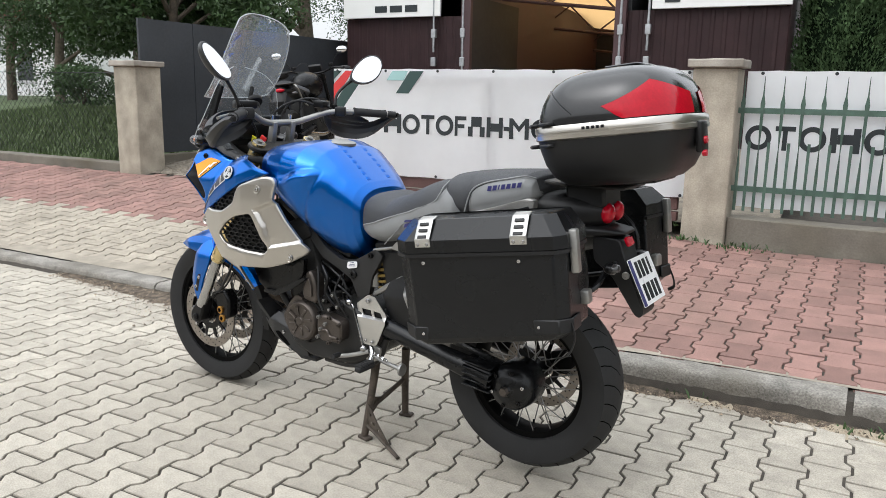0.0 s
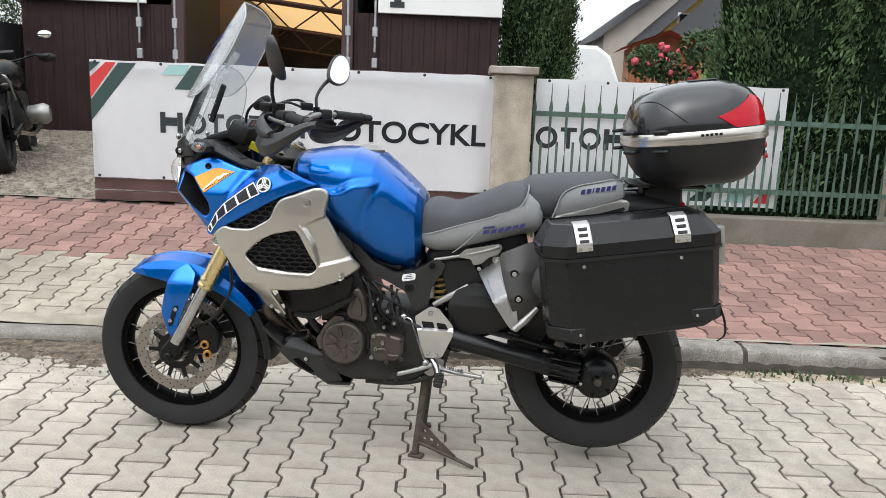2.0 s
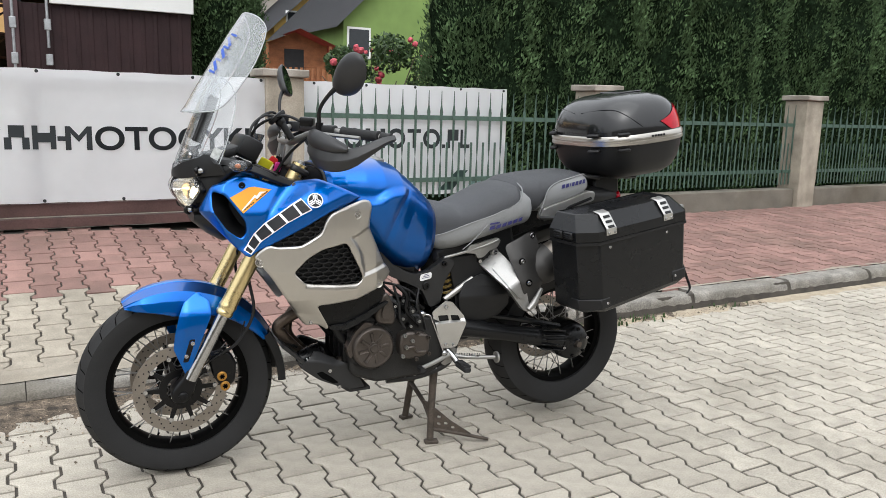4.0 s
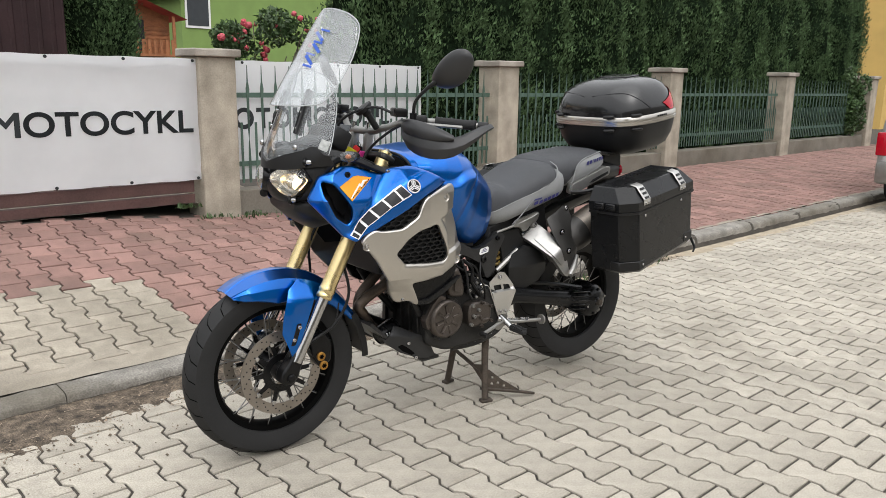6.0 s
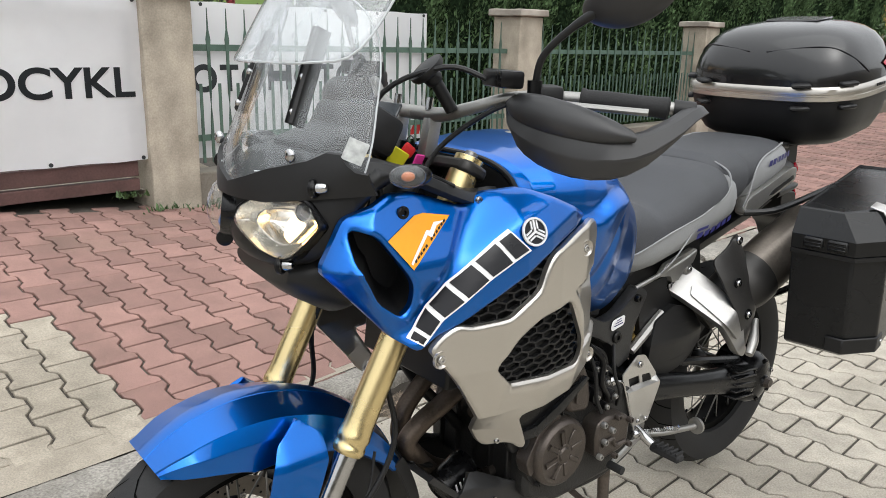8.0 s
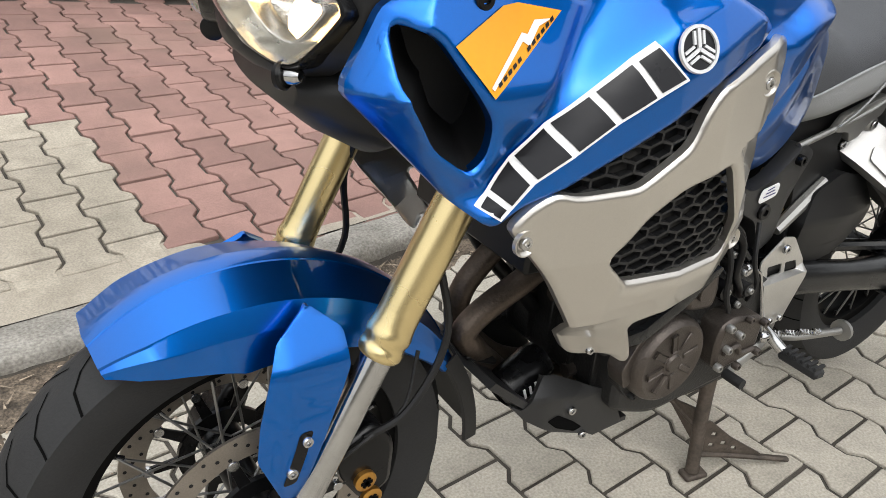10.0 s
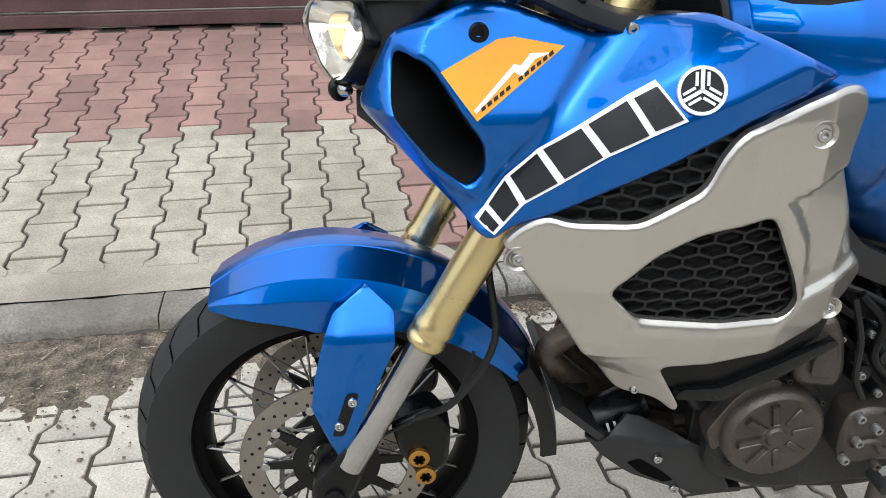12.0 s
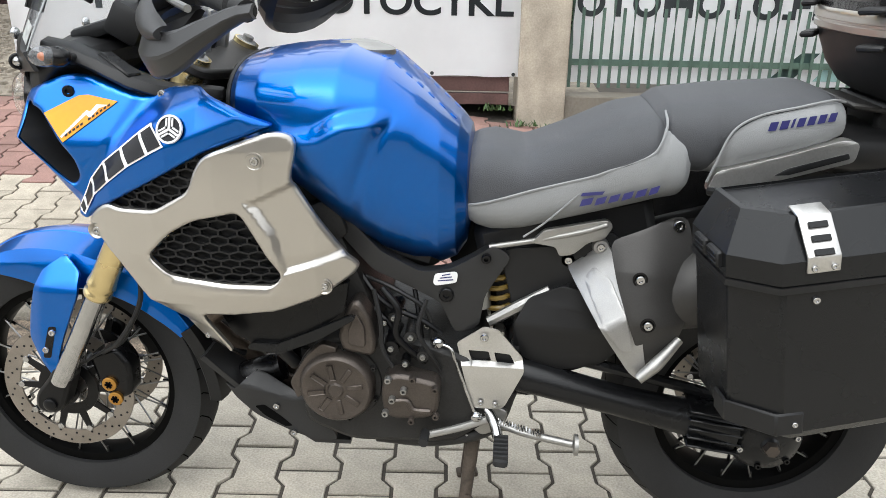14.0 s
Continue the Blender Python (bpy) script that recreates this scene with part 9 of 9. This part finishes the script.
        part("print_bar", obox(*p, 0.0012, w, h, R), m, pl, smooth=0)
    part("reflector", obox(1.088, -0.02, 0.868, 0.012, 0.05, 0.030, R, 0.004), M_REDL, tail)
    bolt((1.098, -0.057, 0.768), 0.012, tail, -1, M_ALU, 0.006)
    # plate and column that carry the top case
    part("rack_plate", box(0.88, 1.09, -0.10, 0.10, 1.030, 1.044, 0.006), M_BLKPL, moto, "black top case rack")
    part("rack_column", obox(0.955, 0, 1.00, 0.13, 0.14, 0.08, Euler((0, -0.1, 0)).to_matrix(), 0.01), M_BLKPL, moto)
    part("rack_wing", obox(0.865, 0, 1.035, 0.07, 0.20, 0.012, Euler((0, 0.1, 0)).to_matrix(), 0.004), M_HEAT, moto)
    # centre stand
    for s in (-1, 1):
        st = part("centre_stand_leg", tube([(0.165, s * 0.095, 0.305), (0.155, s * 0.105, 0.20), (0.142, s * 0.125, 0.06), (0.138, s * 0.132, 0.014)], [0.017, 0.015, 0.014, 0.014], 10), M_RUST, moto, "worn dark steel centre stand leg")
        part("stand_shoe", obox(0.142, s * 0.134, 0.007, 0.055, 0.034, 0.014, Euler((0, 0, s * 0.2)).to_matrix(), 0.004), M_RUST, st)
    part("stand_tail", tube([(0.146, -0.125, 0.055), (0.20, -0.145, 0.045), (0.28, -0.180, 0.03), (0.355, -0.212, 0.014)], [0.012, 0.011, 0.010, 0.009], 8, flat=0.7), M_RUST, moto, "foot lever of the centre stand")
    web_y = lambda x, z: 0.128 + 0.40 * (x - 0.146)
    holes = [[(x - 0.007, z - 0.004), (x + 0.006, z - 0.006), (x + 0.005, z + 0.005), (x - 0.006, z + 0.007)] for x, z in ((0.172, 0.105), (0.172, 0.076), (0.198, 0.078), (0.224, 0.062))]
    side_plate("stand_web", [(0.146, 0.140), (0.158, 0.142), (0.215, 0.090), (0.292, 0.036), (0.280, 0.030), (0.200, 0.046), (0.150, 0.052)], web_y, -1, 0.005, M_RUST, moto, "perforated web of the centre stand", 0.001, 0.004, holes)
    part("stand_cross", tube([(0.150, 0.112, 0.172), (0.149, 0.0, 0.144), (0.147, -0.114, 0.116)], 0.010, 10, flat=0.8), M_RUST, moto, "cross bar of the centre stand")
    part("stand_gusset", prism([(-0.118, 0.075), (-0.118, 0.160), (-0.106, 0.160), (-0.040, 0.142), (-0.040, 0.130)], 0.141, 0.147, axis="x"), M_RUST, moto, smooth=0)


def pannier(s):
    """Black aluminium side case, tilted up towards the rear, with two steel strap clamps."""
    p = thing("pannier", "black aluminium pannier with silver clamps on the motorcycle's flank", "pannier", "panniers", pose(0.822, s * 0.488, 0.772, 0, -7.5, s * -7.3) @ pose(0, s * -0.5, 0))
    L, h0, h1, yo, yi = 0.262, -0.175, 0.115, 0.500, 0.300
    ch, cf = 0.030, 0.058
    def plan(e, g=0.0):
        return [(-L + e, s * yi), (L - e, s * yi), (L - e, s * (yo - ch - g)), (L - ch - e, s * (yo - g)), (-L + cf + e, s * (yo - g)), (-L + e, s * (yo - cf - g))]
    def ring(z, e, g=0.0, climb=0.0):
        return [(x, y, z + climb * (x + L) / (2 * L)) for x, y in plan(e, g)]
    body = loft([ring(h0, 0.030, 0.012, 0.030), ring(h0 + 0.02, 0.006, 0.0, 0.030), ring(h1, 0.0, 0.0)])
    part("case_body", body, M_BLKPAINT, p, "black powder-coated case body", smooth=30, mods=[("BEVEL", (0.005, 2))])
    part("case_lid", loft([ring(h1 - 0.012, -0.004, -0.004), ring(h1 + 0.024, -0.004, -0.004), ring(h1 + 0.078, 0.034, 0.040), ring(h1 + 0.080, 0.042, 0.046), ring(h1 + 0.075, 0.046, 0.050), ring(h1 + 0.0745, 0.090, 0.080)]), M_BLKPAINT, p, "chamfered black lid", smooth=30, mods=[("BEVEL", (0.002, 2))])
    part("lid_seal", loft([ring(h1 - 0.024, -0.006, -0.006), ring(h1 - 0.014, -0.006, -0.006)]), M_BLKPL, p, smooth=30)
    for a in (-0.150, 0.140):
        bm = bmesh.new()
        prof = [(s * (yo + 0.006), h1 + 0.006), (s * (yo + 0.006), h1 + 0.030), (s * (yo - 0.030), h1 + 0.079), (s * (yo - 0.060), h1 + 0.086)]
        vs = [[bm.verts.new((a - 0.024, y, z)), bm.verts.new((a - 0.010, y, z)), bm.verts.new((a + 0.010, y, z)), bm.verts.new((a + 0.024, y, z))] for y, z in prof]
        for q, r in zip(vs, vs[1:]):
            for k in range(3):
                bm.faces.new((q[k], q[k + 1], r[k + 1], r[k]))
        bmesh.ops.recalc_face_normals(bm, faces=bm.faces)
        c = part("clamp", bm, M_BRUSH, p, "brushed steel strap clamp", smooth=20, mods=[("SOLIDIFY", (0.004, 0)), ("BEVEL", (0.001, 1))])
        for f in (0.1, 0.42, 0.74):
            y, z = s * (yo + 0.008) + (s * -0.036) * f, h1 + 0.030 + 0.052 * f
            part("clamp_slot", obox(a, y + s * 0.001, z + 0.001, 0.028, 0.004, 0.010, Euler((s * 0.62, 0, 0)).to_matrix(), 0.001), M_BLKPAINT, c)
        for d in (-0.014, 0.014):
            bolt((a + d, s * (yo + 0.008), h1 + 0.014), 0.005, c, s, M_CHROME, 0.004)
        bolt((a - 0.005, s * (yo + 0.0), h1 - 0.040), 0.006, p, s, M_CHROME, 0.004)
    # corner protectors along the bottom
    for e in (-1, 1):
        ch = 0.030 if e > 0 else 0.058
        guard = [(e * (L - 0.10), s * (yo + 0.003)), (e * (L - ch + 0.002), s * (yo + 0.003)), (e * (L + 0.003), s * (yo - ch)), (e * (L + 0.003), s * (yo - 0.10)), (e * (L - 0.004), s * (yo - 0.10)), (e * (L - 0.004), s * (yo - ch)), (e * (L - ch), s * (yo - 0.006)), (e * (L - 0.10), s * (yo - 0.006))]
        g = part("corner_guard", prism(guard, h0 + (0.022 if e < 0 else 0.048), h0 + (0.062 if e < 0 else 0.088), axis="z"), M_BLKPL, p, "black plastic corner guard", mods=[("BEVEL", (0.003, 1))])
        bolt((e * (L - 0.085), s * (yo + 0.003), h0 + (0.042 if e < 0 else 0.068)), 0.005, g, s, M_CHROME, 0.003)
        if e > 0:
            part("latch", box(L, L + 0.024, min(s * (yo - 0.075), s * (yo - 0.045)), max(s * (yo - 0.075), s * (yo - 0.045)), h1 - 0.085, h1 + 0.035, 0.006, seg=2), M_ALU, p, "latch")
            part("foot_buffer", box(L - 0.008, L + 0.020, min(s * (yi + 0.03), s * (yi + 0.07)), max(s * (yi + 0.03), s * (yi + 0.07)), h0 + 0.10, h0 + 0.14, 0.006, seg=2), M_ALU, p)
        else:
            for y in (yi + 0.030, yi + 0.085):
                hinge = part("hinge", box(-L - 0.012, -L + 0.002, min(s * y, s * (y + 0.044)), max(s * y, s * (y + 0.044)), h1 - 0.004, h1 + 0.022, 0.003), M_BLKPL, p, "black ribbed hinge")
                for k in range(3):
                    part("hinge_rib", box(-L - 0.014, -L - 0.010, min(s * (y + 0.003), s * (y + 0.041)), max(s * (y + 0.003), s * (y + 0.041)), h1 + 0.0005 + 0.008 * k, h1 + 0.004 + 0.008 * k, 0.001), M_BLKSAT, hinge)
    part("strap_end", tube([(L - 0.004, s * (yo - 0.03), h0 + 0.08), (L + 0.006, s * (yo - 0.02), h0 + 0.035), (L - 0.004, s * (yo + 0.004), h0 + 0.0), (L - 0.030, s * (yo + 0.012), h0 - 0.015)], 0.006, 8, flat=0.4), M_BLKPL, p, "loose end of a black strap")


def top_case():
    """Rounded top box: black shell, silver band, red corner reflectors."""
    t = thing("top_case", "black top case with silver band and red reflectors, on the rack", "top case", place=pose(1.042, 0, 1.2, 0, -7.5, 0) @ pose(0, 0, -1.2))
    def ring(z, fx, fy, pw=3.2, dx=0.0, n=64):
        pts = []
        for k in range(n):
            a = 2 * math.pi * k / n
            c, s_ = math.cos(a), math.sin(a)
            # front narrower than the rear end
            x = 0.224 * fx * math.copysign(abs(c) ** (2 / pw), c) + dx
            y = 0.258 * fy * math.copysign(abs(s_) ** (2 / pw), s_) * (1 - 0.05 * c)
            pts.append((x, y, z))
        return pts
    lower = [ring(1.050, 0.55, 0.60), ring(1.056, 0.68, 0.72), ring(1.080, 0.82, 0.86), ring(1.120, 0.92, 0.94), ring(1.165, 0.975, 0.98), ring(1.192, 0.99, 0.995)]
    part("lower_shell", loft(lower), M_BLKPL, t, "grained black lower shell", smooth=60)
    band = [ring(1.190, 1.0, 1.0), ring(1.194, 1.022, 1.018), ring(1.205, 1.024, 1.02), ring(1.207, 1.012, 1.01), ring(1.211, 1.012, 1.01), ring(1.213, 1.024, 1.02), ring(1.226, 1.022, 1.018), ring(1.232, 1.0, 1.0)]
    part("band", loft(band), M_SILVER, t, "silver plastic band", smooth=40)
    def lid_ring(z):
        zz = (1.230, 1.262, 1.295, 1.325, 1.350, 1.368, 1.380, 1.387, 1.390)
        fx = (0.99, 0.972, 0.93, 0.865, 0.77, 0.65, 0.50, 0.30, 0.08)
        fy = (0.99, 0.978, 0.945, 0.89, 0.81, 0.70, 0.55, 0.34, 0.10)
        return interp(z, zz, fx), interp(z, zz, fy), interp(z, zz, (0, 0, 0.002, 0.004, 0.006, 0.008, 0.01, 0.012, 0.012))
    zs = (1.230, 1.246, 1.262, 1.28, 1.295, 1.31, 1.325, 1.338, 1.350, 1.360, 1.368, 1.375, 1.380, 1.384, 1.387, 1.390)
    part("lid", loft([ring(z, *lid_ring(z)[:2], 3.0, lid_ring(z)[2]) for z in zs]), M_LID, t, "glossy black domed lid", smooth=60)
    def on_lid(a, z, off):
        fx, fy, dx = lid_ring(z)
        c, s_ = math.cos(a), math.sin(a)
        x = (0.224 * fx + off) * math.copysign(abs(c) ** (2 / 3.0), c) + dx
        y = (0.258 * fy + off) * math.copysign(abs(s_) ** (2 / 3.0), s_) * (1 - 0.05 * c)
        return (x, y, z)
    for s in (-1, 1):
        # reflector: a wedge that grows towards the rear corner
        bm = bmesh.new()
        n = 22
        lo, hi = [], []
        for k in range(n + 1):
            f = k / n
            a = s * radians(87 - 83 * f)
            z0 = 1.272 - 0.037 * min(1, f / 0.12)
            z1 = 1.273 + 0.062 * min(1, f / 0.45) - 0.040 * max(0, (f - 0.45) / 0.55)
            lo.append((a, z0))
            hi.append((a, z1))
        g = []
        for (a, z0), (_, z1) in zip(lo, hi):
            g.append([bm.verts.new(on_lid(a, z0 + (z1 - z0) * q / 6, 0.0035)) for q in range(7)])
        for p, q in zip(g, g[1:]):
            for k in range(6):
                bm.faces.new((p[k], q[k], q[k + 1], p[k + 1]))
        bmesh.ops.recalc_face_normals(bm, faces=bm.faces)
        part("reflector", bm, M_REDL, t, "red corner reflector", smooth=60)
        # seam along the lid
        part("lid_seam", tube([on_lid(s * radians(a), z, 0.001) for a, z in ((178, 1.322), (155, 1.334), (135, 1.332), (120, 1.315), (106, 1.285), (98, 1.260))], 0.0016, 6), M_DECALK, t)
        for k in range(5):
            x0 = -0.02 + k * 0.014
            part("print_bar", obox(x0, s * 0.2648, 1.219, 0.009, 0.001, 0.008, Matrix.Identity(3)), M_DECALK, t, smooth=0)
        for x in (-0.14, -0.222):
            yy = 0.239 if x > -0.2 else 0.150
            for z in (1.238, 1.176):
                part("hinge_lug", obox(x - 0.003, s * yy, z, 0.05, 0.03, 0.012, Euler((0, 0, s * 0.5 if x > -0.2 else s * 0.95)).to_matrix(), 0.004), M_BLKPL, t)
    part("lid_pad", obox(0.03, 0, 1.390, 0.10, 0.16, 0.006, Matrix.Identity(3), 0.003), M_LID, t)
    part("lock", obox(0.229, 0, 1.165, 0.022, 0.07, 0.09, Matrix.Identity(3), 0.008, seg=2), M_BLKPL, t)
    part("lock_button", lathe([(0.002, 0.248), (0.011, 0.248), (0.012, 0.236)], (0, -0.01, 1.155), "x", 16), M_REDL, t, "red lock button")
    part("lock_button", lathe([(0.002, 0.248), (0.009, 0.248), (0.010, 0.236)], (0, -0.02, 1.118), "x", 16), M_REDL, t)
    part("mount_foot", box(-0.12, 0.12, -0.10, 0.10, 1.044, 1.056, 0.004), M_BLKPL, t)


M_SILENC = mat("silencer_steel", (0.20, 0.175, 0.15), 0.4, 0.8, var=0.2, scale=10, bump=0.05)
M_ILENS = mat("smoked_lens", (0.035, 0.034, 0.034), 0.15, var=0.1, bump=0.1, bscale=80, coat=0.4)
M_EDGE = mat("acrylic_edge", (0.42, 0.44, 0.45), 0.15, var=0.02, bump=0.0)
M_PRINT = mat("blue_print", (0.02, 0.08, 0.42), 0.5, var=0.05, bump=0.0)
M_LABEL = mat("paper_label", (0.36, 0.37, 0.36), 0.6, var=0.2, scale=60, bump=0.0)


def second_motorcycle():
    """Dark naked motorcycle parked in the yard, seen from behind."""
    m = thing("parked_motorcycle", "black naked motorcycle parked by the dark fence", "motorcycle", place=STREET @ pose(-3.92, 4.42, 0.455, 0, -7, 20))
    def w(y, r, wd):
        t = part("wheel", lathe([(0.22, -wd * 0.8), (0.27, -wd), (r - 0.02, -wd * 0.85), (r, 0), (r - 0.02, wd * 0.85), (0.27, wd), (0.22, wd * 0.8)], (0, y, r), "x", 40, closed=True), M_RUB, m, "black tyre")
        part("rim", lathe([(0.03, -0.03), (0.06, -0.03), (0.2, -0.012), (0.23, -wd * 0.7), (0.23, wd * 0.7), (0.2, 0.012), (0.06, 0.03), (0.03, 0.03)], (0, y, r), "x", 24), M_BLKSAT, t)
    w(0.0, 0.32, 0.085)
    w(1.5, 0.31, 0.06)
    part("tail", tube([(0, -0.10, 0.84), (0, 0.15, 0.85), (0, 0.40, 0.80)], [0.06, 0.09, 0.10], 12, flat=0.6), M_BLKPL, m)
    part("tail_lamp", blob((0, -0.14, 0.84), (0.055, 0.02, 0.022)), M_REDL, m, "red tail lamp")
    part("mudguard", tube([(0, -0.12, 0.82), (0, -0.22, 0.70), (0, -0.26, 0.58)], [0.07, 0.07, 0.06], 10, flat=0.3), M_BLKPL, m)
    part("plate_blank", box(-0.09, 0.09, -0.29, -0.285, 0.60, 0.72, 0.002), M_BLKSAT, m)
    part("luggage_plate", box(-0.12, 0.12, -0.10, 0.10, 0.90, 0.915, 0.006), M_HEAT, m, "dark rear rack")
    part("seat", tube([(0, 0.05, 0.90), (0, 0.30, 0.85), (0, 0.55, 0.83)], [0.11, 0.13, 0.12], 12, flat=0.5), M_SEATB, m)
    part("fuel_tank", blob((0, 0.80, 0.90), (0.19, 0.30, 0.17)), M_BLKSAT, m)
    part("engine_block", box(-0.16, 0.16, 0.55, 1.05, 0.35, 0.75, 0.04, seg=2), M_ENGD, m)
    for s in (-1, 1):
        part("cylinder", lathe([(0.02, s * 0.16), (0.09, s * 0.16), (0.10, s * 0.25), (0.11, s * 0.31), (0.08, s * 0.36), (0.02, s * 0.37)], (0, 0.88, 0.50), "x", 20), M_ALU, m, "bare aluminium cylinder")
        part("exhaust_pipe", tube([(s * 0.25, 0.95, 0.42), (s * 0.22, 0.60, 0.32), (s * 0.12, 0.35, 0.35)], 0.022, 10), M_CHROME, m)
        part("mirror_stem", tube([(s * 0.26, 1.10, 1.12), (s * 0.32, 1.08, 1.22), (s * 0.38, 1.06, 1.28)], 0.006, 6), M_BLKPL, m)
        mm = blob((s * 0.42, 1.05, 1.30), (0.075, 0.02, 0.045))
        mr = part("mirror_head", mm, M_BLKPL, m)
        part("mirror_glass", blob((s * 0.42, 1.040, 1.30), (0.068, 0.012, 0.040)), M_MIRROR, mr)
        part("fork_tube", cyl((s * 0.10, 1.5, 0.31), (s * 0.10, 1.18, 1.05), 0.025, n=12), M_BLKSAT, m)
        part("indicator", blob((s * 0.15, -0.10, 0.80), (0.035, 0.02, 0.018)), M_ILENS, m)
    part("silencer", tube([(-0.14, 0.35, 0.36), (-0.18, 0.10, 0.42), (-0.20, -0.18, 0.50)], [0.04, 0.055, 0.050], 14), M_BLKSAT, m, "black silencer")
    part("handlebar", tube([(-0.42, 1.02, 1.08), (-0.28, 1.10, 1.10), (-0.1, 1.16, 1.06), (0.1, 1.16, 1.06), (0.28, 1.10, 1.10), (0.42, 1.02, 1.08)], 0.013, 10), M_BLKSAT, m)
    for s in (-1, 1):
        part("grip", cyl((s * 0.32, 1.08, 1.095), (s * 0.43, 1.015, 1.08), 0.018, n=10), M_RUB, m)
        part("guard", blob((s * 0.40, 1.12, 1.07), (0.09, 0.03, 0.045)), M_BLKPL, m)
    part("headlamp", blob((0, 1.33, 1.02), (0.09, 0.09, 0.09)), M_BLKSAT, m)
    part("instrument", obox(0, 1.24, 1.12, 0.16, 0.06, 0.10, Euler((0.5, 0, 0)).to_matrix(), 0.012, seg=2), M_BLKPL, m)
    for s in (-1, 1):
        part("brake_reservoir", box(s * 0.24 - 0.025, s * 0.24 + 0.025, 1.10, 1.15, 1.12, 1.16, 0.006), M_BLKSAT, m)
        part("rack_tube", tube([(s * 0.10, 0.02, 0.90), (s * 0.17, -0.05, 0.86), (s * 0.18, 0.10, 0.70), (s * 0.15, 0.30, 0.66)], 0.010, 8), M_ALU, m)
        part("frame_tube", tube([(s * 0.13, 0.30, 0.80), (s * 0.16, 0.50, 0.66), (s * 0.15, 0.70, 0.45)], 0.014, 8), M_BLKSAT, m)
        part("shock", cyl((s * 0.12, 0.06, 0.40), (s * 0.11, 0.22, 0.74), 0.022, n=10), M_BLKSAT, m)
    part("brake_cable", tube([(-0.26, 1.09, 1.10), (-0.14, 1.22, 1.20), (0.0, 1.26, 1.06)], 0.006, 6), M_BLKPL, m)
    part("side_stand", cyl((-0.12, 0.75, 0.30), (-0.28, 0.80, 0.02), 0.012, n=8), M_BLKSAT, m)
    part("swing_arm", cyl((0.11, 0.0, 0.32), (0.11, 0.60, 0.42), 0.04, n=10), M_BLKSAT, m)


M_CARS = mat("car_silver", (0.52, 0.53, 0.54), 0.35, 0.5, var=0.04, scale=3, bump=0.02, coat=0.5)


def parked_car():
    c = thing("parked_car", "silver car parked along the kerb further on", "car", place=STREET @ pose(7.4, 0.04, 0.0))
    prof = [(0.0, 0.30), (-0.03, 0.55), (0.05, 0.95), (0.25, 1.35), (0.55, 1.46), (1.9, 1.48), (2.9, 1.0), (4.1, 0.85), (4.3, 0.55), (4.25, 0.28)]
    part("body", prism(prof, -0.83, 0.83), M_CARS, c, mods=[("BEVEL", (0.09, 3))])
    part("rear_window", obox(0.155, 0, 1.16, 0.02, 1.2, 0.36, Euler((0, 0.46, 0)).to_matrix(), 0.005), M_PANE, c)
    for s in (-1, 1):
        part("side_window", obox(1.3, s * 0.832, 1.2, 1.7, 0.01, 0.34, Matrix.Identity(3), 0.003), M_PANE, c)
        part("tail_lamp", obox(-0.01, s * 0.765, 0.74, 0.07, 0.13, 0.26, Matrix.Identity(3), 0.02, seg=2), M_REDL, c, "red tail lamp")
        for x in (0.75, 3.45):
            w = part("wheel", lathe([(0.19, -0.09), (0.29, -0.10), (0.31, 0), (0.29, 0.10), (0.19, 0.09)], (x, s * 0.76, 0.31), "y", 28, closed=True), M_RUB, c)
            part("rim", lathe([(0.02, -0.095), (0.19, -0.10), (0.19, 0.10), (0.02, 0.095)], (x, s * 0.76, 0.31), "y", 24), M_ALU, w)
    part("bumper", box(-0.09, 0.10, -0.80, 0.80, 0.30, 0.55, 0.04, seg=2), M_ALU, c, "silver rear bumper")


# ---- everything in its place ----
wheel("front_wheel", FX, FZ, 0.329, 0.112, 0.241, ((-0.078, 0.155), (0.078, 0.155)), "spoked front wheel with two brake discs")
wheel("rear_wheel", RX, RZ, 0.322, 0.152, 0.216, ((0.085, 0.141),), "spoked rear wheel raised off the ground")
tank()
seats()
for side in (-1, 1):
    fairing(side)
fork_and_fender()
nose()
screens()
cockpit()
engine()
frame_parts()
rear_end()
for side in (-1, 1):
    pannier(side)
top_case()
second_motorcycle()
parked_car()
neighbourhood()
street_edge()
ground_sheet()
kerbs()
edge_fill()
paving()
